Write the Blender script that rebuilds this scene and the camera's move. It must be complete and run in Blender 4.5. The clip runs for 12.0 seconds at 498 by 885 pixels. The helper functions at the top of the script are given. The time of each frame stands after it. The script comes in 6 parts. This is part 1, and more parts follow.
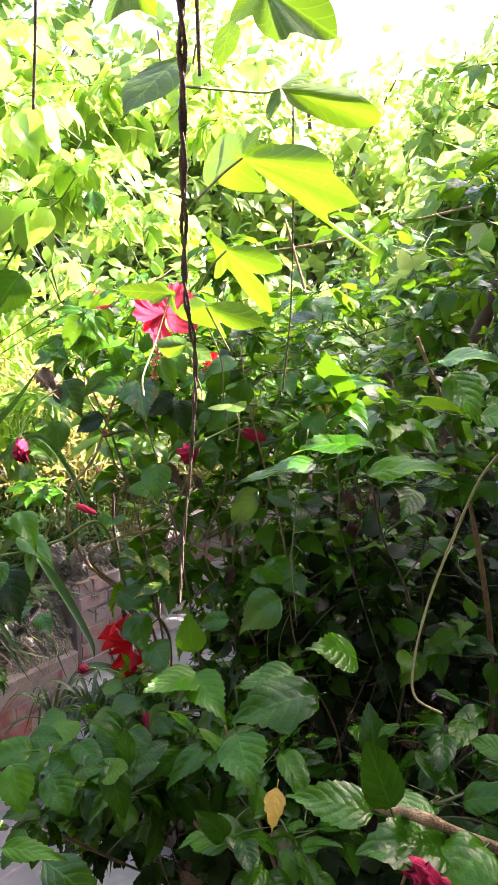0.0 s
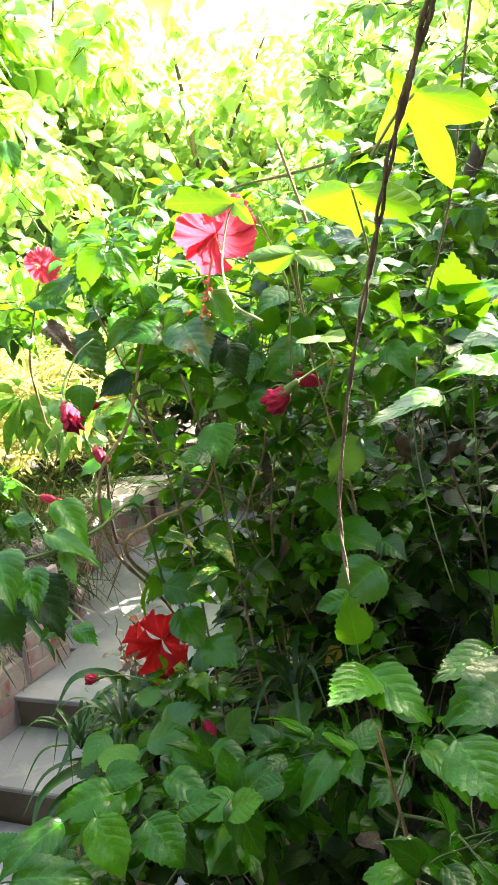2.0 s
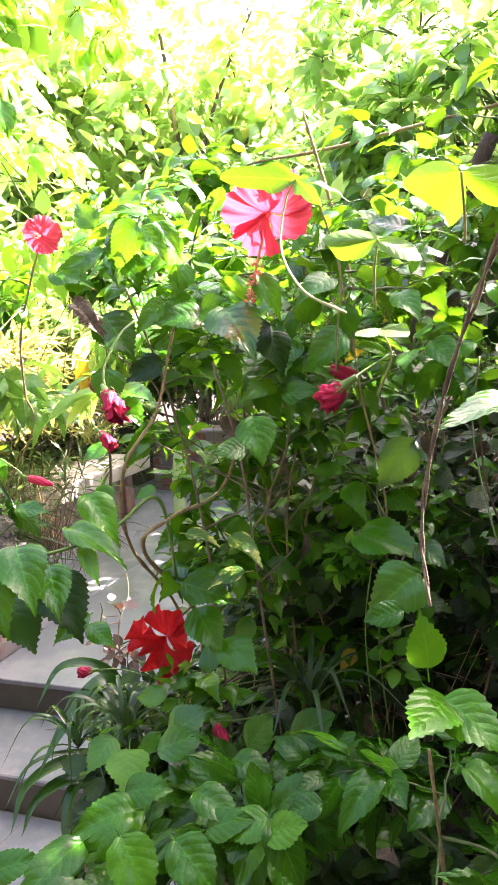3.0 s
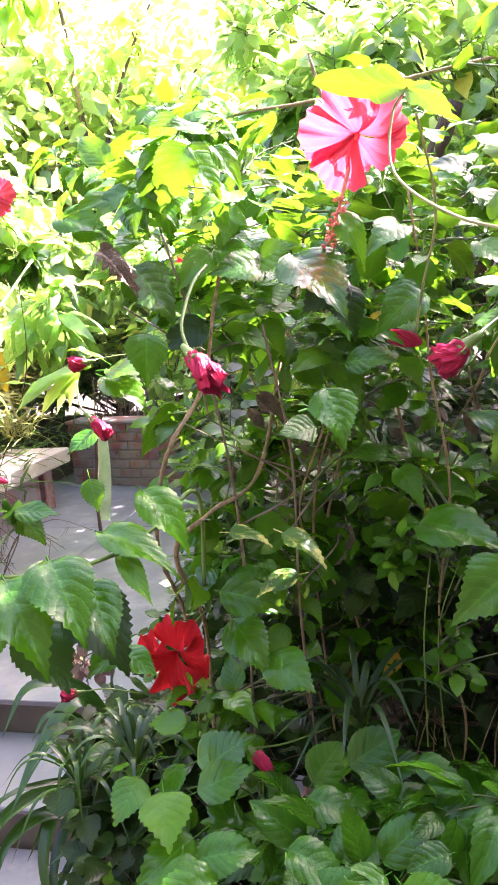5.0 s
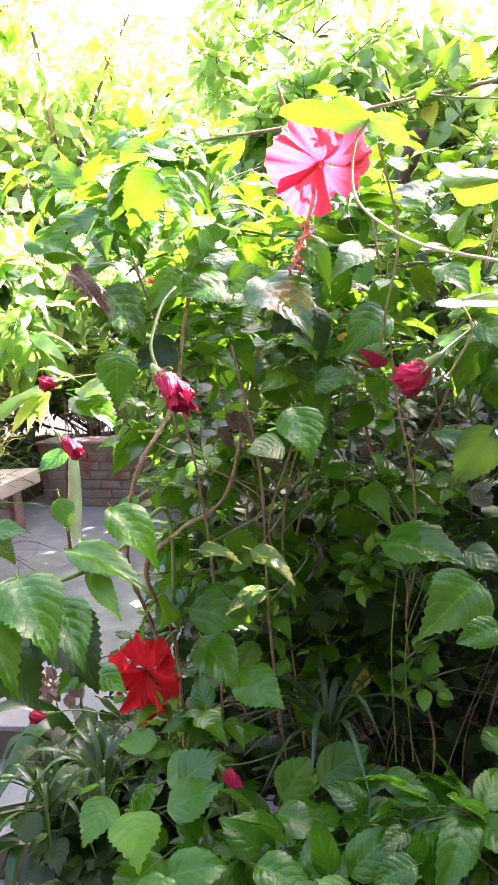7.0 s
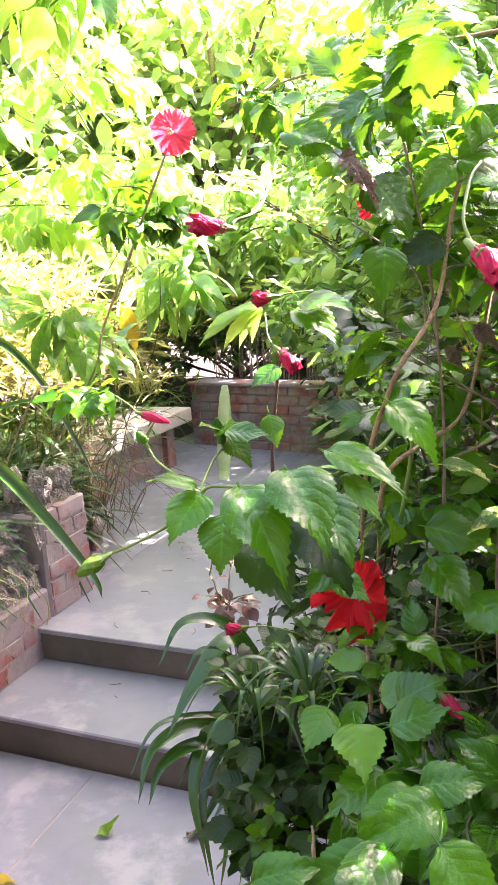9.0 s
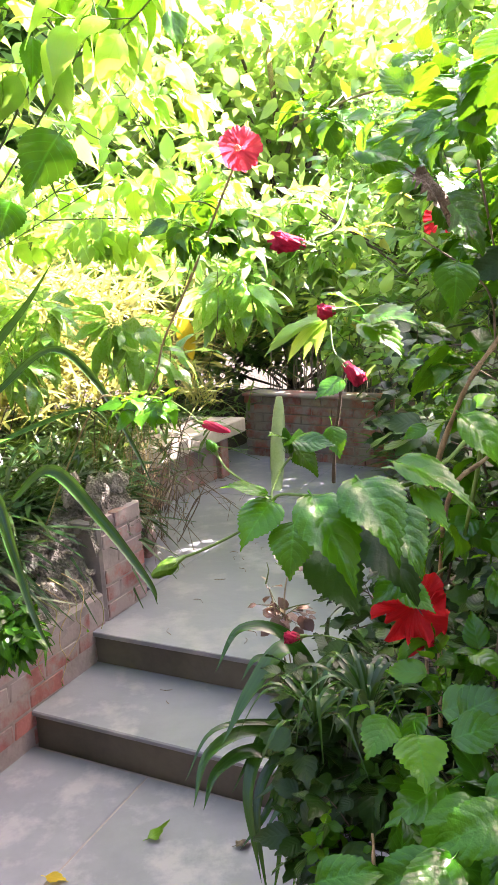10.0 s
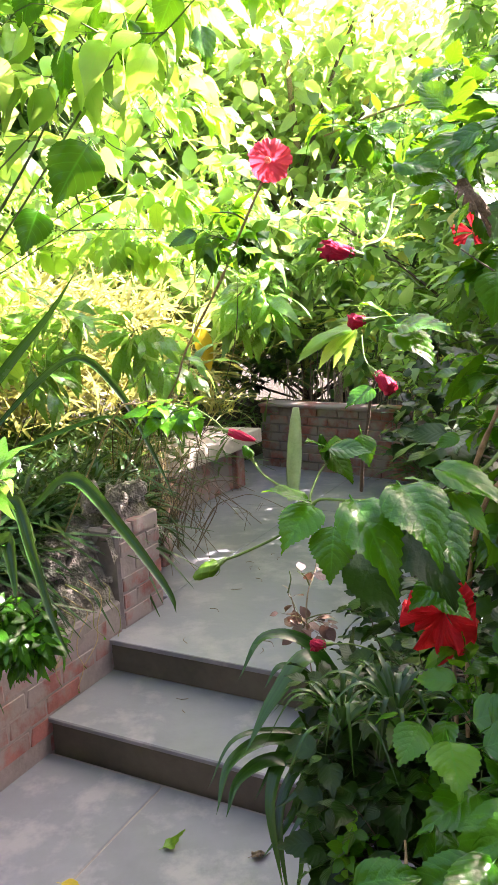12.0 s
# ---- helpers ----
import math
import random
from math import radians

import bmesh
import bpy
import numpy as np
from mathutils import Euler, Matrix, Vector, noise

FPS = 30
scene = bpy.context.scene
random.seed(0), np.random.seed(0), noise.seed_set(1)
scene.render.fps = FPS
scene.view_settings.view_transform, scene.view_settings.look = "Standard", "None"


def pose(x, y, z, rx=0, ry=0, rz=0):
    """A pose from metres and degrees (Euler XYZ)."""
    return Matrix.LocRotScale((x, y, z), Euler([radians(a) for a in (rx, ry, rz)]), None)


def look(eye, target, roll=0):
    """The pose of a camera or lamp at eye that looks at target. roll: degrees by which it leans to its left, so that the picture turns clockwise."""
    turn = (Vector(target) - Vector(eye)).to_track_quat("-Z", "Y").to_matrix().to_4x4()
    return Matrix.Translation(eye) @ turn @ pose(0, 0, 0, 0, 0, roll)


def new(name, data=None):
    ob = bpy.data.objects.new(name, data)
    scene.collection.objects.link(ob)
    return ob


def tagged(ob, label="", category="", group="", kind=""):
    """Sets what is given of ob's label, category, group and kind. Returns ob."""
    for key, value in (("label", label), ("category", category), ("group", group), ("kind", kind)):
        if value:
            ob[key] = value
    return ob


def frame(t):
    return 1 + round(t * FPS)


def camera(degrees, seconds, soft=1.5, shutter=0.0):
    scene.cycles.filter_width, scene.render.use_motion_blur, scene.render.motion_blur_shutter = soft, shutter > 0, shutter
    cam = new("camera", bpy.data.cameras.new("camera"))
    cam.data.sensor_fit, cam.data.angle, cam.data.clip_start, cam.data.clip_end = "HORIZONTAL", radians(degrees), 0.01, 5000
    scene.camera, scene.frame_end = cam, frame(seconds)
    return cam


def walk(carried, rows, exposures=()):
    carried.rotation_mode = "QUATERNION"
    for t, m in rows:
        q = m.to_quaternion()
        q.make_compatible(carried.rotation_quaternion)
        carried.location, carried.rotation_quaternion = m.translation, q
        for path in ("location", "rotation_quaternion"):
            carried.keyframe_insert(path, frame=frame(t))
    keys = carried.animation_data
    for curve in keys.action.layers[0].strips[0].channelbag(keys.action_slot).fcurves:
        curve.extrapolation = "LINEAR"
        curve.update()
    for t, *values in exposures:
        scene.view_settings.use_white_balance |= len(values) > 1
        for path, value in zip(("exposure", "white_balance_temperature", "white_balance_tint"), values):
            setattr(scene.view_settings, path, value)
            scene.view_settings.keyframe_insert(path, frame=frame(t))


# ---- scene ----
cam = camera(37, 12.0, soft=0.9)
PATH = [
    (0, (-0.105, 0.658, 1.702), (-0.21, 2.649, 1.543), -1.7),
    (0.5, (-0.152, 0.678, 1.696), (-0.237, 2.667, 1.513), -2.5),
    (1, (-0.172, 0.683, 1.678), (-0.227, 2.671, 1.466), -4),
    (1.5, (-0.205, 0.695, 1.664), (-0.247, 2.683, 1.449), -2.9),
    (2, (-0.312, 0.825, 1.674), (-0.136, 2.801, 1.426), -7.1),
    (2.5, (-0.338, 0.867, 1.679), (-0.073, 2.832, 1.417), -4.8),
    (3, (-0.38, 0.886, 1.689), (-0.114, 2.844, 1.381), -4.4),
    (3.5, (-0.472, 0.985, 1.684), (-0.052, 2.913, 1.36), -7.2),
    (3.7, (-0.52, 1.021, 1.685), (0.05, 2.903, 1.318), -5.2),
    (5.3, (-0.494, 1.042, 1.669), (0.004, 2.948, 1.322), -4.9),
    (5.5, (-0.498, 1.039, 1.671), (0.035, 2.939, 1.342), -4.9),
    (6, (-0.501, 1.029, 1.673), (0.084, 2.918, 1.378), -4.8),
    (6.5, (-0.496, 1.028, 1.669), (0.105, 2.912, 1.368), -4.8),
    (7, (-0.497, 1.03, 1.67), (0.086, 2.918, 1.364), -4.6),
    (7.5, (-0.512, 1.045, 1.661), (-0.006, 2.948, 1.31), -4.2),
    (7.7, (-0.523, 1.049, 1.653), (-0.079, 2.966, 1.295), -4.3),
    (9.3, (-0.597, 1.073, 1.633), (-0.396, 3.019, 1.219), -3.5),
    (9.5, (-0.597, 1.071, 1.634), (-0.408, 3.021, 1.231), -3.5),
    (10, (-0.61, 1.056, 1.636), (-0.528, 3.019, 1.263), -3.3),
    (10.5, (-0.619, 1.049, 1.639), (-0.584, 3.018, 1.29), -3.8),
    (11, (-0.622, 1.047, 1.639), (-0.568, 3.017, 1.301), -3.5),
    (11.5, (-0.63, 1.045, 1.635), (-0.586, 3.015, 1.294), -2.9),
    (12, (-0.633, 1.047, 1.634), (-0.585, 3.017, 1.292), -2.8),
]
EXPOSURES = [(0, 3.12, 6600, 34), (1.5, 3.4, 6550, 18), (2, 3.63, 6850, 9), (2.5, 3.95, 6750, 19), (3.5, 3.92, 6650, 32), (4.5, 4.14, 6400, 41), (7.5, 4.14, 6400, 41), (9.5, 4.04, 6650, 33), (10.5, 3.42, 6750, 24), (12, 3.37, 6750, 24)]
walk(cam, [(t, look(eye, target, roll)) for t, eye, target, roll in PATH], EXPOSURES)

# ---- light ----
SUN_FROM = Vector((0.8, 0.35, 0.80)).normalized()
world = bpy.data.worlds.new("sky")
scene.world = world
world.use_nodes = True
sky = world.node_tree.nodes.new("ShaderNodeTexSky")
sky.sky_type, sky.sun_disc = "NISHITA", False
sky.dust_density, sky.air_density, sky.ozone_density = 6.0, 1.2, 0.6
sky.sun_elevation = math.asin(SUN_FROM.z)
sky.sun_rotation = math.atan2(SUN_FROM.x, SUN_FROM.y)
backing = world.node_tree.nodes["Background"]
backing.inputs["Strength"].default_value = 0.09
world.node_tree.links.new(sky.outputs[0], backing.inputs["Color"])
sun = new("sun", bpy.data.lights.new("sun", "SUN"))
sun.data.energy, sun.data.angle, sun.data.color = 5.0, radians(0.5), (1.0, 0.95, 0.86)
sun.matrix_world = look(SUN_FROM * 20, (0, 0, 0))

# ---- materials ----
def material(name):
    m = bpy.data.materials.new(name)
    m.use_nodes = True
    nt = m.node_tree
    return m, nt, nt.nodes["Principled BSDF"], nt.nodes["Material Output"]


def node(nt, kind, **inputs):
    n = nt.nodes.new("ShaderNode" + kind)
    for key, value in inputs.items():
        n.inputs[key.replace("_", " ")].default_value = value
    return n


def maths(nt, op, a, b=None, c=None):
    n = nt.nodes.new("ShaderNodeMath")
    n.operation = op
    for i, v in enumerate((a, b, c)):
        if v is None:
            continue
        if isinstance(v, (int, float)):
            n.inputs[i].default_value = v
        else:
            nt.links.new(v, n.inputs[i])
    return n.outputs[0]


def ramp(nt, fac, stops):
    n = nt.nodes.new("ShaderNodeValToRGB")
    while len(n.color_ramp.elements) < len(stops):
        n.color_ramp.elements.new(0.5)
    for e, (p, c) in zip(n.color_ramp.elements, stops):
        e.position, e.color = p, (*c, 1)
    nt.links.new(fac, n.inputs[0])
    return n.outputs[0]


def mixed(nt, fac, a, b, mode="MIX"):
    n = nt.nodes.new("ShaderNodeMix")
    n.data_type, n.blend_type = "RGBA", mode
    for sock, v in ((n.inputs[0], fac), (n.inputs[6], a), (n.inputs[7], b)):
        if isinstance(v, (int, float)):
            sock.default_value = v
        elif isinstance(v, tuple):
            sock.default_value = (*v, 1)
        else:
            nt.links.new(v, sock)
    return n.outputs[2]


def noise_of(nt, scale, detail=4.0, vector=None, rough=0.55):
    n = node(nt, "TexNoise", Scale=scale, Detail=detail, Roughness=rough)
    if vector is None:
        vector = nt.nodes.new("ShaderNodeTexCoord").outputs["Object"]
    nt.links.new(vector, n.inputs["Vector"])
    return n.outputs["Fac"]


def bumped(nt, bsdf, height, strength, distance):
    n = node(nt, "Bump", Strength=strength, Distance=distance)
    nt.links.new(height, n.inputs["Height"])
    nt.links.new(n.outputs[0], bsdf.inputs["Normal"])
    return n.outputs[0]


def leaf_material(name, dark, mid, young, through_light, rough=0.35, share=0.4, veins=8.0, vein_mix=0.25, old=None, relief_depth=0.0012, gloss=0.5, blotch=None, stripes=False):
    """Leaf blade: waxy face with veins along the blade's UVs, and light that comes through it."""
    m, nt, bsdf, out = material(name)
    rnd = maths(nt, "FRACT", maths(nt, "ADD", nt.nodes.new("ShaderNodeObjectInfo").outputs["Random"],
                                   nt.nodes.new("ShaderNodeNewGeometry").outputs["Random Per Island"]))
    stops = [(0.0, dark), (0.45, mid), (0.8, mid), (1.0, young)]
    if old:
        stops = [(0.0, dark), (0.4, mid), (0.8, mid), (0.97, young), (0.985, old), (1.0, old)]
    tone = ramp(nt, rnd, stops)
    uv = nt.nodes.new("ShaderNodeUVMap")
    uv.uv_map = "UVMap"
    sep = nt.nodes.new("ShaderNodeSeparateXYZ")
    nt.links.new(uv.outputs[0], sep.inputs[0])
    across = maths(nt, "ABSOLUTE", maths(nt, "SUBTRACT", maths(nt, "MULTIPLY", sep.outputs[0], 2.0), 1.0))
    rib = maths(nt, "MAXIMUM", maths(nt, "SUBTRACT", 1.0, maths(nt, "DIVIDE", across, 0.07)), 0.0)
    saw = maths(nt, "PINGPONG", maths(nt, "SUBTRACT", maths(nt, "MULTIPLY", sep.outputs[1], veins), maths(nt, "MULTIPLY", across, veins * 0.3)), 0.5)
    side = maths(nt, "MULTIPLY", maths(nt, "MAXIMUM", maths(nt, "SUBTRACT", 1.0, maths(nt, "DIVIDE", saw, 0.075)), 0.0), 0.7)
    vein = maths(nt, "MAXIMUM", rib, side)
    tone = mixed(nt, maths(nt, "MULTIPLY", vein, vein_mix), tone, tuple(min(1, c * 2.2 + 0.012) for c in mid))
    if stripes:
        stretch = nt.nodes.new("ShaderNodeVectorMath")
        stretch.operation = "MULTIPLY"
        stretch.inputs[1].default_value = (9, 0.4, 1)
        nt.links.new(uv.outputs[0], stretch.inputs[0])
        line = noise_of(nt, 1.0, 3.0, stretch.outputs[0])
        tone = mixed(nt, ramp(nt, line, [(0.4, (0, 0, 0)), (0.66, (0.55, 0.55, 0.55))]), tone, tuple(c * 2 + 0.004 for c in mid))
    if blotch:
        where = ramp(nt, noise_of(nt, 2.6, 5.0, rough=0.6), [(0.5, (0, 0, 0)), (0.58, (1, 1, 1))])
        tone = mixed(nt, where, tone, blotch)
    spots = ramp(nt, noise_of(nt, 6.0, 5.0), [(0.3, (0.62, 0.6, 0.55)), (0.6, (1, 1, 1))])
    tone = mixed(nt, 0.3, tone, spots, "MULTIPLY")
    nt.links.new(tone, bsdf.inputs["Base Color"])
    nt.links.new(maths(nt, "ADD", maths(nt, "MULTIPLY", noise_of(nt, 14.0), 0.25), rough - 0.1), bsdf.inputs["Roughness"])
    bsdf.inputs["Specular IOR Level"].default_value = gloss
    bsdf.inputs["Coat Weight"].default_value = 0.1 * gloss
    bsdf.inputs["Coat Roughness"].default_value = 0.16
    swell = maths(nt, "SINE", maths(nt, "MULTIPLY", saw, 3.1416))
    relief = maths(nt, "ADD", maths(nt, "MULTIPLY", swell, 0.32), maths(nt, "ADD", maths(nt, "MULTIPLY", noise_of(nt, 18.0), 0.3), maths(nt, "MULTIPLY", noise_of(nt, 4.5), 1.2)))
    bumped(nt, bsdf, relief, 0.7, relief_depth)
    tr = nt.nodes.new("ShaderNodeBsdfTranslucent")
    glow = mixed(nt, 0.45, through_light, mixed(nt, 1.0, tone, (2.2, 2.2, 1.2), "MULTIPLY"))
    glow = mixed(nt, maths(nt, "MULTIPLY", vein, 0.35), glow, mid)
    nt.links.new(glow, tr.inputs["Color"])
    mix = nt.nodes.new("ShaderNodeMixShader")
    mix.inputs[0].default_value = share
    nt.links.new(bsdf.outputs[0], mix.inputs[1])
    nt.links.new(tr.outputs[0], mix.inputs[2])
    nt.links.new(mix.outputs[0], out.inputs["Surface"])
    return m


def surface(name, low, high, rough, scale, bump=0.3, depth=0.01, fine=6.0, metal=0.0, per_piece=0.25, stain=None, stain_scale=2.0, cover=0.48):
    """Stone, soil, bark and brick: colour from two sizes of noise, a tone of its own for each piece, and relief."""
    m, nt, bsdf, out = material(name)
    obj = nt.nodes.new("ShaderNodeTexCoord").outputs["Object"]
    loc = nt.nodes.new("ShaderNodeNewGeometry").outputs["Position"]
    a, b = noise_of(nt, scale, 5.0, loc), noise_of(nt, scale * fine, 4.0, loc)
    tone = ramp(nt, maths(nt, "ADD", maths(nt, "MULTIPLY", a, 0.65), maths(nt, "MULTIPLY", b, 0.35)), [(0.33, low), (0.66, high)])
    rnd = nt.nodes.new("ShaderNodeObjectInfo").outputs["Random"]
    tone = mixed(nt, 1.0, tone, ramp(nt, rnd, [(0, (1 - per_piece,) * 3), (1, (1, 1, 1))]), "MULTIPLY")
    if stain:
        where = ramp(nt, noise_of(nt, stain_scale, 6.0, loc, 0.65), [(cover, (0, 0, 0)), (cover + 0.14, (1, 1, 1))])
        tone = mixed(nt, where, tone, stain)
    nt.links.new(tone, bsdf.inputs["Base Color"])
    nt.links.new(maths(nt, "ADD", maths(nt, "MULTIPLY", b, 0.3), rough - 0.15), bsdf.inputs["Roughness"])
    bsdf.inputs["Metallic"].default_value = metal
    bumped(nt, bsdf, maths(nt, "ADD", maths(nt, "MULTIPLY", a, 0.6), b), bump, depth)
    return m


def petal_material(name, base, deep, share=0.42):
    m, nt, bsdf, out = material(name)
    uv = nt.nodes.new("ShaderNodeUVMap")
    uv.uv_map = "UVMap"
    sep = nt.nodes.new("ShaderNodeSeparateXYZ")
    nt.links.new(uv.outputs[0], sep.inputs[0])
    streak = node(nt, "TexNoise", Scale=1.0, Detail=3.0)
    scale = nt.nodes.new("ShaderNodeVectorMath")
    scale.operation = "MULTIPLY"
    scale.inputs[1].default_value = (26, 2.2, 1)
    nt.links.new(uv.outputs[0], scale.inputs[0])
    nt.links.new(scale.outputs[0], streak.inputs["Vector"])
    fac = maths(nt, "MULTIPLY", sep.outputs[1], 1.0)
    tone = mixed(nt, ramp(nt, fac, [(0.0, (0, 0, 0)), (0.2, (1, 1, 1))]), deep, base)
    tone = mixed(nt, maths(nt, "MULTIPLY", ramp(nt, streak.outputs["Fac"], [(0.45, (0, 0, 0)), (0.62, (1, 1, 1))]), 0.22), tone, deep)
    nt.links.new(tone, bsdf.inputs["Base Color"])
    bsdf.inputs["Roughness"].default_value = 0.6
    bsdf.inputs["Specular IOR Level"].default_value = 0.2
    bumped(nt, bsdf, streak.outputs["Fac"], 0.5, 0.015)
    tr = nt.nodes.new("ShaderNodeBsdfTranslucent")
    nt.links.new(tone, tr.inputs["Color"])
    mix = nt.nodes.new("ShaderNodeMixShader")
    mix.inputs[0].default_value = share
    nt.links.new(bsdf.outputs[0], mix.inputs[1])
    nt.links.new(tr.outputs[0], mix.inputs[2])
    nt.links.new(mix.outputs[0], out.inputs["Surface"])
    return m


HIBISCUS = leaf_material("hibiscus leaf", (0.012, 0.062, 0.002), (0.027, 0.135, 0.003), (0.065, 0.21, 0.006), (0.24, 0.5, 0.01), 0.17, 0.18, 6.5, 0.5, gloss=0.38)
YOUNG = leaf_material("young hibiscus leaf", (0.016, 0.088, 0.003), (0.032, 0.15, 0.004), (0.08, 0.24, 0.01), (0.34, 0.66, 0.02), 0.17, 0.24, 6.5, 0.5, gloss=0.27)
VINE = leaf_material("vine leaf", (0.06, 0.155, 0.008), (0.085, 0.195, 0.008), (0.125, 0.245, 0.01), (0.16, 0.3, 0.008), 0.4, 0.32, 5.0, 0.6)
STRAP = leaf_material("strap leaf", (0.006, 0.03, 0.003), (0.012, 0.05, 0.005), (0.03, 0.095, 0.01), (0.16, 0.36, 0.03), 0.2, 0.08, 0.6, 0.1, gloss=0.3, stripes=True)
# Sun brightness and glare are put into these two paler leaf colours.
BACK = leaf_material("painted-sun leaf", (0.04, 0.12, 0.022), (0.15, 0.3, 0.07), (0.36, 0.48, 0.17), (0.72, 0.85, 0.27), 0.3, 0.5, 5.0, 0.2, old=(0.5, 0.4, 0.05), gloss=0.8)
LIME = leaf_material("painted-sun lime leaf", (0.03, 0.12, 0.015), (0.12, 0.3, 0.03), (0.36, 0.48, 0.07), (0.72, 0.88, 0.18), 0.3, 0.5, 5.0, 0.2, gloss=0.7)
# Near-black green: shade inside the bushes is put into this leaf colour.
DEEP = leaf_material("painted-shade leaf", (0.004, 0.016, 0.002), (0.008, 0.034, 0.003), (0.025, 0.085, 0.006), (0.16, 0.34, 0.03), 0.35, 0.08, 6.5, 0.3, gloss=0.2)
BROADLEAF = leaf_material("broad low leaf", (0.009, 0.05, 0.002), (0.018, 0.097, 0.003), (0.042, 0.165, 0.005), (0.2, 0.45, 0.01), 0.13, 0.12, 6.0, 0.5, gloss=0.24)
GARDEN = leaf_material("garden leaf", (0.02, 0.085, 0.008), (0.055, 0.19, 0.018), (0.15, 0.34, 0.04), (0.55, 0.8, 0.16), 0.26, 0.4, 5.0, 0.3, gloss=0.8)
# Distance haze is put into this bluer, lifted green.
HAZY = leaf_material("haze-tinted far leaf", (0.03, 0.09, 0.025), (0.06, 0.16, 0.04), (0.12, 0.25, 0.06), (0.4, 0.65, 0.15), 0.35, 0.35, 5.0, 0.2, gloss=0.6)
LILYTURF = leaf_material("lily turf blade", (0.008, 0.035, 0.01), (0.016, 0.058, 0.016), (0.04, 0.1, 0.03), (0.25, 0.4, 0.06), 0.3, 0.12, 0.6, 0.1, gloss=0.32)
GRASS = leaf_material("grass blade", (0.014, 0.055, 0.013), (0.034, 0.1, 0.022), (0.07, 0.14, 0.03), (0.35, 0.5, 0.08), 0.36, 0.25, 0.6, 0.1)
STRAW = leaf_material("straw blade", (0.1, 0.13, 0.035), (0.27, 0.26, 0.075), (0.46, 0.4, 0.16), (0.62, 0.6, 0.2), 0.5, 0.35, 0.6, 0.1)
MOTTLED = leaf_material("mottled leaf", (0.02, 0.09, 0.01), (0.03, 0.12, 0.012), (0.06, 0.17, 0.02), (0.4, 0.55, 0.06), 0.28, 0.25, 6.5, 0.2, blotch=(0.55, 0.56, 0.12))
PURPLE = leaf_material("purple leaf", (0.05, 0.03, 0.03), (0.09, 0.05, 0.045), (0.12, 0.09, 0.05), (0.3, 0.12, 0.08), 0.4, 0.2, 5.0, 0.1)
YELLOW = leaf_material("yellow leaf", (0.3, 0.2, 0.015), (0.38, 0.27, 0.02), (0.45, 0.34, 0.03), (0.6, 0.45, 0.03), 0.45, 0.35, 5.0, 0.2)
DRIED = surface("dried leaf", (0.07, 0.05, 0.032), (0.28, 0.21, 0.14), 0.85, 60, 0.6, 0.01)
BARK = surface("tan bark", (0.19, 0.125, 0.055), (0.5, 0.38, 0.2), 0.85, 70, 0.8, 0.004)
DARKBARK = surface("dark bark", (0.05, 0.035, 0.025), (0.12, 0.085, 0.055), 0.85, 50, 0.7, 0.006)
TWIGGREEN = surface("twig green", (0.035, 0.06, 0.015), (0.1, 0.14, 0.04), 0.6, 40, 0.2, 0.002)
GREENSTEM = surface("green stem", (0.07, 0.15, 0.02), (0.15, 0.26, 0.04), 0.5, 40, 0.2, 0.002)
PALESTEM = surface("pale stem", (0.18, 0.2, 0.06), (0.33, 0.33, 0.13), 0.6, 60, 0.3, 0.002)
VINEBARK = surface("vine bark", (0.06, 0.042, 0.03), (0.26, 0.19, 0.12), 0.85, 90, 0.7, 0.003)
PINKPETAL = petal_material("pink petal", (0.68, 0.075, 0.125), (0.55, 0.028, 0.06))
REDPETAL = petal_material("red petal", (0.6, 0.022, 0.03), (0.36, 0.006, 0.012))
BUDRED = petal_material("closed petal", (0.6, 0.035, 0.1), (0.3, 0.008, 0.035), 0.2)
POLLEN = surface("pollen", (0.75, 0.14, 0.12), (0.9, 0.36, 0.24), 0.7, 200)
PAVING = surface("grey paving stone", (0.135, 0.142, 0.172), (0.198, 0.206, 0.24), 0.46, 1.6, 0.22, 0.006, 9.0, per_piece=0.1, stain=(0.24, 0.236, 0.264), stain_scale=4.5, cover=0.5)
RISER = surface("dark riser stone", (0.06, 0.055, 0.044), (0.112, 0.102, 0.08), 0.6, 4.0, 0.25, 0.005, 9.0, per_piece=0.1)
MORTAR = surface("mortar", (0.19, 0.16, 0.16), (0.31, 0.265, 0.265), 0.9, 7.0, 0.4, 0.008)
BRICK = surface("red brick", (0.19, 0.06, 0.052), (0.34, 0.13, 0.115), 0.85, 9.0, 0.4, 0.005, per_piece=0.3, stain=(0.22, 0.185, 0.185), stain_scale=5.0, cover=0.4)
RUBBLE = surface("broken concrete", (0.11, 0.098, 0.088), (0.4, 0.36, 0.325), 0.92, 16.0, 1.0, 0.03, stain=(0.07, 0.075, 0.06), stain_scale=7.0)
CONCRETE = surface("bench concrete", (0.36, 0.31, 0.28), (0.5, 0.45, 0.41), 0.8, 5.0, 0.4, 0.01)
# Surface of the unseen wall that blocks the sun beside the shrubs.
SUNBLOCK = surface("sun blocker plaster", (0.13, 0.11, 0.09), (0.22, 0.19, 0.16), 0.9, 3.0, 0.4, 0.01)
# Dark tone for the added, unseen walls that hold back fill light.
FILLBLOCK = surface("dark fill blocker", (0.03, 0.032, 0.024), (0.07, 0.066, 0.052), 0.95, 3.0, 0.4, 0.01)
SOIL = surface("dark soil", (0.016, 0.012, 0.009), (0.05, 0.036, 0.026), 0.95, 14.0, 1.0, 0.04)
TWIG = surface("dry twig", (0.11, 0.082, 0.055), (0.26, 0.2, 0.14), 0.9, 60, 0.5, 0.003)
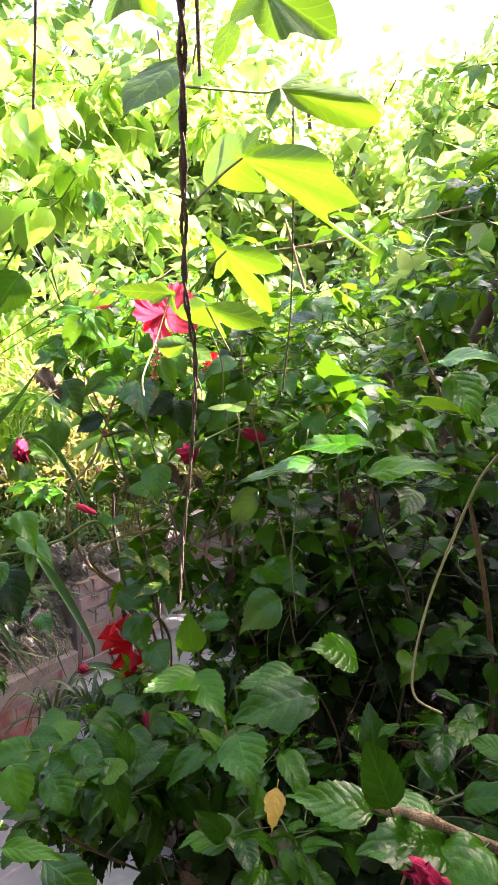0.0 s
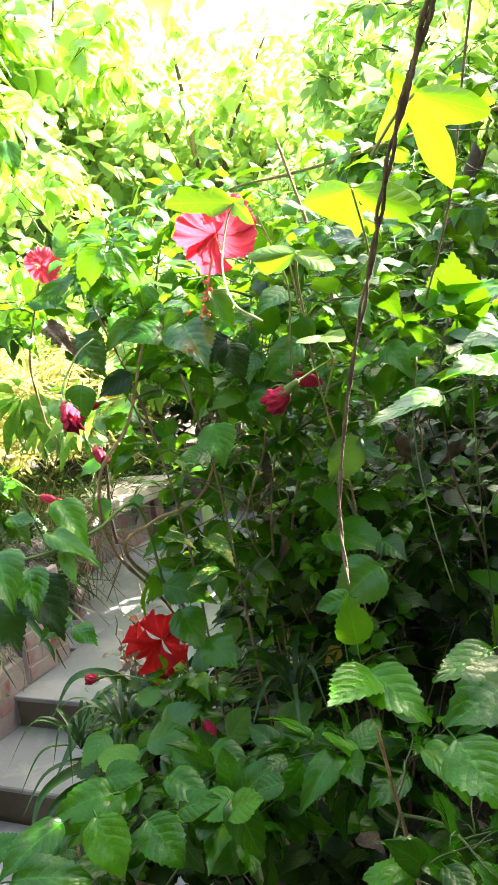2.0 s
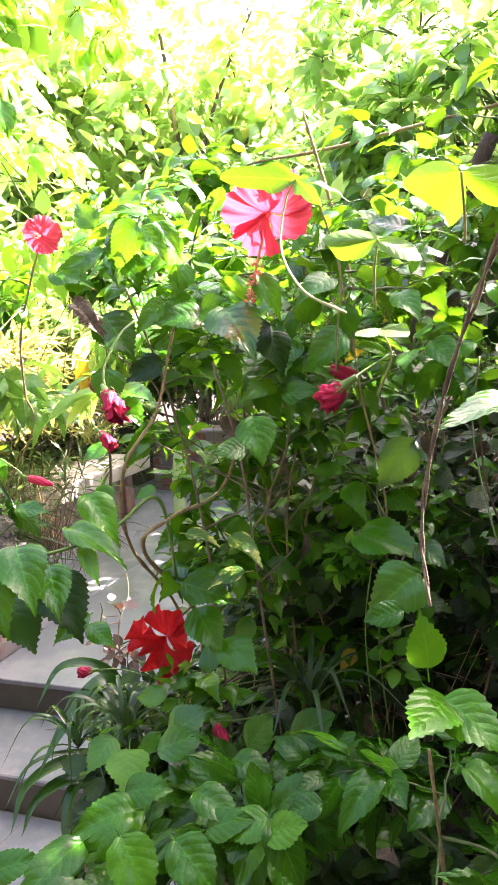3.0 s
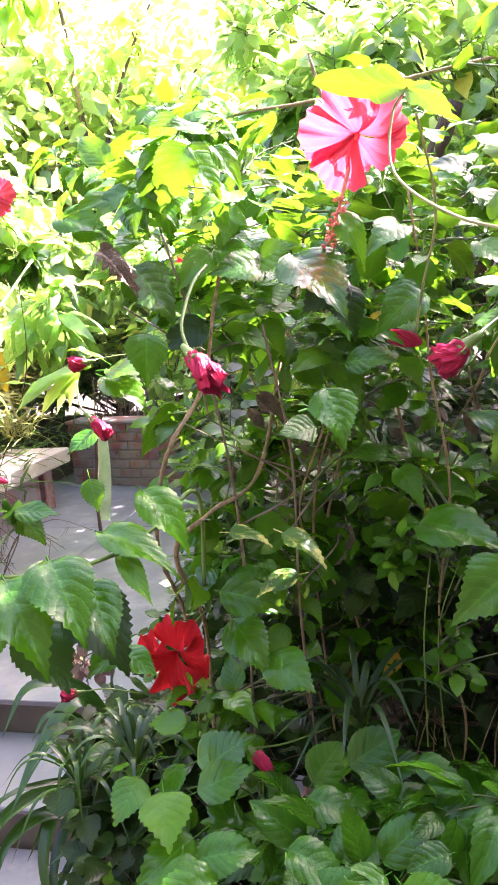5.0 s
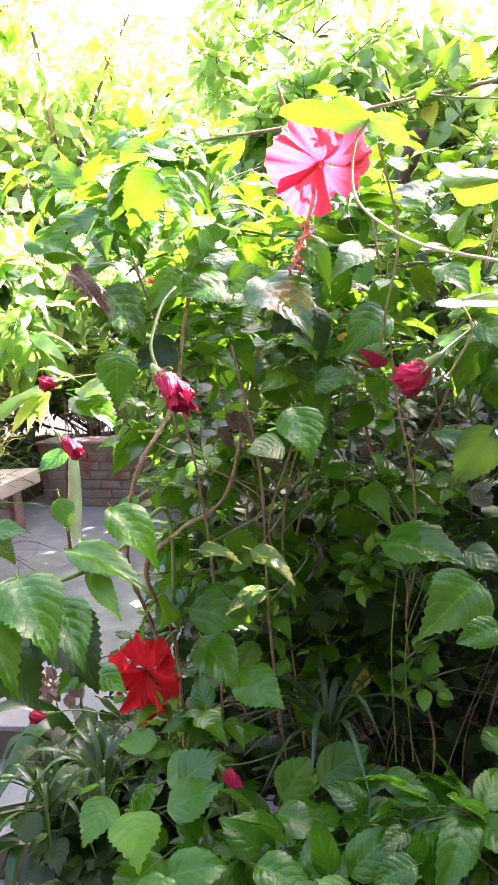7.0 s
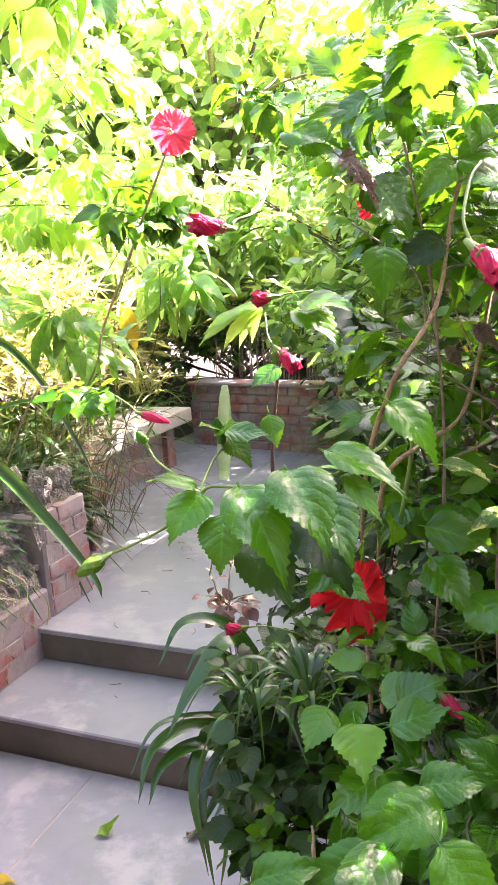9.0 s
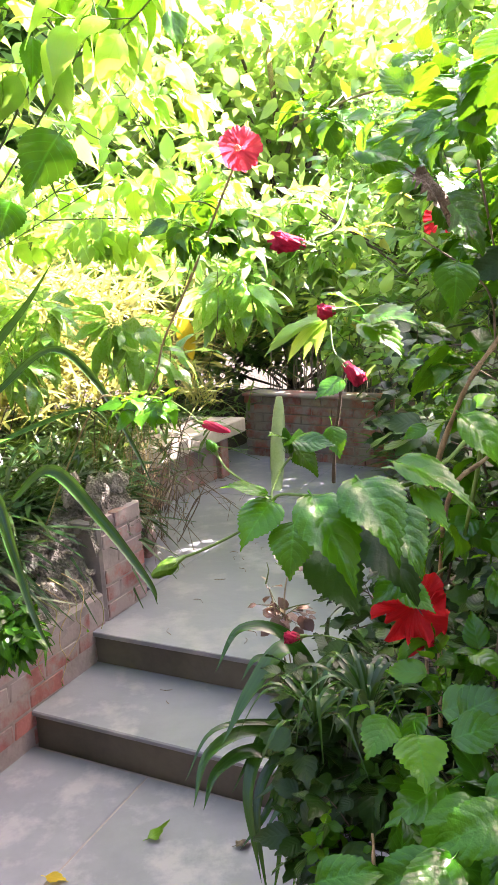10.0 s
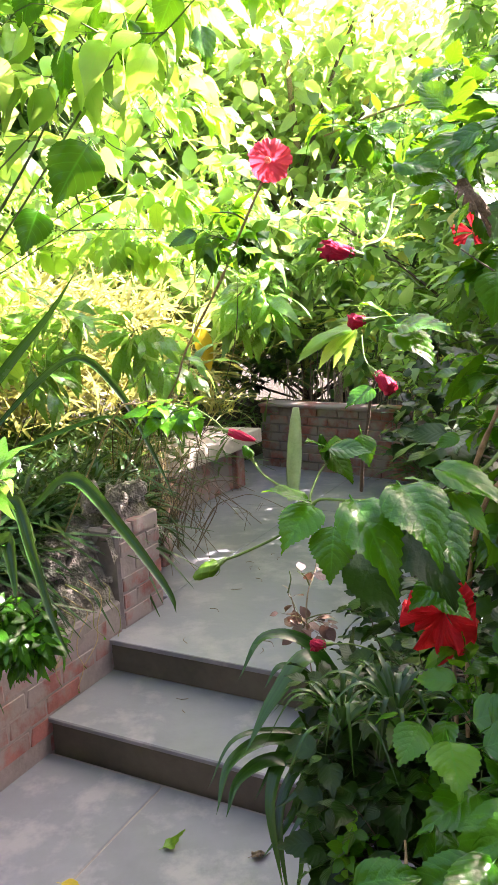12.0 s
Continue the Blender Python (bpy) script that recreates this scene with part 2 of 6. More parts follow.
DRYSTALK = surface("dry stalk", (0.26, 0.18, 0.09), (0.52, 0.4, 0.22), 0.85, 50, 0.4, 0.003)
CACTUS = surface("pale green pad", (0.3, 0.4, 0.2), (0.45, 0.55, 0.32), 0.55, 9.0, 0.4, 0.008)

# ---- tools ----
def mesh_of(name, verts, faces, mat, uvs=None, smooth=True):
    me = bpy.data.meshes.new(name)
    me.from_pydata([tuple(v) for v in verts], [], faces)
    if uvs is not None:
        layer = me.uv_layers.new(name="UVMap")
        loops = np.empty(len(me.loops), dtype=np.int32)
        me.loops.foreach_get("vertex_index", loops)
        layer.data.foreach_set("uv", np.asarray(uvs, dtype=np.float32)[loops].ravel())
    me.materials.append(mat)
    if smooth:
        me.polygons.foreach_set("use_smooth", np.ones(len(me.polygons), dtype=bool))
    me.update()
    return me


def part(name, data, parent, label="", kind="", m=None):
    ob = new(name, data)
    ob.parent = parent
    if m is not None:
        ob.matrix_basis = m
    return tagged(ob, label=label, kind=kind)


def thing(name, label, category, group="", kind=""):
    return tagged(new(name), label, category, group, kind)


def vec(p):
    return Vector(p)


def curve_points(points, n=8):
    """A smooth line through the points."""
    p = [vec(q) for q in points]
    p = [p[0] * 2 - p[1]] + p + [p[-1] * 2 - p[-2]]
    out = []
    for i in range(1, len(p) - 2):
        a, b, c, d = p[i - 1], p[i], p[i + 1], p[i + 2]
        for k in range(n):
            t = k / n
            out.append(0.5 * (2 * b + (c - a) * t + (2 * a - 5 * b + 4 * c - d) * t * t + (3 * b - a - 3 * c + d) * t ** 3))
    out.append(p[-2].copy())
    return out


class Tubes:
    """Round stems gathered into one mesh."""

    def __init__(self):
        self.v, self.f = [], []

    def add(self, points, r0, r1, sides=5, n=5, knots=0.0, rng=None):
        pts = curve_points(points, n) if len(points) > 2 or n > 1 else [vec(q) for q in points]
        first, last = len(self.v), len(pts) - 1
        up = Vector((0.31, 0.17, 0.93))
        for i, p in enumerate(pts):
            d = (pts[min(i + 1, last)] - pts[max(i - 1, 0)]).normalized()
            x = d.cross(up)
            x = x.normalized() if x.length > 0.05 else d.cross(Vector((1, 0, 0))).normalized()
            y = d.cross(x)
            r = r0 + (r1 - r0) * i / last
            if knots and rng:
                r *= 1 + knots * rng.uniform(-1, 1)
            for k in range(sides):
                a = 2 * math.pi * k / sides
                self.v.append(p + (x * math.cos(a) + y * math.sin(a)) * r)
        for i in range(last):
            for k in range(sides):
                a, b = first + i * sides + k, first + i * sides + (k + 1) % sides
                self.f.append((a, b, b + sides, a + sides))
        self.f.append(tuple(first + last * sides + k for k in range(sides)))
        self.f.append(tuple(first + k for k in reversed(range(sides))))
        return pts

    def mesh(self, name, mat):
        return mesh_of(name, self.v, self.f, mat)


def leaf_mesh(name, mat, widths, rows=10, serrate=0.0, fold=0.25, curl=0.3, twist=0.0, petiole=0.3, width=0.32, wave=0.0, seed=0, half=1):
    """A blade of length 1 along +y, facing +z, folded along its rib, with a short stalk."""
    rng = random.Random(seed)
    v, f, uv = [], [], []
    ph = rng.uniform(0, 6)
    for i in range(rows + 1):
        t = i / rows
        k = t * (len(widths) - 1)
        a = min(int(k), len(widths) - 2)
        s = k - a
        s = s * s * (3 - 2 * s)
        w = width * (widths[a] * (1 - s) + widths[a + 1] * s)
        smooth_w = w
        tooth = 0.0
        if serrate and 0.1 < t < 1:
            tooth = serrate * width * (1.25 if i % 2 else -0.55) * min(1, (t - 0.08) * 4, (1.04 - t) * 6)
            w = max(0.004, w + tooth)
        drop = -curl * t * t
        n = 2 * half
        for k in range(n + 1):
            side = k / half - 1
            rim = abs(side) == 1
            x = side * (w if rim else smooth_w)
            z = drop + fold * abs(x) - 0.9 * fold * x * x / max(width, 1e-6) + (wave * math.sin(t * 9 + ph + side * 1.3) * abs(side)) + twist * x * t
            y = t - 0.12 * curl * t * t + (0.55 / rows if rim and tooth > 0 else 0)
            v.append((x, y, z))
            uv.append((0.5 + 0.5 * side, t))
    for i in range(rows):
        for k in range(2 * half):
            a = (2 * half + 1) * i + k
            f.append((a, a + 1, a + 2 * half + 2, a + 2 * half + 1))
    if petiole:
        n = len(v)
        r = 0.014
        for y, z in ((-petiole, 0.06 * petiole), (0.04, -0.004)):
            v += [(r, y, z - r * 0.6), (-r, y, z - r * 0.6), (0, y, z + r)]
            uv += [(0.5, 0)] * 3
        f += [(n + k, n + (k + 1) % 3, n + 3 + (k + 1) % 3, n + 3 + k) for k in range(3)]
    return mesh_of(name, v, f, mat, uv)


def aim(base, way, up, size, wide=1.0):
    """The pose of a blade that starts at base, grows along way and faces up."""
    y = vec(way).normalized()
    z = vec(up) - y * vec(up).dot(y)
    z = z.normalized() if z.length > 1e-4 else y.orthogonal().normalized()
    x = y.cross(z)
    m = Matrix((x * size * wide, y * size, z * size)).transposed().to_4x4()
    m.translation = vec(base)
    return m


def joined(name, placed, mat):
    """Many blades as one mesh. placed: (mesh, pose)."""
    groups = {}
    for me, m in placed:
        groups.setdefault(me.name, (me, []))[1].append(m)
    vs, uvs, sizes, idx, off = [], [], [], [], 0
    for me, ms in groups.values():
        n = len(me.vertices)
        co = np.empty(n * 3)
        me.vertices.foreach_get("co", co)
        co = np.c_[co.reshape(-1, 3), np.ones(n)]
        loops = np.empty(len(me.loops), dtype=np.int64)
        me.loops.foreach_get("vertex_index", loops)
        total = np.empty(len(me.polygons), dtype=np.int64)
        me.polygons.foreach_get("loop_total", total)
        uv = np.empty(len(me.loops) * 2)
        me.uv_layers[0].data.foreach_get("uv", uv)
        mats = np.array([[list(r) for r in m] for m in ms])
        vs.append(np.einsum("kij,nj->kni", mats, co)[:, :, :3].reshape(-1, 3))
        k = len(ms)
        idx.append((loops[None, :] + (np.arange(k) * n)[:, None]).ravel() + off)
        sizes.append(np.tile(total, k))
        uvs.append(np.tile(uv, k))
        off += n * k
    vs, idx, sizes, uvs = np.concatenate(vs), np.concatenate(idx), np.concatenate(sizes), np.concatenate(uvs)
    me = bpy.data.meshes.new(name)
    me.vertices.add(len(vs))
    me.vertices.foreach_set("co", vs.ravel())
    me.loops.add(len(idx))
    me.loops.foreach_set("vertex_index", idx.astype(np.int32))
    me.polygons.add(len(sizes))
    starts = np.r_[0, np.cumsum(sizes)[:-1]]
    me.polygons.foreach_set("loop_start", starts.astype(np.int32))
    me.polygons.foreach_set("use_smooth", np.ones(len(sizes), dtype=bool))
    layer = me.uv_layers.new(name="UVMap")
    layer.data.foreach_set("uv", uvs)
    me.materials.append(mat)
    me.update(calc_edges=True)
    me.validate()
    return me


def put_leaves(parent, placed, mat, singles=300, name="leaf"):
    """The blades nearest to the path's side as pieces of their own, the rest joined."""
    placed = sorted(placed, key=lambda q: q[1].translation.y)
    for me, m in placed[:singles]:
        part(name, me, parent, m=m)
    if len(placed) > singles:
        part("foliage", joined("foliage", placed[singles:], mat), parent, kind="stuff")


OVATE = (0.12, 0.68, 0.93, 1.0, 0.96, 0.86, 0.72, 0.54, 0.34, 0.15, 0.01)
ROUND = (0.2, 0.85, 1.0, 1.0, 0.92, 0.75, 0.45, 0.05)
LANCE = (0.1, 0.55, 0.9, 1.0, 0.92, 0.72, 0.42, 0.03)


def leaf_set(tag, mat, shape, n=4, **kw):
    base = dict(serrate=0.09, fold=0.42, curl=0.34, width=0.33)
    base.update(kw)
    out = []
    for i in range(n):
        k = dict(base)
        k["fold"] *= 0.35 + 0.25 * i
        k["curl"] *= 0.25 + 0.4 * i
        out.append(leaf_mesh(tag, mat, shape, twist=0.25 * (i % 3 - 1), wave=0.03, seed=i, **k))
    return out


HIB = leaf_set("hibiscus leaf", HIBISCUS, OVATE, rows=20, serrate=0.05, half=2, fold=0.7, curl=0.5)
HIBY = leaf_set("young hibiscus leaf", YOUNG, OVATE, rows=20, serrate=0.05, half=2, fold=0.7, curl=0.5)
BIG = leaf_set("large hibiscus leaf", HIBISCUS, OVATE, rows=28, serrate=0.042, half=3, fold=0.85, curl=0.55, petiole=0.1)
BIGY = leaf_set("large young leaf", YOUNG, OVATE, rows=28, serrate=0.042, half=3, fold=0.85, curl=0.55, petiole=0.1)
# Copy of BIG with the shade of undersides put into its colour.
BIGDARK = leaf_set("large painted-shade leaf", DEEP, OVATE, rows=28, serrate=0.042, half=3, fold=0.85, curl=0.55, petiole=0.1)
BROAD = leaf_set("broad leaf", BROADLEAF, ROUND, width=0.31, serrate=0.035, rows=20, petiole=0.15, half=3, fold=1.0, curl=0.6)
BROADY = leaf_set("broad young leaf", BROADLEAF, ROUND, width=0.31, serrate=0.035, rows=20, petiole=0.15, half=3, fold=1.0, curl=0.6)
DARKLEAF = leaf_set("painted-shade leaf", DEEP, OVATE, serrate=0.05)
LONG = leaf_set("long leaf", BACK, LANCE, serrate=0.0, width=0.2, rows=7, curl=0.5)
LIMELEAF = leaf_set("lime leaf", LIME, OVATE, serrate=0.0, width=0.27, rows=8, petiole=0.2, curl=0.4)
LANCEY = leaf_set("lance leaf", GARDEN, LANCE, serrate=0.0, width=0.17, rows=10, curl=0.6, petiole=0.15, half=2)
LANCELOW = leaf_set("low lance leaf", BROADLEAF, LANCE, serrate=0.0, width=0.2, rows=10, curl=0.6, petiole=0.15, half=2)
SUNTONED = leaf_set("painted-sun ovate leaf", BACK, OVATE, serrate=0.0, width=0.27, rows=5, petiole=0)
LEAFY = leaf_set("garden leaf", GARDEN, OVATE, serrate=0.0, width=0.29, rows=6, petiole=0.2, curl=0.5)
SMALL = leaf_set("small leaf", YOUNG, ROUND, serrate=0.0, width=0.34, rows=4, petiole=0.2)
DULL = leaf_set("dull leaf", HAZY, OVATE, serrate=0.0, width=0.3, rows=5, petiole=0)
PURP = leaf_set("purple leaf", PURPLE, ROUND, serrate=0.0, width=0.34, rows=5)
FARLEAF = leaf_set("far leaf", BACK, OVATE, serrate=0.0, width=0.28, rows=4, petiole=0)
FARDULL = leaf_set("far dull leaf", HAZY, OVATE, serrate=0.0, width=0.28, rows=4, petiole=0)
VINELOBE = leaf_set("vine lobe", VINE, OVATE, serrate=0.0, width=0.30, rows=8, petiole=0, curl=0.25, fold=0.15)
BLADE = leaf_set("grass blade", GRASS, (0.6, 1, 1, 0.9, 0.7, 0.4, 0.05), serrate=0.0, width=0.03, rows=5, petiole=0, curl=0.9)
TURF = leaf_set("turf blade", LILYTURF, (0.6, 1, 1, 0.95, 0.8, 0.5, 0.05), serrate=0.0, width=0.036, rows=7, petiole=0, curl=1.1)
STRAWBLADE = leaf_set("straw blade", STRAW, (0.6, 1, 1, 0.9, 0.7, 0.4, 0.05), serrate=0.0, width=0.022, rows=4, petiole=0, curl=0.6)


def shrub(name, label, stems, volumes, leaves, size, seed, bark=BARK, singles=300, mat=HIBISCUS, per=6, twig=0.0009, flat=0.45, reach=0.5, category="shrub", group="", droop=0.3, young=None, level=0.6, fresh=0.3):
    """stems: (points, r0, r1). volumes: (centre, radii, sprigs). Each sprig grows from the nearest stem and bears leaves all round."""
    rng = random.Random(seed)
    top = thing(name, label, category, group)
    nodes = []
    for points, r0, r1 in stems:
        wood = Tubes()
        line = wood.add(points, r0, r1, 7, 8, 0.28, rng)
        part("stem", wood.mesh("stem", bark), top)
        nodes += line[len(line) // 4:]

    twigs, placed = Tubes(), []
    for centre, radii, count in volumes:
        near = []
        for _ in range(max(3, count // 4)):
            p = vec(centre) + Vector([rng.uniform(-0.7, 0.7) * r for r in radii])
            root = min(nodes, key=lambda s: (s - p).length + max(0, s.z - p.z) * 1.5)
            way = p - root
            if way.length < 0.02:
                continue
            bend = root.lerp(p, 0.5) + Vector((rng.uniform(-1, 1), rng.uniform(-1, 1), rng.uniform(-0.3, 1))) * way.length * 0.15
            line = twigs.add([root, bend, p], twig * 2.2, twig, 5, 6)
            near += line[len(line) // 2:]
        near = near or nodes
        for _ in range(count):
            while True:
                q = Vector([rng.uniform(-1, 1) for _ in range(3)])
                if 0.15 < q.length < 1:
                    break
            q = q * (q.length ** -0.35)
            p = vec(centre) + Vector([a * b for a, b in zip(q, radii)])
            root = rng.choice(sorted(near, key=lambda s: (s - p).length + max(0, s.z - p.z) * 1.5)[:7])
            far = (p - root).length
            mid = (root + p) / 2 + Vector((rng.uniform(-1, 1), rng.uniform(-1, 1), rng.uniform(-0.5, 1))) * far * 0.22
            line = twigs.add([root, mid, p], twig * 1.1, twig * 0.45, 4, 4)
            near += line[2:7]
            d = (p - mid).normalized()
            d = (d + Vector((0, 0, 0.35))).normalized()
            spin = rng.uniform(0, 6.28)
            span = min(1.0, reach * 3 * size / max(far, 0.01))
            count_here = rng.randint(per - 2, per + 1)
            for k in range(count_here):
                s = 1 - span * k / max(1, count_here - 1)
                at = s * (len(line) - 1)
                i = min(int(at), len(line) - 2)
                base = line[i].lerp(line[i + 1], at - i)
                spin += 2.4 + rng.uniform(-0.4, 0.4)
                x = d.orthogonal().normalized()
                side = x * math.cos(spin) + d.cross(x) * math.sin(spin)
                grow = 0.9 if k else 0.3
                way = d * (0.55 if k else 1.0) + side * grow + Vector((0, 0, -droop * rng.uniform(0.3, 1.6)))
                way.z *= level
                face = Vector((rng.gauss(0, flat), rng.gauss(-0.15, flat), 1.0))
                big = size * rng.uniform(0.75, 1.2) * (0.6 if k == 0 else 1.0)
                kinds = young if young and (k < 2 or rng.random() < fresh) else leaves
                stalk = 0.3 * big
                placed.append((rng.choice(kinds), aim(base + way.normalized() * stalk * 0.9, way, face, big)))
    part("twig_work", twigs.mesh("twig work", TWIGGREEN if mat is not DEEP else bark), top, kind="stuff")
    fine = [q for q in placed if q[0].materials[0] is mat]
    rest = [q for q in placed if q[0].materials[0] is not mat]
    share = singles * len(fine) // max(1, len(placed))
    put_leaves(top, fine, mat, share)
    if rest:
        put_leaves(top, rest, rest[0][0].materials[0], singles - share)
    return top


def key_leaf(parent, kind, base, tip, up=(-0.1, -0.8, 0.7), wide=1.0, name="leaf", label=""):
    """One leaf from its base to its tip."""
    base, tip = vec(base), vec(tip)
    return part(name, kind, parent, label, m=aim(base, tip - base, up, (tip - base).length, wide))


def lobed_leaf(parent, base, tips, up=(-0.5, -0.8, 0.12), wide=1.25, stalk=None):
    """A vine leaf: one blade whose pointed lobes meet at the stalk."""
    base, n = vec(base), vec(up).normalized()
    spokes = [vec(t) - base for t in tips]
    flat = [(d - n * d.dot(n)).normalized() for d in spokes]
    x0 = flat[0]
    y0 = n.cross(x0)
    turn = [math.atan2(d.dot(y0), d.dot(x0)) for d in flat]
    size = [(d - n * d.dot(n)).length for d in spokes]
    if len(tips) == 1:
        ob = part("leaf", VINELOBE[1], parent, m=aim(base, spokes[0], up, spokes[0].length, wide))
    else:
        rings, steps = 5, 72
        v, f, uv = [base - n * 0.001], [], [(0.5, 0.0)]
        for r in range(1, rings + 1):
            for k in range(steps):
                a = 2 * math.pi * k / steps
                off = [(a - t + math.pi) % (2 * math.pi) - math.pi for t in turn]
                reach = 0.2 * min(size)
                for o, s in zip(off, size):
                    lobe = max(0.0, 1 - abs(o) / (0.72 * wide)) ** 0.66
                    reach = max(reach, s * lobe, 0.42 * s * math.exp(-(o / 1.0) ** 4))
                q = reach * r / rings
                w = [1 / (o * o + 0.02) ** 2 for o in off]
                lift = sum(g * d.dot(n) / s for g, d, s in zip(w, spokes, size)) / sum(w)
                near = min(range(len(off)), key=lambda i: abs(off[i]))
                p = base + (x0 * math.cos(a) + y0 * math.sin(a)) * q + n * (lift * q + 0.05 * q * math.cos(5 * a) - 0.5 * q * q / max(size) * 0.3)
                v.append(p)
                uv.append((0.5 + max(-0.5, min(0.5, off[near] * 1.3)), 0.9 * q / size[near]))
        f += [(0, 1 + k, 1 + (k + 1) % steps) for k in range(steps)]
        for r in range(rings - 1):
            for k in range(steps):
                a, b = 1 + r * steps + k, 1 + r * steps + (k + 1) % steps
                f.append((a, a + steps, b + steps, b))
        ob = part("leaf", mesh_of("lobed leaf", v, f, VINE, uv), parent)
    if stalk:
        line = Tubes()
        line.add([base] + [vec(p) for p in stalk], 0.0009, 0.0011, 5, 6)
        part("leaf_stalk", line.mesh("leaf stalk", PALESTEM), parent)
    return ob


def stem(parent, points, r0, r1, mat, name="stem", sides=6, knots=0.1):
    line = Tubes()
    line.add(points, r0, r1, sides, 8, knots, random.Random(len(points)))
    return part(name, line.mesh(name, mat), parent)

# ---- the ground, the walk and its walls ----
AT = Vector((-1.37, 3.70, 0))
ALONG = Vector((0.48, 0.877, 0)).normalized()
ACROSS = Vector((ALONG.y, -ALONG.x, 0))
STEP = 0.145


def spot(u, v, z=0.0):
    return AT + ACROSS * u + ALONG * v + Vector((0, 0, z))


FRAME = Matrix((ACROSS, ALONG, Vector((0, 0, 1)))).transposed().to_4x4()
FRAME.translation = AT


def slab(name, u0, u1, v0, v1, z0, z1, mat, parent, bevel=0.006, rough=0.0, seed=0):
    """A block in the walk's own axes, with worn edges."""
    bm = bmesh.new()
    bmesh.ops.create_cube(bm, size=1)
    for q in bm.verts:
        q.co = Vector((u0 + (q.co.x + 0.5) * (u1 - u0), v0 + (q.co.y + 0.5) * (v1 - v0), z0 + (q.co.z + 0.5) * (z1 - z0)))
    if bevel:
        bmesh.ops.bevel(bm, geom=bm.edges[:], offset=bevel, segments=1, affect="EDGES")
    me = bpy.data.meshes.new(name)
    bm.to_mesh(me)
    bm.free()
    me.materials.append(mat)
    ob = new(name, me)
    if parent:
        ob.parent = parent
    else:
        ob.matrix_world = FRAME
    return ob


def setting(name, label, category):
    ob = thing(name, label, category, kind="structure")
    ob.matrix_world = FRAME
    return ob


def sheet(name, half, n, z, mat, label, bump=0.0):
    v, f = [], []
    for j in range(n + 1):
        for i in range(n + 1):
            x, y = (2 * i / n - 1) * half, (2 * j / n - 1) * half
            v.append((x, y, z + bump * noise.noise(Vector((x, y, 0)) * 0.7)))
    f = [(j * (n + 1) + i, j * (n + 1) + i + 1, (j + 1) * (n + 1) + i + 1, (j + 1) * (n + 1) + i) for j in range(n) for i in range(n)]
    return tagged(new(name, mesh_of(name, v, f, mat)), label, "ground", kind="structure")


sheet("ground", 300, 40, -0.06, SOIL, "dark bare garden soil under the plants", 0.0)

# lower terrace, two steps, upper walk
terrace = setting("pavement", "grey stone paving of a lower garden terrace", "paving")
for i in range(4):
    for j in range(4):
        if (i >= 2 and j == 0) or (i < 2 and j >= 2):
            continue
        slab("paving_slab", -0.86 + 1.36 * i, 0.494 + 1.36 * i, -1.3 * (j + 1) + 0.004, -1.3 * j - 0.012, -0.05, 0, PAVING, terrace, 0.004)
slab("joint_bed", -0.86, 1.85, -2.6, -0.004, -0.055, -0.004, MORTAR, terrace, 0)
slab("joint_bed", 1.85, 4.57, -5.2, -1.3, -0.055, -0.004, MORTAR, terrace, 0)
steps = setting("steps", "two grey stone garden steps with dark risers", "steps")
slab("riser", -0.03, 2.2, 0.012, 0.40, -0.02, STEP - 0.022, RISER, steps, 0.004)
for u0, u1 in ((-0.03, 1.4), (1.404, 2.2)):
    slab("tread", u0, u1, -0.006, 0.44, STEP - 0.022, STEP, PAVING, steps, 0.005)
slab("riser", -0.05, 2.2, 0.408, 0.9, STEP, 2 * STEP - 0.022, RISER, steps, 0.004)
walkway = setting("walkway", "grey stone walk that leads past a bench", "walk")
for v0, v1 in ((0.40, 2.6), (2.603, 5.4)):
    for u0, u1 in ((-1.25, -0.051), (-0.05, 1.5), (1.503, 2.4)):
        if v0 < 1 and u0 < -1:
            v0 = 0.9
        slab("paving_slab", u0, u1, v0 if u0 < -1 else (0.395 if v1 < 3 else 2.603), v1, 2 * STEP - 0.022, 2 * STEP, PAVING, walkway, 0.003)
slab("bed", -1.25, 2.5, 0.9, 5.4, -0.03, 2 * STEP - 0.024, MORTAR, walkway, 0)

# ---- masonry ----
def brick_face(parent, u, v0, v1, z0, z1, skip, seed, length=0.2, high=0.066, gap=0.012, thick=0.09, axis="v", face=1):
    """Courses of single bricks, a few of them missing or broken short."""
    rng = random.Random(seed)
    shapes = []
    for k in range(4):
        bm = bmesh.new()
        bmesh.ops.create_cube(bm, size=1)
        for q in bm.verts:
            q.co += Vector([rng.uniform(-0.03, 0.03) for _ in range(3)])
        bmesh.ops.bevel(bm, geom=bm.edges[:], offset=0.03, segments=1, affect="EDGES")
        me = bpy.data.meshes.new("brick")
        bm.to_mesh(me)
        bm.free()
        me.materials.append(BRICK)
        shapes.append(me)
    z, row = z0, 0
    while z + high * 0.6 < z1:
        s = v0 - (length / 2 if row % 2 else 0)
        while s < v1 - 0.03:
            a, b = max(s, v0), min(s + length - gap, v1)
            if b - a > 0.03 and rng.random() > skip:
                ob = new("brick", rng.choice(shapes))
                ob.parent = parent
                out = face * rng.uniform(-0.003, 0.003)
                if axis == "v":
                    ob.location = (u - face * thick / 2 + out, (a + b) / 2, z + high / 2)
                    ob.scale = (thick, b - a, high)
                else:
                    ob.location = ((a + b) / 2, u - face * thick / 2 + out, z + high / 2)
                    ob.scale = (b - a, thick, high)
            s += length
        z += high + gap
        row += 1


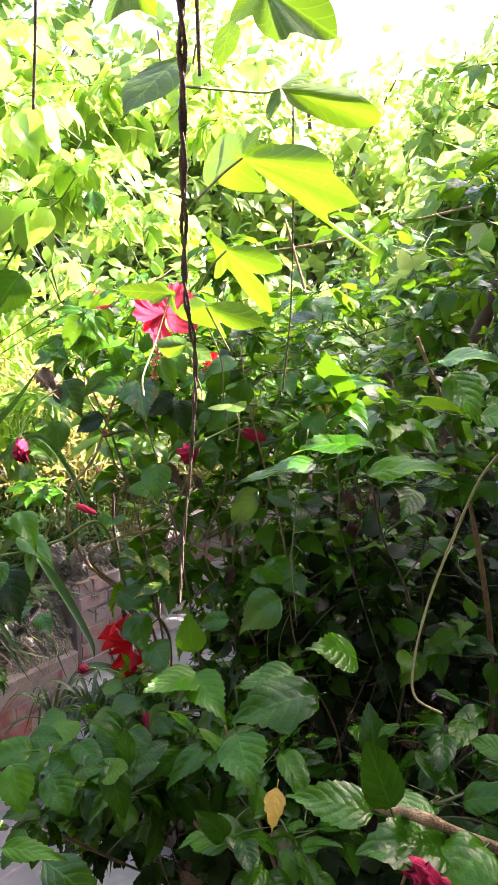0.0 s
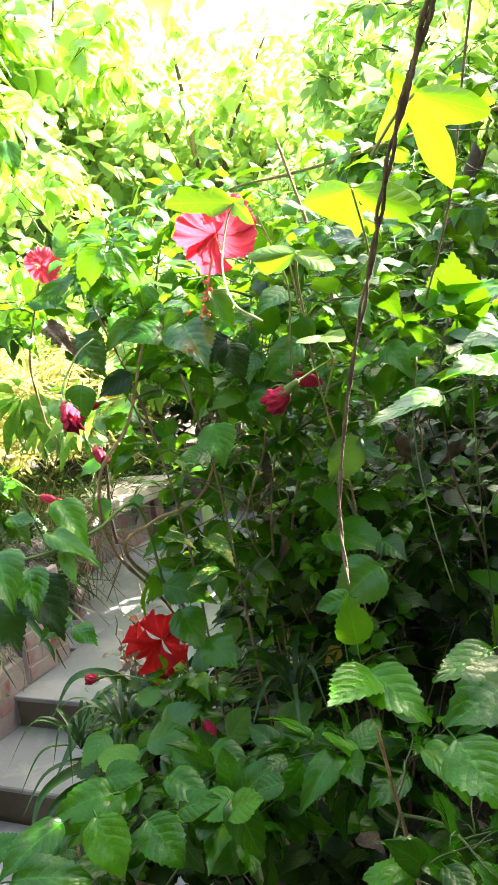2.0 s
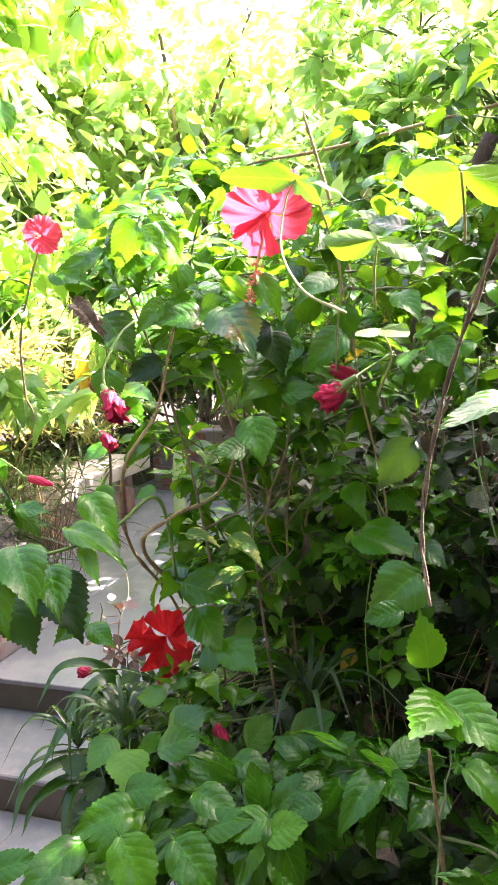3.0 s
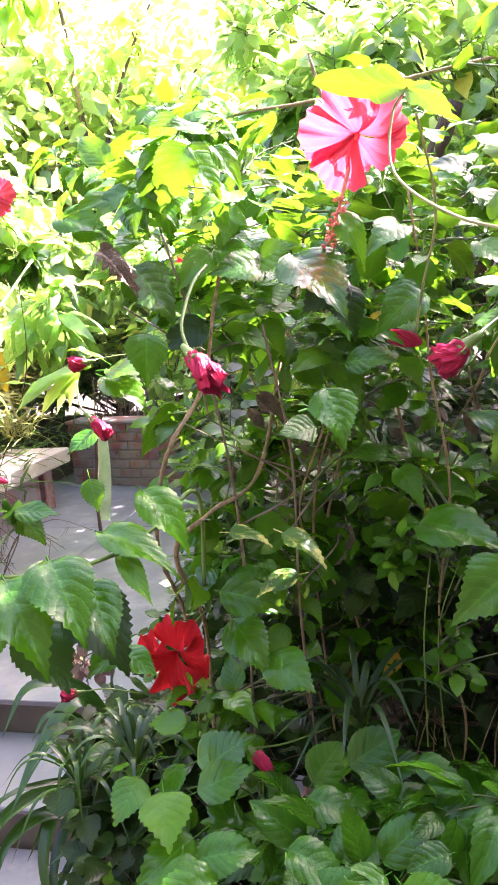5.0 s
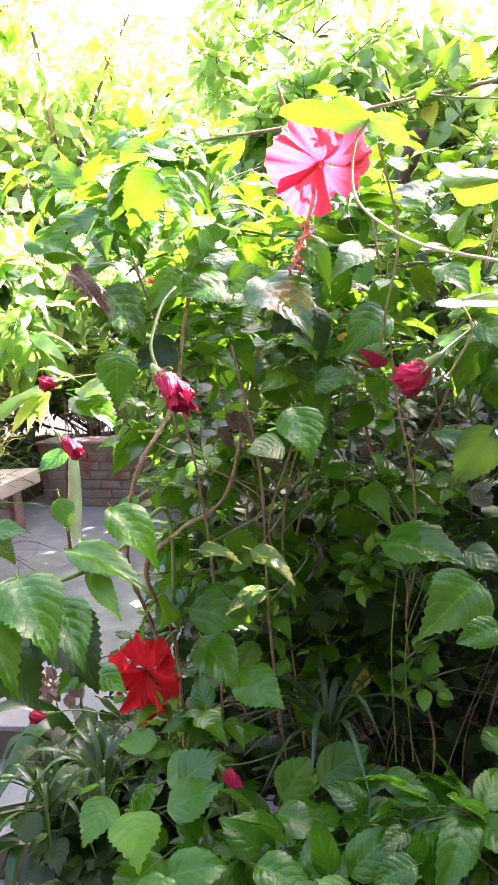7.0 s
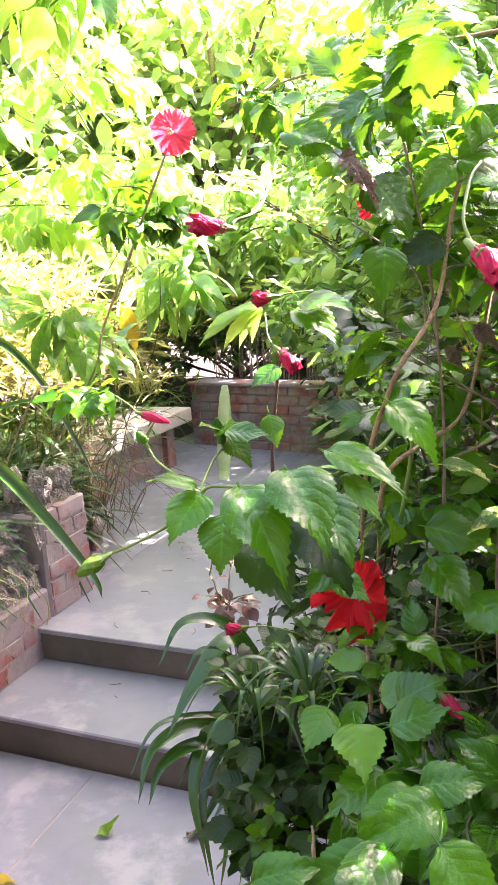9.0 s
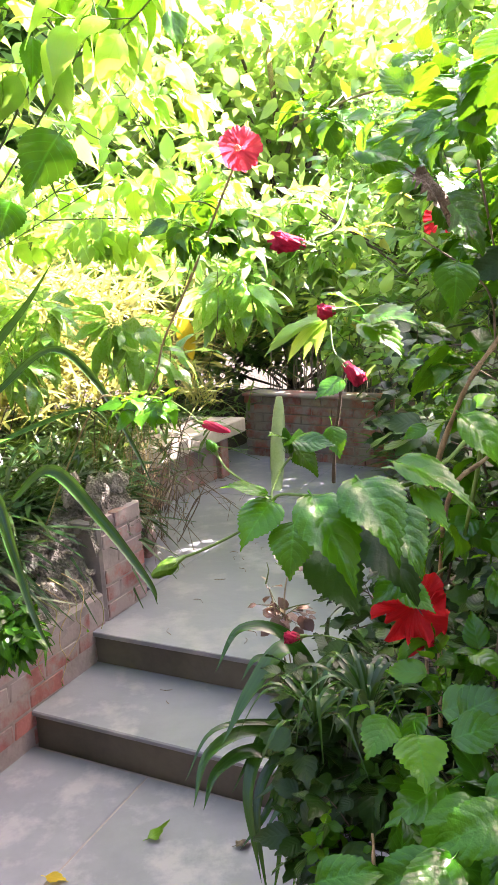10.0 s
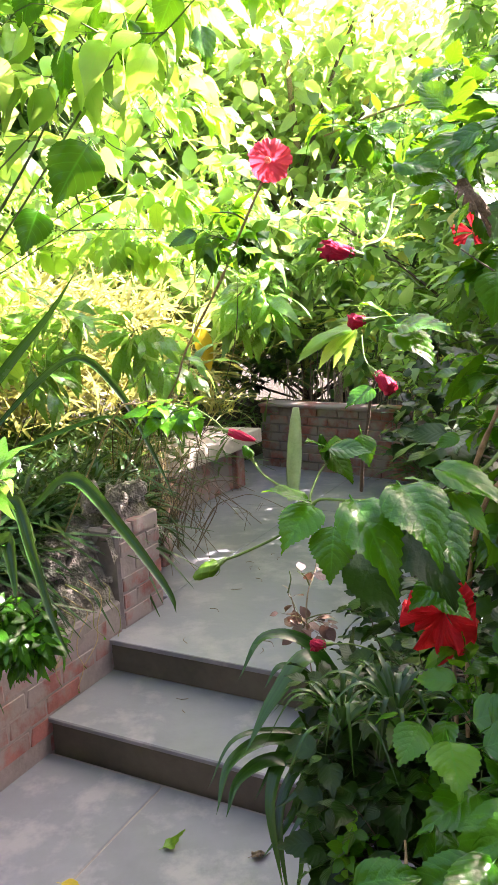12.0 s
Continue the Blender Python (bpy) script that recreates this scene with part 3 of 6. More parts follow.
def rubble(parent, centre, size, seed, flat=0.7):
    rng = random.Random(seed)
    bm = bmesh.new()
    bmesh.ops.create_icosphere(bm, subdivisions=3, radius=1)
    shift = Vector((seed * 3.7, seed * 1.3, 0))
    for q in bm.verts:
        d = q.co.normalized()
        r = 0.8 + 0.45 * noise.noise(d * 1.4 + shift) + 0.22 * noise.noise(d * 4 + shift) + 0.1 * noise.noise(d * 9 + shift)
        q.co = Vector((d.x * r * size[0], d.y * r * size[1], max(-0.6, d.z) * r * size[2] * flat))
    me = bpy.data.meshes.new("rubble")
    bm.to_mesh(me)
    bm.free()
    me.materials.append(RUBBLE)
    ob = new("rubble_stone", me)
    ob.parent = parent
    ob.location = centre
    ob.rotation_euler = (0, 0, rng.uniform(0, 6))
    return ob


wall = setting("wall_left", "worn brick garden wall with smeared mortar and a broken top", "garden wall")
wall.matrix_world = FRAME @ Matrix.Translation((0.028, 0, 0))
slab("core", -0.34, -0.0485, -2.6, 0.50, -0.05, 0.43, MORTAR, wall, 0.012)
slab("core", -0.34, -0.0465, 0.50, 0.82, -0.05, 0.74, MORTAR, wall, 0.012)
brick_face(wall, -0.045, -2.6, 0.49, 0.0, 0.40, 0.16, 3)
brick_face(wall, -0.042, 0.515, 0.815, 0.30, 0.74, 0.04, 4)
brick_face(wall, 0.822, -0.33, -0.05, 0.30, 0.74, 0.05, 5, axis="u")
rng = random.Random(12)
for k in range(16):
    v = -2.5 + 2.95 * k / 15
    back = rng.random()
    rubble(wall, (-0.12 - 0.2 * back, v, 0.43 + 0.12 * back + rng.uniform(0, 0.03) + max(0, v + 0.1) * 0.16), (rng.uniform(0.05, 0.09), rng.uniform(0.05, 0.1), rng.uniform(0.035, 0.08)), k)
for k in range(10):
    v = 0.1 + 0.4 * k / 9
    rubble(wall, (rng.uniform(-0.34, -0.22), v, 0.50 + 0.4 * v + rng.uniform(0, 0.05)), (rng.uniform(0.06, 0.1), rng.uniform(0.06, 0.09), rng.uniform(0.05, 0.1)), 70 + k)
for k in range(6):
    rubble(wall, (rng.uniform(-0.28, -0.09), 0.53 + 0.26 * k / 5, 0.76 + rng.uniform(0, 0.1)), (rng.uniform(0.04, 0.08), rng.uniform(0.04, 0.07), rng.uniform(0.06, 0.11)), 40 + k, 1.0)



def crust(parent, u0, u1, v0, v1, base, seed):
    """Rough broken concrete that lies over a wall's top; base(u, v) is its height before the relief."""
    nu, nv = 18, max(12, int((v1 - v0) / 0.016))
    v, f = [], []
    for i in range(nv + 1):
        for j in range(nu + 1):
            a, b = u0 + (u1 - u0) * j / nu, v0 + (v1 - v0) * i / nv
            q = Vector((a * 9, b * 9, seed))
            h = 0.05 * noise.noise(q) + 0.03 * noise.noise(q * 2.7) + 0.024 * noise.noise(q * 6.1) + 0.014 * abs(noise.noise(q * 13))
            edge = min(j, nu - j) / nu * 2
            end = min(i, nv - i) / 3
            z = base(a, b) + h * min(1, edge * 3 + 0.4) - 0.12 * max(0, 1 - edge * 4) - 0.05 * max(0, 1 - end)
            v.append((a + 0.02 * noise.noise(q * 1.9 + Vector((5, 0, 0))), b + 0.012 * noise.noise(q * 2.3), z))
    for i in range(nv):
        for j in range(nu):
            a = i * (nu + 1) + j
            f.append((a, a + 1, a + nu + 2, a + nu + 1))
    return part("crust", mesh_of("crust", v, f, RUBBLE, smooth=False), parent, "rough broken concrete crust")


def slope(u, v):
    """Height of the broken wall's top, banked up against the standing stub."""
    return 0.47 + 0.07 * max(0, min(1, (-0.1 - u) * 5)) * max(0, min(1, v + 0.5)) + 0.06 * max(0, v) + 0.2 * max(0, min(1, (v - 0.22) * 3.6)) * max(0, min(1, (-0.1 - u) * 9)) * max(0, min(1, (u + 0.37) * 6))


crust(wall, -0.36, -0.06, -2.55, 0.52, slope, 3)
for k in range(60):
    u, v = rng.uniform(-0.33, -0.085), 0.49 - 1.2 * rng.random() ** 1.8
    big = rng.uniform(0.014, 0.044)
    rubble(wall, (u, v, slope(u, v) + rng.uniform(0.0, 0.02)), (big * rng.uniform(0.7, 1.5), big * rng.uniform(0.7, 1.5), big * rng.uniform(0.6, 1.1)), 120 + k, 1.0)
crust(wall, -0.345, -0.045, 0.48, 0.84, lambda u, v: 0.785 - 0.1 * abs(v - 0.7), 9)

slab("end_wall", -1.35, -0.33, 1.26, 1.36, 0.28, 0.47, BRICK, wall, 0.01)

bench = thing("garden_bench", "low brick bench with a thick pale concrete seat", "bench")
bench.matrix_world = FRAME
slab("seat", -1.25, -0.72, 1.92, 3.38, 0.60, 0.715, CONCRETE, bench, 0.01)
for v0 in (1.98, 3.0):
    slab("support", -1.2, -0.76, v0, v0 + 0.13, 2 * STEP, 0.60, BRICK, bench, 0.006)
slab("back_panel", -1.2, -0.8, 2.114, 2.996, 2 * STEP, 0.60, BRICK, bench, 0.006)

planter = setting("planter_wall", "low red brick planter wall behind the bench", "planter")
planter.matrix_world = FRAME @ Matrix.Translation((-0.98, 3.9, 0)) @ Matrix.Rotation(radians(-12), 4, "Z") @ Matrix.Translation((0.98, -3.9, 0))
slab("core", -0.97, 2.2, 3.90, 4.1, 0.28, 0.82, MORTAR, planter, 0.01)
brick_face(planter, 3.888, -0.97, 2.2, 2 * STEP, 0.82, 0.03, 9, axis="u", face=-1)
slab("coping", -0.98, 2.2, 3.86, 4.12, 0.82, 0.85, BRICK, planter, 0.008)


def bed(name, outline, label, lift, seed):
    """Heaped soil inside an outline in the walk's axes."""
    u0, u1, v0, v1 = outline
    n, v, f = 28, [], []
    for j in range(n + 1):
        for i in range(n + 1):
            p = spot(u0 + (u1 - u0) * i / n, v0 + (v1 - v0) * j / n)
            edge = min(i, j, n - i, n - j) / n
            z = lift[0] + (lift[1] - lift[0]) * min(1, edge * 6) + 0.05 * noise.noise(p * 2.3 + Vector((seed, 0, 0))) + 0.02 * noise.noise(p * 9)
            v.append((p.x, p.y, z))
    f = [(j * (n + 1) + i, j * (n + 1) + i + 1, (j + 1) * (n + 1) + i + 1, (j + 1) * (n + 1) + i) for j in range(n) for i in range(n)]
    return tagged(new(name, mesh_of(name, v, f, SOIL)), label, "soil bed", kind="structure")


bed("bed_left", (-4.5, -0.3, -2.6, 1.3), "dark soil bed behind the broken brick wall", (0.42, 0.56), 1)
bed("bed_behind_bench", (-4.5, -1.2, 1.5, 8.0), "planted soil bed behind the bench", (0.3, 0.5), 2)
bed("bed_back", (-0.95, 4.5, 4.0, 9.0), "planted soil bed held by a brick planter wall", (0.7, 0.76), 3)
bed("bed_right", (1.82, 6.5, -1.6, 6.0), "raised soil bed full of hibiscus shrubs", (0.62, 1.0), 4)
curb = setting("wall_right", "low brick edging of the raised bed, in shade", "garden wall")
slab("core", 1.75, 1.85, -1.65, 5.0, -0.05, 0.66, BRICK, curb, 0.01)
slab("core", 1.85, 6.5, -1.66, -1.58, -0.05, 0.66, BRICK, curb, 0.01)

# Unseen wall, added at two heights to keep sun off the lower leaves.
sun_wall = thing("sun_block_wall", "plain unseen wall added beside the shrubs to block low sun", "wall", kind="structure")
for name, y0, y1, h in (("low_wall", -1.2, 1.80, 2.6), ("high_wall", 1.80, 2.95, 2.67)):
    bm = bmesh.new()
    bmesh.ops.create_cube(bm, size=1)
    for q in bm.verts:
        q.co = Vector((1.0 + (q.co.x + 0.5) * 0.16, y0 + (q.co.y + 0.5) * (y1 - y0), -0.05 + (q.co.z + 0.5) * (h + 0.05)))
    me = bpy.data.meshes.new(name)
    bm.to_mesh(me)
    bm.free()
    me.materials.append(SUNBLOCK)
    part(name, me, sun_wall)

# Unseen wall behind the camera, added dark to cut light from the sky.
back = bmesh.new()
bmesh.ops.create_cube(back, size=1)
for q in back.verts:
    q.co = Vector((-1.95 + q.co.x * 6.2, -1.3 + q.co.y * 0.18, 2.95 + q.co.z * 6.0))
back_mesh = bpy.data.meshes.new("back fill blocker")
back.to_mesh(back_mesh)
back.free()
back_mesh.materials.append(FILLBLOCK)
tagged(new("wall_back", back_mesh), "unseen dark wall added behind the terrace to cut sky light", "wall", kind="structure")

# Unseen wall on the left, added for the same cut in fill.
side_block = bmesh.new()
bmesh.ops.create_cube(side_block, size=1)
for q in side_block.verts:
    q.co = Vector((-5.14 + q.co.x * 0.18, 1.7 + q.co.y * 5.8, 2.45 + q.co.z * 5.0))
side_mesh = bpy.data.meshes.new("side fill blocker")
side_block.to_mesh(side_mesh)
side_block.free()
side_mesh.materials.append(FILLBLOCK)
tagged(new("wall_side", side_mesh), "unseen dark wall added beside the terrace to cut sky light", "wall", kind="structure")

# ---- hibiscus flowers and buds ----
def petal_mesh(mat, seed, spread=0.55, reflex=0.5, ruffle=0.09):
    """One broad petal of radius 1 from the throat outwards along +y, its rim ruffled; +z is the flower's front."""
    rng = random.Random(seed)
    rows, cols = 12, 24
    v, f, uv = [], [], []
    a, b, c = (rng.uniform(0, 6) for _ in range(3))
    for i in range(rows + 1):
        t = i / rows
        fan = spread * (0.95 + 0.12 * math.sin(min(1, t * 1.15) * math.pi / 2))
        for j in range(cols + 1):
            s = 2 * j / cols - 1
            rim = 1 - 0.2 * abs(s) ** 3 + 0.035 * math.sin(s * 8 + a) + 0.03 * math.sin(s * 19 + b)
            r = 0.02 + t * rim
            crease = 0.03 * t * math.sin(s * 5 + c) + ruffle * t ** 3 * (math.sin(s * 8 + b) + 0.7 * math.sin(s * 17 + a))
            z = 0.42 * math.sin(t * 1.7) - reflex * t * t * 1.1 + crease + 0.1 * s * t
            v.append((r * math.sin(s * fan), r * math.cos(s * fan), z))
            uv.append((0.5 + 0.5 * s, t))
    for i in range(rows):
        for j in range(cols):
            q = i * (cols + 1) + j
            f.append((q, q + 1, q + cols + 2, q + cols + 1))
    return mesh_of("petal", v, f, mat, uv)


def flower(parent, centre, way, radius, mat, label, roll=0.0, column=1.5, seed=0, reflex=0.5, spread=0.62, stalk=None, petals=5, tip=None, ruffle=0.1, loose=0.3, uneven=0.0):
    """Calyx and stalk, with petals, stamen column and anthers under it. way: where the column points."""
    m = aim(centre, vec(way).orthogonal(), way, radius) @ Matrix.Rotation(radians(roll), 4, "Z")
    cup = Tubes()
    cup.add([(0, 0, -0.5), (0, 0, -0.3), (0, 0, -0.07)], 0.09, 0.12, 8, 3)
    if stalk:
        back = m.inverted() @ vec(stalk)
        cup.add([(0, 0, -0.45), (back * 0.5) + Vector((0, 0, -0.35)), back], 0.05, 0.035, 5, 6)
    top = part("flower", cup.mesh("calyx", GREENSTEM), parent, label, m=m)
    for k in range(petals):
        me = petal_mesh(mat, seed * 7 + k, spread, reflex, ruffle)
        part("petal", me, top, m=Matrix.Rotation(k * 2 * math.pi / petals, 4, "Z") @ Matrix.Rotation(0.2 + 0.1 * math.sin(k * 2.3 + seed), 4, "Y") @ Matrix.Rotation(loose * math.sin(k * 1.7 + seed * 2), 4, "X") @ Matrix.Diagonal((1.0 + 0.4 * uneven, 1.0 + uneven * math.sin(k * 2.6 + 1), 1.0 + uneven * math.cos(k * 1.9), 1.0)))
    if column:
        col = Tubes()
        bend = Vector((0.12, 0, 0))
        end = m.inverted() @ vec(tip) if tip else Vector((0, 0, column)) + bend
        line = col.add([(0, 0, 0), end * 0.5 + Vector((0, 0, 0.15)), end], 0.045, 0.022, 6, 6)
        part("stamen_column", col.mesh("column", POLLEN if tip else mat), top)
        rng = random.Random(seed)
        dots = Tubes()
        for _ in range(46):
            p = line[rng.randint(len(line) * 6 // 10, len(line) - 1)]
            d = Vector((rng.gauss(0, 1), rng.gauss(0, 1), rng.gauss(0.2, 0.5))).normalized()
            dots.add([p, p + d * 0.1], 0.007, 0.007, 3, 1)
            dots.add([p + d * 0.09, p + d * 0.15], 0.034, 0.026, 5, 1)
        part("pollen_head", dots.mesh("pollen head", POLLEN), top, "orange-pink pollen dots")
    return top


def bud(parent, base, tip, radius, label, stalk=None, mat=BUDRED, seed=0, spent=0.0):
    """A furled bud: twisted, ribbed petals in a green cup, on a stalk."""
    base, tip = vec(base), vec(tip)
    rng = random.Random(seed)
    long = (tip - base).length
    m = aim(base, (tip - base).orthogonal(), tip - base, 1.0)
    rows, sides = 12, 18
    v, f, uv = [], [], []
    for i in range(rows + 1):
        t = i / rows
        r = radius * (0.55 + 0.75 * t - 0.25 * t * t) * (1 if t < 0.9 else 0.8) if spent else radius * (0.5 + 1.4 * t - 1.75 * t * t + 0.1)
        for k in range(sides):
            a = 2 * math.pi * k / sides + t * 1.8
            rib = 1 + (0.2 + 0.28 * spent * t) * math.cos(k * 2 * math.pi * 5 / sides * (7 / 5) + seed) + rng.uniform(-0.07, 0.07) * (1 + 2 * spent)
            v.append((math.cos(a) * r * rib, math.sin(a) * r * rib, t * long * (1 + spent * rng.uniform(-0.25, 0.15) * (t > 0.85))))
            uv.append((k / sides, 0.2 + 0.8 * t))
    for i in range(rows):
        for k in range(sides):
            a, b = i * sides + k, i * sides + (k + 1) % sides
            f.append((a, b, b + sides, a + sides))
    f.append(tuple(rows * sides + k for k in range(sides)))
    top = part("bud", mesh_of("bud", v, f, mat, uv), parent, label, m=m)
    cup = Tubes()
    cup.add([(0, 0, -radius * 1.4), (0, 0, 0), (0, 0, long * 0.2)], radius * 0.25, radius * 0.75, 8, 3)
    for k in range(5):
        a = k * 1.257
        d = Vector((math.cos(a), math.sin(a), 0))
        cup.add([d * radius * 0.5, d * radius * 1.0 + Vector((0, 0, radius * 0.3)), d * radius * 1.2 + Vector((0, 0, radius * 1.0))], radius * 0.09, radius * 0.03, 4, 3)
    part("calyx", cup.mesh("calyx", GREENSTEM), top)
    if stalk:
        line = Tubes()
        pts = [m.inverted() @ vec(p) for p in stalk]
        line.add([Vector((0, 0, -radius))] + pts, 0.0012, 0.0011, 5, 7)
        part("stalk", line.mesh("stalk", GREENSTEM), top)
    return top


def blade_mesh(points, width, mat, fold=0.35, up=(0, 0, 1), n=7, tail=0.5):
    """A long strap leaf along a curve."""
    pts = curve_points(points, n)
    v, f, uv = [], [], []
    last = len(pts) - 1
    for i, p in enumerate(pts):
        t = i / last
        d = (pts[min(i + 1, last)] - pts[max(i - 1, 0)]).normalized()
        x = d.cross(vec(up))
        x = x.normalized() if x.length > 0.02 else d.orthogonal().normalized()
        z = x.cross(d)
        w = width * min(1.0, 0.45 + 2.2 * t) * max(0.02, 1 - max(0, (t - tail) / (1 - tail)) ** 1.25)
        v += [p - x * w + z * fold * w, p, p + x * w + z * fold * w]
        uv += [(0, t), (0.5, t), (1, t)]
    for i in range(last):
        a = 3 * i
        f += [(a, a + 1, a + 4, a + 3), (a + 1, a + 2, a + 5, a + 4)]
    return mesh_of("blade", v, f, mat, uv)


# ---- the hibiscus by the camera ----
hibiscus = shrub(
    "hibiscus_shrub", "hibiscus shrub with glossy toothed leaves, open pink and red flowers",
    [([(-0.356, 1.941, 1.072), (-0.357, 1.955, 1.266), (-0.412, 1.730, 1.450), (-0.408, 1.651, 1.552), (-0.369, 1.658, 1.609), (-0.346, 1.681, 1.681), (-0.320, 1.701, 1.750)], 0.0029, 0.0015),
     ([(-0.342, 1.938, 1.070), (-0.332, 1.968, 1.255), (-0.397, 1.725, 1.442), (-0.363, 1.721, 1.480), (-0.292, 1.783, 1.500), (-0.238, 1.837, 1.621), (-0.198, 1.877, 1.696), (-0.187, 1.863, 1.798)], 0.0029, 0.0015),
     ([(-0.15, 1.9, 0.95), (-0.195, 1.88, 1.12), (-0.165, 1.84, 1.27), (-0.240, 1.812, 1.427), (-0.205, 1.806, 1.542), (-0.200, 1.771, 1.655), (-0.181, 1.736, 1.754)], 0.0016, 0.001),
     ([(-0.05, 1.85, 0.95), (-0.035, 1.82, 1.12), (-0.10, 1.76, 1.30), (-0.114, 1.702, 1.470), (-0.140, 1.684, 1.593), (-0.156, 1.663, 1.671), (-0.168, 1.662, 1.764)], 0.0016, 0.001)],
    [((-0.326, 1.781, 1.778), (0.11, 0.14, 0.09), 26), ((-0.230, 1.803, 1.694), (0.14, 0.14, 0.10), 36),
     ((-0.109, 1.784, 1.710), (0.14, 0.16, 0.12), 36), ((-0.310, 1.847, 1.537), (0.09, 0.12, 0.10), 9), ((-0.119, 1.885, 1.507), (0.16, 0.14, 0.10), 36),
     ((-0.303, 1.834, 1.372), (0.09, 0.10, 0.08), 15), ((-0.137, 1.923, 1.254), (0.16, 0.12, 0.10), 32), ((-0.05, 1.93, 1.36), (0.2, 0.12, 0.09), 34), ((-0.386, 1.842, 1.192), (0.08, 0.08, 0.05), 7)],
    HIB, 0.044, 21, young=HIBY, fresh=0.42, per=6, group="hibiscus shrubs")
flower(hibiscus, (-0.252, 1.578, 1.790), (-0.3, -0.75, -0.5), 0.041, PINKPETAL, "large open pink hibiscus flower hanging face down", 20, 1.8, 1, 0.55, spread=0.68, ruffle=0.12, loose=0.38, tip=(-0.272, 1.596, 1.714), stalk=(-0.202, 1.604, 1.796))
flower(hibiscus, (-0.382, 1.905, 1.262), (-0.5, -0.7, -0.35), 0.045, REDPETAL, "red hibiscus flower half hidden among leaves", 75, 0, 4, 0.2, spread=0.84, ruffle=0.24, loose=0.48, uneven=0.25, stalk=(-0.338, 1.921, 1.298))
bud(hibiscus, (-0.409, 1.489, 1.645), (-0.400, 1.466, 1.628), 0.0078, "withered crimson hibiscus bloom, furled", [(-0.410, 1.493, 1.648), (-0.410, 1.506, 1.664), (-0.396, 1.528, 1.689), (-0.382, 1.545, 1.701)], seed=2, spent=1)
bud(hibiscus, (-0.210, 1.508, 1.632), (-0.228, 1.517, 1.618), 0.010, "withered crimson hibiscus bloom, furled", [(-0.193, 1.510, 1.642), (-0.158, 1.524, 1.657)], seed=3, spent=1)
bud(hibiscus, (-0.169, 1.713, 1.633), (-0.136, 1.707, 1.623), 0.009, "dark red furled hibiscus bud", [(-0.176, 1.739, 1.641), (-0.187, 1.766, 1.672)], seed=5)
bud(hibiscus, (-0.332, 1.745, 1.204), (-0.321, 1.723, 1.193), 0.008, "small red furled hibiscus bud", [(-0.297, 1.749, 1.205), (-0.241, 1.757, 1.206)], seed=6)
bud(hibiscus, (-0.439, 2.079, 1.617), (-0.462, 2.082, 1.615), 0.009, "small red furled hibiscus bud", [(-0.418, 2.085, 1.620), (-0.379, 2.088, 1.622)], seed=8, spent=0.8)
bud(hibiscus, (-0.448, 1.975, 1.553), (-0.429, 1.959, 1.531), 0.008, "small red furled hibiscus bud", [(-0.459, 1.989, 1.572), (-0.458, 2.010, 1.599)], seed=9, spent=0.8)
bud(hibiscus, (-0.509, 2.076, 1.147), (-0.531, 2.077, 1.146), 0.008, "small red furled hibiscus bud", [(-0.467, 2.080, 1.142), (-0.418, 2.075, 1.125)], seed=10, spent=0.8)
bud(hibiscus, (-0.547, 1.542, 1.669), (-0.568, 1.535, 1.672), 0.0052, "withered crimson hibiscus bloom, furled", [(-0.540, 1.546, 1.673), (-0.522, 1.563, 1.682), (-0.494, 1.656, 1.721)], seed=12, spent=1)
bud(hibiscus, (-0.649, 1.614, 1.439), (-0.668, 1.606, 1.431), 0.0062, "yellow-green unopened hibiscus bud", [(-0.628, 1.617, 1.446), (-0.596, 1.620, 1.459), (-0.568, 1.628, 1.476)], mat=VINE, seed=14)
bud(hibiscus, (-0.542, 1.754, 1.491), (-0.547, 1.749, 1.516), 0.005, "green unopened hibiscus bud", [(-0.552, 1.73, 1.482), (-0.566, 1.68, 1.474), (-0.570, 1.633, 1.477)], mat=YOUNG, seed=15)
bud(hibiscus, (-0.614, 1.777, 1.492), (-0.621, 1.779, 1.504), 0.005, "green unopened hibiscus bud", [(-0.603, 1.745, 1.48), (-0.586, 1.69, 1.478), (-0.571, 1.633, 1.477)], mat=YOUNG, seed=16)
# the spray of leaves that hangs over the walk
stem(hibiscus, [(-0.36, 1.80, 1.36), (-0.374, 1.702, 1.505), (-0.419, 1.659, 1.495), (-0.457, 1.625, 1.487), (-0.504, 1.613, 1.483), (-0.542, 1.618, 1.484), (-0.563, 1.630, 1.483), (-0.573, 1.633, 1.475)], 0.0024, 0.0011, GREENSTEM)
# BIGDARK leaves here have their shadow painted in as dark colour.
for kind, base, tip, wide in (
        (BIGY[1], (-0.570, 1.629, 1.478), (-0.600, 1.594, 1.463), 1.2), (BIG[1], (-0.555, 1.613, 1.464), (-0.565, 1.582, 1.434), 1.3),
        (BIG[2], (-0.543, 1.589, 1.491), (-0.523, 1.524, 1.463), 1.0), (BIG[2], (-0.510, 1.577, 1.504), (-0.496, 1.516, 1.485), 1.15),
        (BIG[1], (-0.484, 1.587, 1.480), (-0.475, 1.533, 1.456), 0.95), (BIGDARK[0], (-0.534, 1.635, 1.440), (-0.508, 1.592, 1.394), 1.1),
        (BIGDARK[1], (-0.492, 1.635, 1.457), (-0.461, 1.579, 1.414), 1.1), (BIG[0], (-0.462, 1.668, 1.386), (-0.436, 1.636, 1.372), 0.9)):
    key_leaf(hibiscus, kind, base, tip, up=(-0.1, -0.5, 1.0), wide=wide)
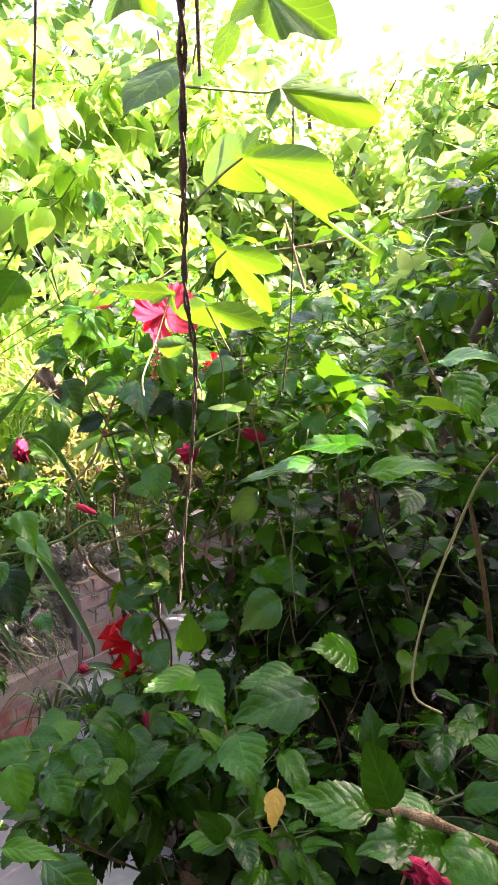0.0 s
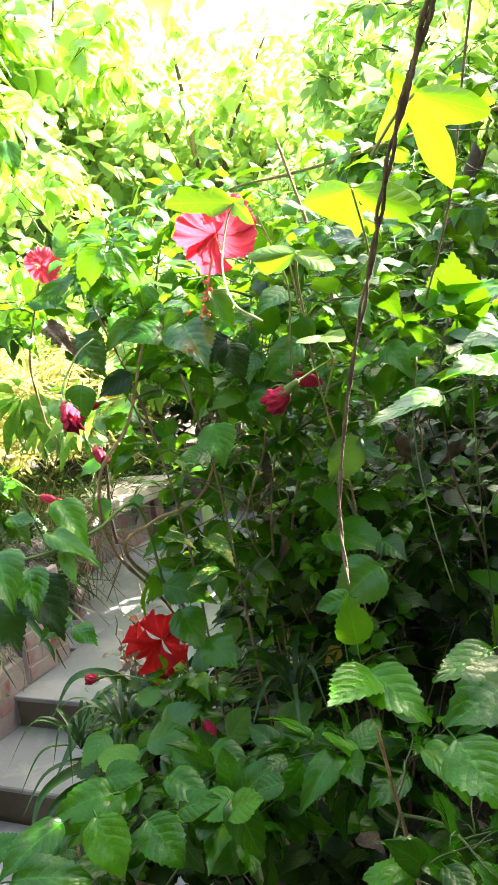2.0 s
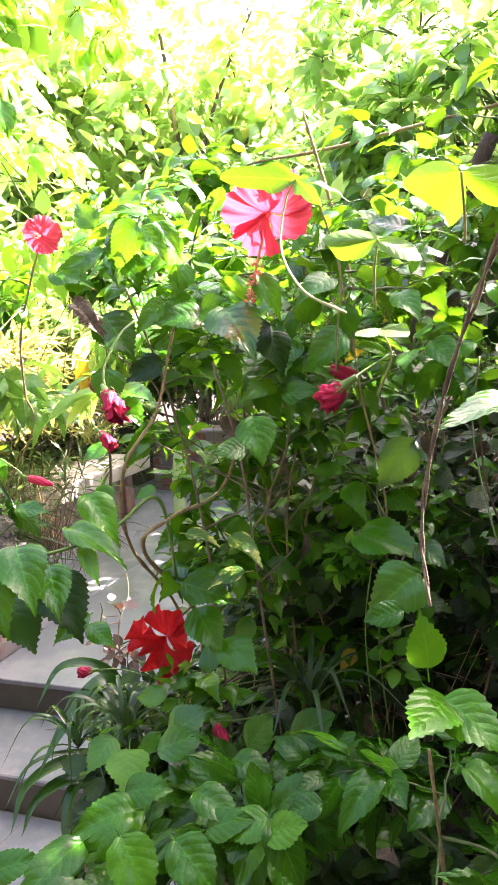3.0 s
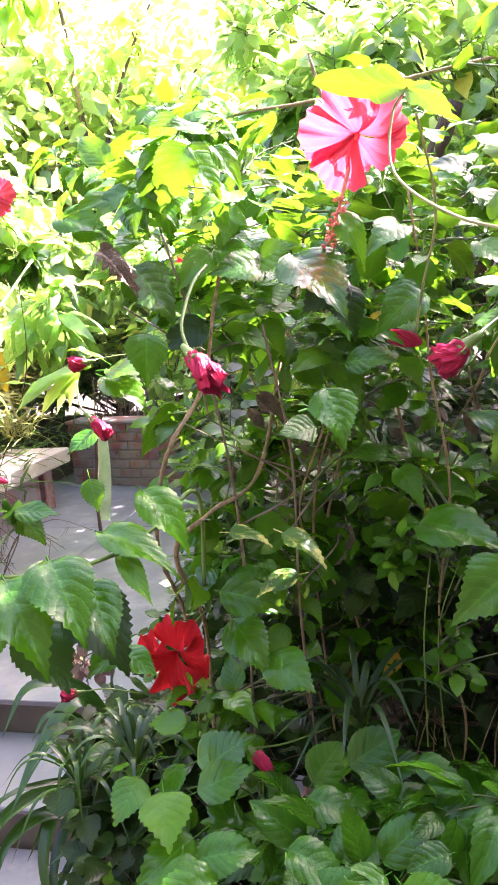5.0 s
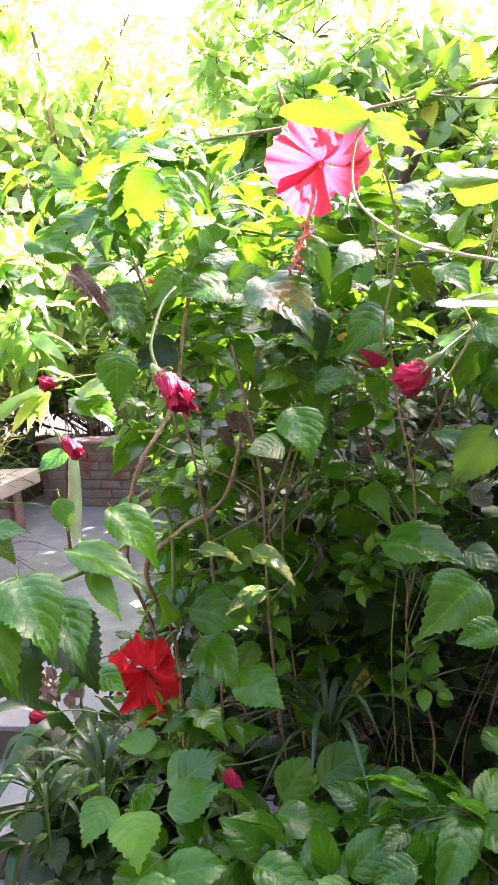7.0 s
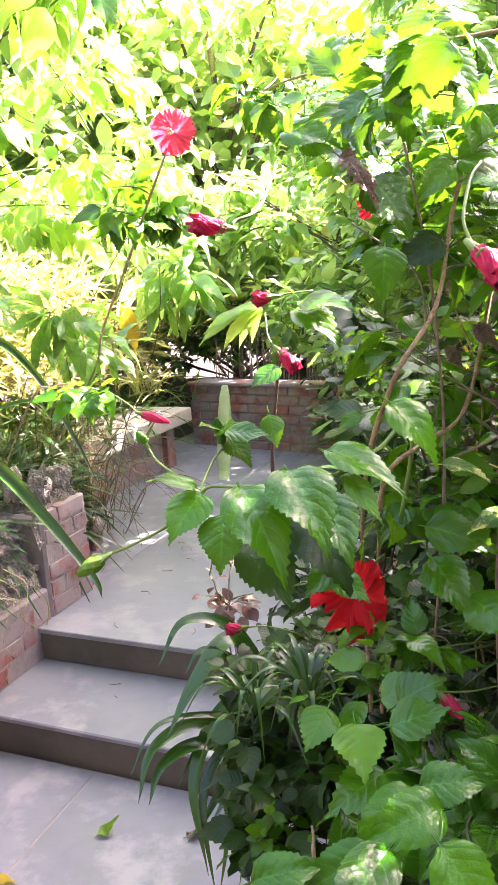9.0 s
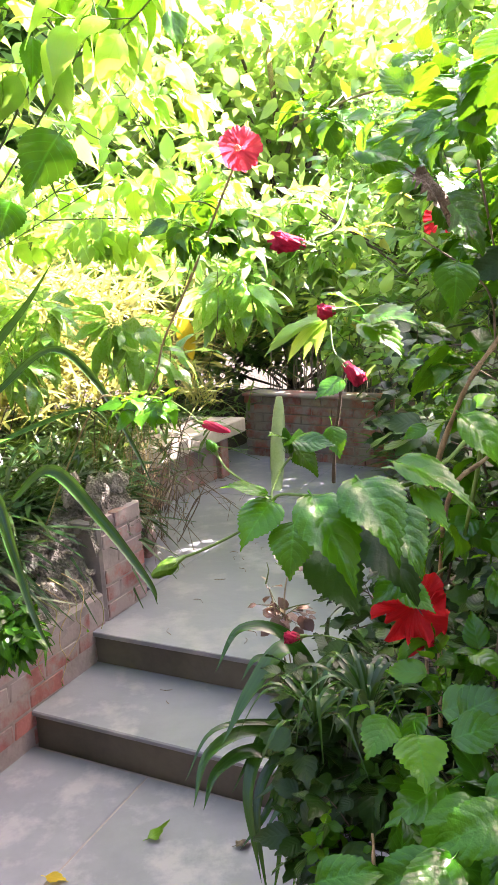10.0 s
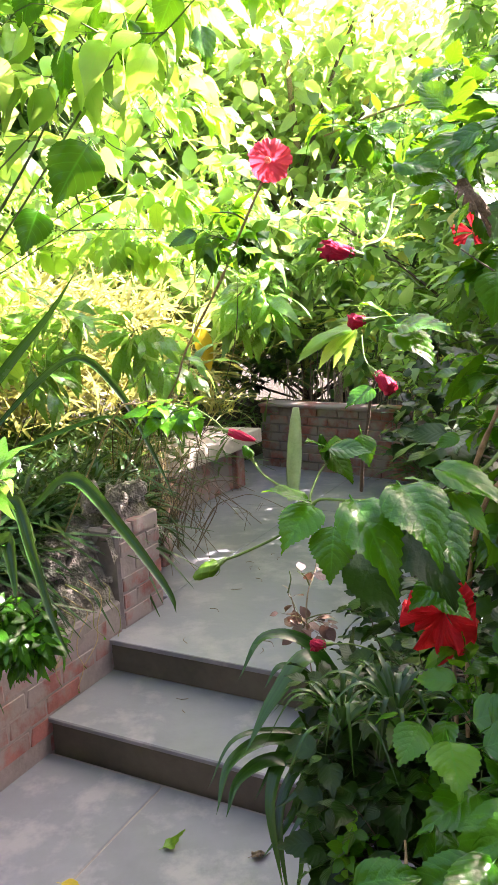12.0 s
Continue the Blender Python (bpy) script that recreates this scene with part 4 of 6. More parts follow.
for kind, base, tip, wide in (
        (BIG[2], (-0.468, 1.642, 1.501), (-0.421, 1.586, 1.501), 0.75), (BIGY[2], (-0.440, 1.560, 1.550), (-0.414, 1.520, 1.527), 0.95),
        (BIGY[0], (-0.456, 1.635, 1.485), (-0.440, 1.580, 1.460), 0.45), (BIGY[0], (-0.546, 1.747, 1.503), (-0.532, 1.727, 1.517), 1.3),
        (BIG[0], (-0.541, 1.756, 1.502), (-0.499, 1.731, 1.503), 0.8), (BIG[1], (-0.538, 1.765, 1.496), (-0.512, 1.747, 1.473), 1.1),
        (BIGY[1], (-0.548, 1.747, 1.506), (-0.560, 1.730, 1.520), 1.2), (BIGY[1], (-0.574, 1.631, 1.483), (-0.603, 1.616, 1.505), 0.7), (BIG[1], (-0.457, 1.632, 1.410), (-0.498, 1.614, 1.399), 1.1)):
    key_leaf(hibiscus, kind, base, tip, up=(-0.1, -0.5, 1.0), wide=wide)
# leaves round the big flower
for kind, base, tip, wide in (
        (BIG[2], (-0.370, 1.623, 1.794), (-0.404, 1.615, 1.760), 1.2), (BIG[1], (-0.367, 1.643, 1.793), (-0.344, 1.622, 1.763), 1.1), (BIG[1], (-0.414, 1.682, 1.712), (-0.386, 1.648, 1.673), 1.2),
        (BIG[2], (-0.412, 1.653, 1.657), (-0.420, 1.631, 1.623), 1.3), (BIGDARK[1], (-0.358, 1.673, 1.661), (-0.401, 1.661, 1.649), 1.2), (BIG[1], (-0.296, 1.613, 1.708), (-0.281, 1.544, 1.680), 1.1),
        (BIGY[2], (-0.263, 1.598, 1.737), (-0.245, 1.571, 1.704), 0.9)):
    key_leaf(hibiscus, kind, base, tip, wide=wide)
for kind, base, tip, wide in (
        (BIG[2], (-0.347, 1.669, 1.719), (-0.383, 1.647, 1.705), 1.0), (BIGY[1], (-0.345, 1.668, 1.721), (-0.319, 1.631, 1.714), 1.0), (BIGY[2], (-0.342, 1.678, 1.724), (-0.332, 1.652, 1.744), 1.0), (BIG[0], (-0.323, 1.643, 1.706), (-0.294, 1.612, 1.720), 1.1), (BIG[2], (-0.315, 1.630, 1.700), (-0.353, 1.609, 1.714), 1.2)):
    key_leaf(hibiscus, kind, base, tip, wide=wide)
for kind, base, tip, wide in (
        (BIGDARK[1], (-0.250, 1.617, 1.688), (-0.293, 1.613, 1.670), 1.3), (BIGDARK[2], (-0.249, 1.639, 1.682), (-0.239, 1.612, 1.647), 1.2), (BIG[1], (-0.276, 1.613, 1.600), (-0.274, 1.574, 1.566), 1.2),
        (BIG[0], (-0.283, 1.622, 1.568), (-0.319, 1.613, 1.570), 1.2), (BIG[1], (-0.232, 1.673, 1.614), (-0.202, 1.638, 1.624), 1.0), (BIG[2], (-0.167, 1.644, 1.673), (-0.217, 1.625, 1.657), 1.1),
        (BIGY[1], (-0.360, 1.599, 1.798), (-0.392, 1.582, 1.808), 0.7), (BIGY[2], (-0.352, 1.619, 1.793), (-0.332, 1.597, 1.767), 0.8)):
    key_leaf(hibiscus, kind, base, tip, wide=wide)
for kind, base, tip, wide in (
        (BIGDARK[1], (-0.142, 1.525, 1.576), (-0.184, 1.520, 1.537), 1.0), (BIG[0], (-0.131, 1.636, 1.560), (-0.101, 1.588, 1.544), 0.6), (BIG[2], (-0.147, 1.708, 1.440), (-0.113, 1.622, 1.458), 0.9), (BIG[3], (-0.120, 1.588, 1.426), (-0.178, 1.566, 1.409), 1.4),
        (BIG[1], (-0.107, 1.624, 1.444), (-0.092, 1.586, 1.438), 1.2), (BIG[1], (-0.343, 1.747, 1.358), (-0.323, 1.693, 1.326), 1.1), (BIG[0], (-0.314, 1.724, 1.324), (-0.285, 1.670, 1.305), 1.1), (BIGY[1], (-0.357, 1.723, 1.400), (-0.305, 1.675, 1.396), 0.9),
        (BROADY[1], (-0.177, 1.476, 1.437), (-0.211, 1.472, 1.437), 1.1)):
    key_leaf(hibiscus, kind, base, tip, wide=wide)
stem(hibiscus, [(-0.430, 2.023, 1.552), (-0.439, 2.042, 1.525), (-0.443, 2.058, 1.480), (-0.448, 2.072, 1.435), (-0.447, 2.099, 1.371)], 0.0022, 0.003, DARKBARK)
for kind, base, tip, wide in (
        (HIB[1], (-0.441, 2.023, 1.527), (-0.483, 2.008, 1.517), 1.3),
        (HIB[0], (-0.456, 2.037, 1.465), (-0.451, 2.008, 1.427), 1.0),
        (HIB[2], (-0.423, 1.973, 1.601), (-0.387, 1.912, 1.588), 1.1),
        (HIBY[1], (-0.423, 2.004, 1.622), (-0.455, 1.980, 1.651), 0.7),
        (HIB[1], (-0.419, 1.972, 1.611), (-0.372, 1.908, 1.620), 0.9)):
    key_leaf(hibiscus, kind, base, tip, up=(-0.1, -0.5, 1.0), wide=wide)
for base, tip, wide in (
        ((-0.451, 2.101, 1.606), (-0.544, 2.072, 1.597), 0.55),
        ((-0.451, 2.101, 1.606), (-0.519, 2.069, 1.577), 0.6),
        ((-0.451, 2.101, 1.606), (-0.497, 2.066, 1.573), 0.6),
        ((-0.451, 2.101, 1.606), (-0.478, 2.063, 1.573), 0.6),
        ((-0.451, 2.101, 1.606), (-0.532, 2.072, 1.608), 0.5)):
    key_leaf(hibiscus, LIMELEAF[2], base, tip, up=(-0.3, -0.4, 1.0), wide=wide, label="narrow lime-green leaf")
yellowing = leaf_mesh("yellow leaf", YELLOW, OVATE, 9, 0.05, 0.5, 0.4, 0.3, 0.25, 0.26, 0.02, 2)
mottled = leaf_mesh("mottled leaf", MOTTLED, OVATE, 20, 0.045, 0.7, 0.5, 0.2, 0.25, 0.33, 0.02, 3, 2)
for base, tip in (((-0.348, 1.701, 1.465), (-0.317, 1.673, 1.470)), ((-0.299, 1.687, 1.460), (-0.273, 1.643, 1.454)), ((-0.287, 1.689, 1.416), (-0.330, 1.681, 1.420))):
    key_leaf(hibiscus, mottled, base, tip, up=(0, -0.4, 1.0), wide=0.85, label="leaf mottled with yellow")
for base, tip in (((-0.441, 2.055, 1.720), (-0.410, 2.018, 1.725)), ((-0.400, 2.047, 1.722), (-0.375, 2.021, 1.731)), ((-0.483, 2.104, 1.781), (-0.442, 2.068, 1.783)), ((-0.377, 2.038, 1.762), (-0.348, 2.010, 1.763))):
    key_leaf(hibiscus, yellowing, base, tip, up=(0, -0.4, 1.0), wide=1.1, label="yellowed leaf")
shrivelled = leaf_mesh("dried leaf", DRIED, OVATE, 16, 0.25, 1.7, 0.5, 1.4, 0.2, 0.3, 0.12, 5, 3)
key_leaf(hibiscus, shrivelled, (-0.441, 1.669, 1.727), (-0.414, 1.644, 1.697), wide=0.95, label="brown shrivelled dead leaf")

rng = random.Random(91)
for k in range(11):
    foot = Vector((rng.uniform(-0.34, 0.1), rng.uniform(1.82, 2.08), rng.uniform(0.95, 1.2)))
    head = Vector((foot.x + rng.uniform(-0.12, 0.1), foot.y - rng.uniform(0.02, 0.2), rng.uniform(1.5, 1.78)))
    bend = foot.lerp(head, 0.5) + Vector((rng.uniform(-0.05, 0.05), rng.uniform(-0.05, 0.05), 0))
    stem(hibiscus, [foot, bend, foot.lerp(head, 0.8) + Vector((rng.uniform(-0.03, 0.03), 0, 0)), head], rng.uniform(0.0017, 0.0032), 0.001, BARK if k % 3 else TWIG, knots=0.25)
    for _ in range(2):
        a = bend.lerp(head, rng.uniform(0, 0.8))
        stem(hibiscus, [a, a + Vector((rng.uniform(-0.06, 0.06), rng.uniform(-0.05, 0.02), rng.uniform(0.02, 0.06))), a + Vector((rng.uniform(-0.12, 0.12), rng.uniform(-0.08, 0.02), rng.uniform(0.05, 0.12)))], 0.0013, 0.0007, TWIG, name="twig", knots=0.2)
withered = [leaf_mesh("withered leaf", m, OVATE, 12, 0.05, 1.0, c, 0.6, 0.25, 0.24, 0.06, i, 2) for i, (m, c) in enumerate(((DRIED, 0.8), (DRIED, 0.4), (YELLOW, 0.6)))]
for k in range(34):
    p = Vector((rng.uniform(-0.3, 0.2), rng.uniform(1.75, 2.1), rng.uniform(1.42, 1.72)))
    part("withered_leaf", withered[2 if k % 6 == 0 else k % 2], hibiscus, m=aim(p, (rng.uniform(-1, 1), rng.uniform(-1, 0.2), rng.uniform(-1.4, -0.2)), (rng.gauss(0, 0.5), -0.6, 0.7), rng.uniform(0.03, 0.05)))

low_hibiscus = shrub(
    "hibiscus_shrub", "low hibiscus with broad bright green leaves",
    [([(-0.1, 1.6, 0.95), (-0.14, 1.5, 1.15), (-0.18, 1.42, 1.34)], 0.0028, 0.0015), ([(0.0, 1.6, 0.95), (0.03, 1.45, 1.2), (0.02, 1.3, 1.33)], 0.0028, 0.0015),
     ([(-0.2, 1.75, 0.95), (-0.28, 1.68, 1.1), (-0.34, 1.62, 1.18)], 0.0028, 0.0015), ([(0.35, 1.6, 1.0), (0.016, 1.171, 1.376), (-0.036, 1.169, 1.396), (-0.087, 1.194, 1.390)], 0.0045, 0.003), ([(-0.35, 2.0, 0.75), (-0.481, 1.671, 1.078), (-0.492, 1.658, 1.147)], 0.003, 0.0015)],
    [((-0.30, 1.62, 1.16), (0.13, 0.12, 0.05), 12), ((-0.13, 1.44, 1.26), (0.14, 0.14, 0.06), 20), ((0.07, 1.42, 1.28), (0.12, 0.12, 0.08), 16), ((-0.38, 1.80, 1.10), (0.09, 0.12, 0.06), 6), ((-0.461, 1.635, 1.144), (0.06, 0.07, 0.04), 7), ((-0.244, 1.576, 1.212), (0.12, 0.1, 0.05), 15)],
    BROAD, 0.046, 31, mat=BROADLEAF, young=BROADY, per=5, group="hibiscus shrubs", droop=0.2)
for kind, base, tip, wide in (
        (HIBY[1], (-0.202, 1.356, 1.444), (-0.206, 1.347, 1.484), 1.1), (HIBY[0], (-0.196, 1.339, 1.428), (-0.237, 1.293, 1.437), 0.9), (HIBY[1], (-0.199, 1.339, 1.429), (-0.170, 1.293, 1.415), 1.0), (BROAD[1], (-0.085, 1.319, 1.417), (-0.152, 1.278, 1.428), 1.0),
        (HIBY[0], (-0.105, 1.336, 1.432), (-0.159, 1.312, 1.430), 0.8), (HIBY[1], (-0.048, 1.329, 1.447), (-0.082, 1.299, 1.476), 1.2), (BROAD[0], (-0.042, 1.145, 1.412), (-0.056, 1.138, 1.460), 0.95), (HIB[1], (-0.053, 1.153, 1.404), (-0.109, 1.146, 1.427), 0.8),
        (HIB[1], (-0.156, 1.286, 1.396), (-0.142, 1.241, 1.375), 1.3)):
    key_leaf(low_hibiscus, kind, base, tip, up=(-0.1, -0.7, 0.9), wide=wide)
for kind, base, tip, wide in (
        (BROADY[1], (-0.003, 1.153, 1.379), (-0.053, 1.121, 1.410), 1.0), (HIB[1], (-0.009, 1.186, 1.392), (-0.036, 1.167, 1.391), 1.3), (BROADY[2], (0.022, 1.149, 1.382), (-0.012, 1.110, 1.385), 1.2)):
    key_leaf(low_hibiscus, kind, base, tip, up=(-0.1, -0.6, 1.0), wide=wide)
for kind, base, tip, wide in (
        (BROADY[2], (-0.368, 1.514, 1.274), (-0.340, 1.479, 1.276), 1.15),
        (BROADY[0], (-0.309, 1.516, 1.244), (-0.314, 1.525, 1.286), 0.9),
        (BROADY[1], (-0.296, 1.507, 1.248), (-0.264, 1.497, 1.285), 1.05),
        (BROADY[1], (-0.250, 1.516, 1.258), (-0.211, 1.479, 1.290), 0.9),
        (BROAD[0], (-0.305, 1.638, 1.232), (-0.280, 1.630, 1.271), 1.3),
        (BROAD[2], (-0.325, 1.593, 1.251), (-0.296, 1.562, 1.257), 1.2),
        (BROAD[0], (-0.249, 1.687, 1.204), (-0.202, 1.669, 1.243), 1.15),
        (BROADY[2], (-0.257, 1.559, 1.257), (-0.276, 1.563, 1.286), 1.2),
        (BROAD[1], (-0.205, 1.625, 1.234), (-0.182, 1.591, 1.241), 1.1),
        (HIB[1], (-0.416, 1.682, 1.174), (-0.478, 1.648, 1.172), 1.0),
        (BROADY[1], (-0.433, 1.531, 1.272), (-0.396, 1.513, 1.289), 1.15),
        (BROADY[2], (-0.424, 1.512, 1.266), (-0.471, 1.492, 1.282), 1.15)):
    key_leaf(low_hibiscus, kind, base, tip, up=(-0.1, -0.6, 1.0), wide=wide)
for kind, base, tip, wide in (
        (HIBY[0], (-0.456, 1.738, 1.214), (-0.488, 1.699, 1.198), 1.15),
        (HIBY[1], (-0.437, 1.702, 1.215), (-0.443, 1.646, 1.206), 1.35),
        (HIB[0], (-0.405, 1.696, 1.212), (-0.352, 1.679, 1.238), 1.0),
        (HIB[1], (-0.382, 1.738, 1.209), (-0.341, 1.728, 1.243), 1.3),
        (BROADY[1], (-0.308, 1.477, 1.263), (-0.346, 1.465, 1.265), 1.3),
        (BROADY[0], (-0.316, 1.436, 1.277), (-0.288, 1.414, 1.299), 1.1),
        (BROAD[1], (-0.362, 1.487, 1.253), (-0.330, 1.469, 1.276), 1.1),
        (BROAD[1], (-0.261, 1.466, 1.275), (-0.294, 1.467, 1.275), 1.2),
        (BROADY[1], (-0.560, 1.528, 1.216), (-0.519, 1.515, 1.238), 1.0),
        (BROADY[2], (-0.471, 1.521, 1.226), (-0.523, 1.509, 1.231), 1.1),
        (HIB[1], (-0.391, 1.770, 1.196), (-0.343, 1.748, 1.226), 1.2),
        (HIB[0], (-0.394, 1.732, 1.193), (-0.346, 1.706, 1.217), 1.1)):
    key_leaf(low_hibiscus, kind, base, tip, up=(-0.1, -0.6, 1.0), wide=wide)
for kind, base, tip, wide in (
        (BROAD[1], (-0.391, 1.478, 1.255), (-0.363, 1.439, 1.238), 1.3),
        (BROAD[0], (-0.320, 1.496, 1.257), (-0.346, 1.457, 1.244), 1.1),
        (BROADY[2], (-0.311, 1.442, 1.284), (-0.293, 1.401, 1.259), 1.0),
        (BROADY[2], (-0.422, 1.567, 1.234), (-0.477, 1.528, 1.235), 1.1),
        (BROADY[1], (-0.437, 1.482, 1.264), (-0.416, 1.439, 1.239), 1.25),
        (BROADY[1], (-0.471, 1.490, 1.259), (-0.514, 1.441, 1.267), 0.9),
        (BROAD[1], (-0.510, 1.444, 1.243), (-0.444, 1.431, 1.252), 0.9),
        (BROAD[0], (-0.269, 1.564, 1.199), (-0.233, 1.538, 1.200), 1.1),
        (HIBY[1], (-0.364, 1.267, 1.303), (-0.307, 1.260, 1.305), 0.55),
        (HIBY[0], (-0.377, 1.263, 1.304), (-0.410, 1.250, 1.343), 0.8),
        (HIB[0], (-0.346, 1.317, 1.258), (-0.274, 1.280, 1.236), 0.7)):
    key_leaf(low_hibiscus, kind, base, tip, up=(-0.1, -0.6, 1.0), wide=wide)
stem(low_hibiscus, [(-0.347, 1.246, 1.264), (-0.370, 1.246, 1.294), (-0.375, 1.255, 1.309), (-0.366, 1.251, 1.318), (-0.360, 1.261, 1.332)], 0.0016, 0.0009, GREENSTEM)
key_leaf(low_hibiscus, yellowing, (-0.121, 1.232, 1.377), (-0.126, 1.202, 1.365), label="yellowed hanging leaf")
bud(low_hibiscus, (-0.020, 1.057, 1.414), (-0.043, 1.053, 1.432), 0.0062, "pink-red furled hibiscus bud", [(-0.009, 1.053, 1.412), (0.007, 1.064, 1.397)], seed=21, spent=1)

right_hibiscus = shrub(
    "hibiscus_shrub", "tall hibiscus with dark leaves and thin arching stems",
    [([(0.25, 2.0, 0.95), (0.2, 1.8, 1.3), (0.12, 1.65, 1.6), (0.05, 1.55, 1.75)], 0.005, 0.002), ([(0.4, 2.0, 0.95), (0.35, 1.85, 1.3), (0.3, 1.75, 1.7), (0.22, 1.7, 1.9)], 0.005, 0.002),
     ([(0.15, 2.1, 0.95), (0.05, 2.1, 1.4), (-0.05, 2.05, 1.8), (-0.1, 2.05, 2.0)], 0.005, 0.002), ([(0.35, 2.0, 1.2), (0.62, 2.0, 1.98), (-0.069, 2.209, 1.976), (-0.204, 2.267, 1.958), (-0.337, 2.305, 1.949), (-0.447, 2.381, 1.925)], 0.0036, 0.0014)],
    # The first volume is an unseen clump added to shade the low leaves.
    [((0.5, 2.02, 2.08), (0.22, 0.18, 0.16), 26), ((-0.221, 2.270, 1.968), (0.12, 0.08, 0.06), 12), ((-0.360, 2.335, 1.932), (0.1, 0.08, 0.06), 10), ((0.05, 1.64, 1.62), (0.14, 0.16, 0.09), 20), ((0.30, 1.75, 1.62), (0.18, 0.22, 0.18), 30), ((0.0, 2.05, 1.74), (0.26, 0.2, 0.2), 34), ((0.2, 1.85, 1.35), (0.25, 0.2, 0.16), 30), ((0.25, 2.1, 1.95), (0.3, 0.25, 0.16), 26)],
    HIB, 0.05, 41, young=HIBY, fresh=0.45, per=6, group="hibiscus shrubs")
for kind, base, tip, wide in (
        (BIG[0], (-0.047, 1.496, 1.676), (-0.056, 1.456, 1.739), 1.25), (BIGY[1], (-0.047, 1.486, 1.683), (-0.015, 1.443, 1.715), 1.1), (BIGY[2], (-0.047, 1.486, 1.678), (-0.022, 1.443, 1.671), 1.0), (BIGY[1], (-0.049, 1.486, 1.678), (-0.083, 1.448, 1.694), 1.0), (BIGY[0], (-0.049, 1.486, 1.683), (-0.073, 1.457, 1.720), 0.9)):
    key_leaf(right_hibiscus, kind, base, tip, up=(-0.1, -0.6, 1.0), wide=wide)
for kind, base, tip, wide in (
        (HIBY[1], (-0.073, 1.477, 1.693), (-0.028, 1.434, 1.718), 0.8), (HIBY[0], (-0.081, 1.498, 1.709), (-0.064, 1.477, 1.687), 1.0), (HIBY[1], (-0.029, 1.431, 1.634), (-0.094, 1.396, 1.651), 0.8),
        (HIBY[2], (-0.058, 1.434, 1.634), (-0.027, 1.402, 1.652), 1.0), (HIB[1], (-0.022, 1.447, 1.602), (0.050, 1.398, 1.630), 0.6), (HIB[0], (-0.075, 1.473, 1.613), (-0.156, 1.431, 1.607), 0.6), (HIBY[1], (0.039, 1.363, 1.717), (0.076, 1.313, 1.731), 0.8), (HIB[1], (0.048, 1.361, 1.706), (0.072, 1.334, 1.667), 1.2)):
    key_leaf(right_hibiscus, kind, base, tip, up=(-0.1, -0.6, 1.0), wide=wide)
for kind, base, tip, wide in (
        (BIGY[1], (-0.465, 1.767, 1.765), (-0.463, 1.741, 1.787), 1.1), (BIGY[2], (-0.465, 1.767, 1.765), (-0.436, 1.719, 1.763), 1.0), (BIGY[0], (-0.453, 1.766, 1.758), (-0.426, 1.741, 1.744), 1.0), (BIGY[1], (-0.397, 1.726, 1.777), (-0.461, 1.701, 1.776), 0.5),
        (BIG[2], (-0.377, 1.670, 1.803), (-0.413, 1.659, 1.764), 1.0), (BIGY[1], (-0.365, 1.679, 1.831), (-0.394, 1.673, 1.812), 1.3), (BIG[1], (-0.359, 1.684, 1.808), (-0.340, 1.662, 1.777), 1.0), (BIG[0], (-0.348, 1.713, 1.761), (-0.385, 1.703, 1.767), 1.1)):
    key_leaf(right_hibiscus, kind, base, tip, up=(-0.3, -0.7, 0.6), wide=wide)
flower(right_hibiscus, (-0.250, 2.200, 1.738), (-0.4, -0.5, 0.3), 0.03, REDPETAL, "red hibiscus flower seen from its side", 10, 0, 33, 0.0, spread=0.4)
for stalk_points in ([(-0.053, 1.455, 1.650), (-0.051, 1.466, 1.576), (-0.044, 1.485, 1.515), (0.05, 1.7, 1.2)], [(-0.101, 1.417, 1.448), (-0.104, 1.457, 1.516), (-0.093, 1.510, 1.583), (-0.082, 1.516, 1.647)]):
    stem(right_hibiscus, stalk_points, 0.0006, 0.0009, TWIGGREEN)

# Filler whose near-black leaves paint the shaded gaps behind the hibiscus.
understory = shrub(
    "shade_toned_shrub", "leafy undergrowth below the hibiscus, coloured dark to stand for shade",
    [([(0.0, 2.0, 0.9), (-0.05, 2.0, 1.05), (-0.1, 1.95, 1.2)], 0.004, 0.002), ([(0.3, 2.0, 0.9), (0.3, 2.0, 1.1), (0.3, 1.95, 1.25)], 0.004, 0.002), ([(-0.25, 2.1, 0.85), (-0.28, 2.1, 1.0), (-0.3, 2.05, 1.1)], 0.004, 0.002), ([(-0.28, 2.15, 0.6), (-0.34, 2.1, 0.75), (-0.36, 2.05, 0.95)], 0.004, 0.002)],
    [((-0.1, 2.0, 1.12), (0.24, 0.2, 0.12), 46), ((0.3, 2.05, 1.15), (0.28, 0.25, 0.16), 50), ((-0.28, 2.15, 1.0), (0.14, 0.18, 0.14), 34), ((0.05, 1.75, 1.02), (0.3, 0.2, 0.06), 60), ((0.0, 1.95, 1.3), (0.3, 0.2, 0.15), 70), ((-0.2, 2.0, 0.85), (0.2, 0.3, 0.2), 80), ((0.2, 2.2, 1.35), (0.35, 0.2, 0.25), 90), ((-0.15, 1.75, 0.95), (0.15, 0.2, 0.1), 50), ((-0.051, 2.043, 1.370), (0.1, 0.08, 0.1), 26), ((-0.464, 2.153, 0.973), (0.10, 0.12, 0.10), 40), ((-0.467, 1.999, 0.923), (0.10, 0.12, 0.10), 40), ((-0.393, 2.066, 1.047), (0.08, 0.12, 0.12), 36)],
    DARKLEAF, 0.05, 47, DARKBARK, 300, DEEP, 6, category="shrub")

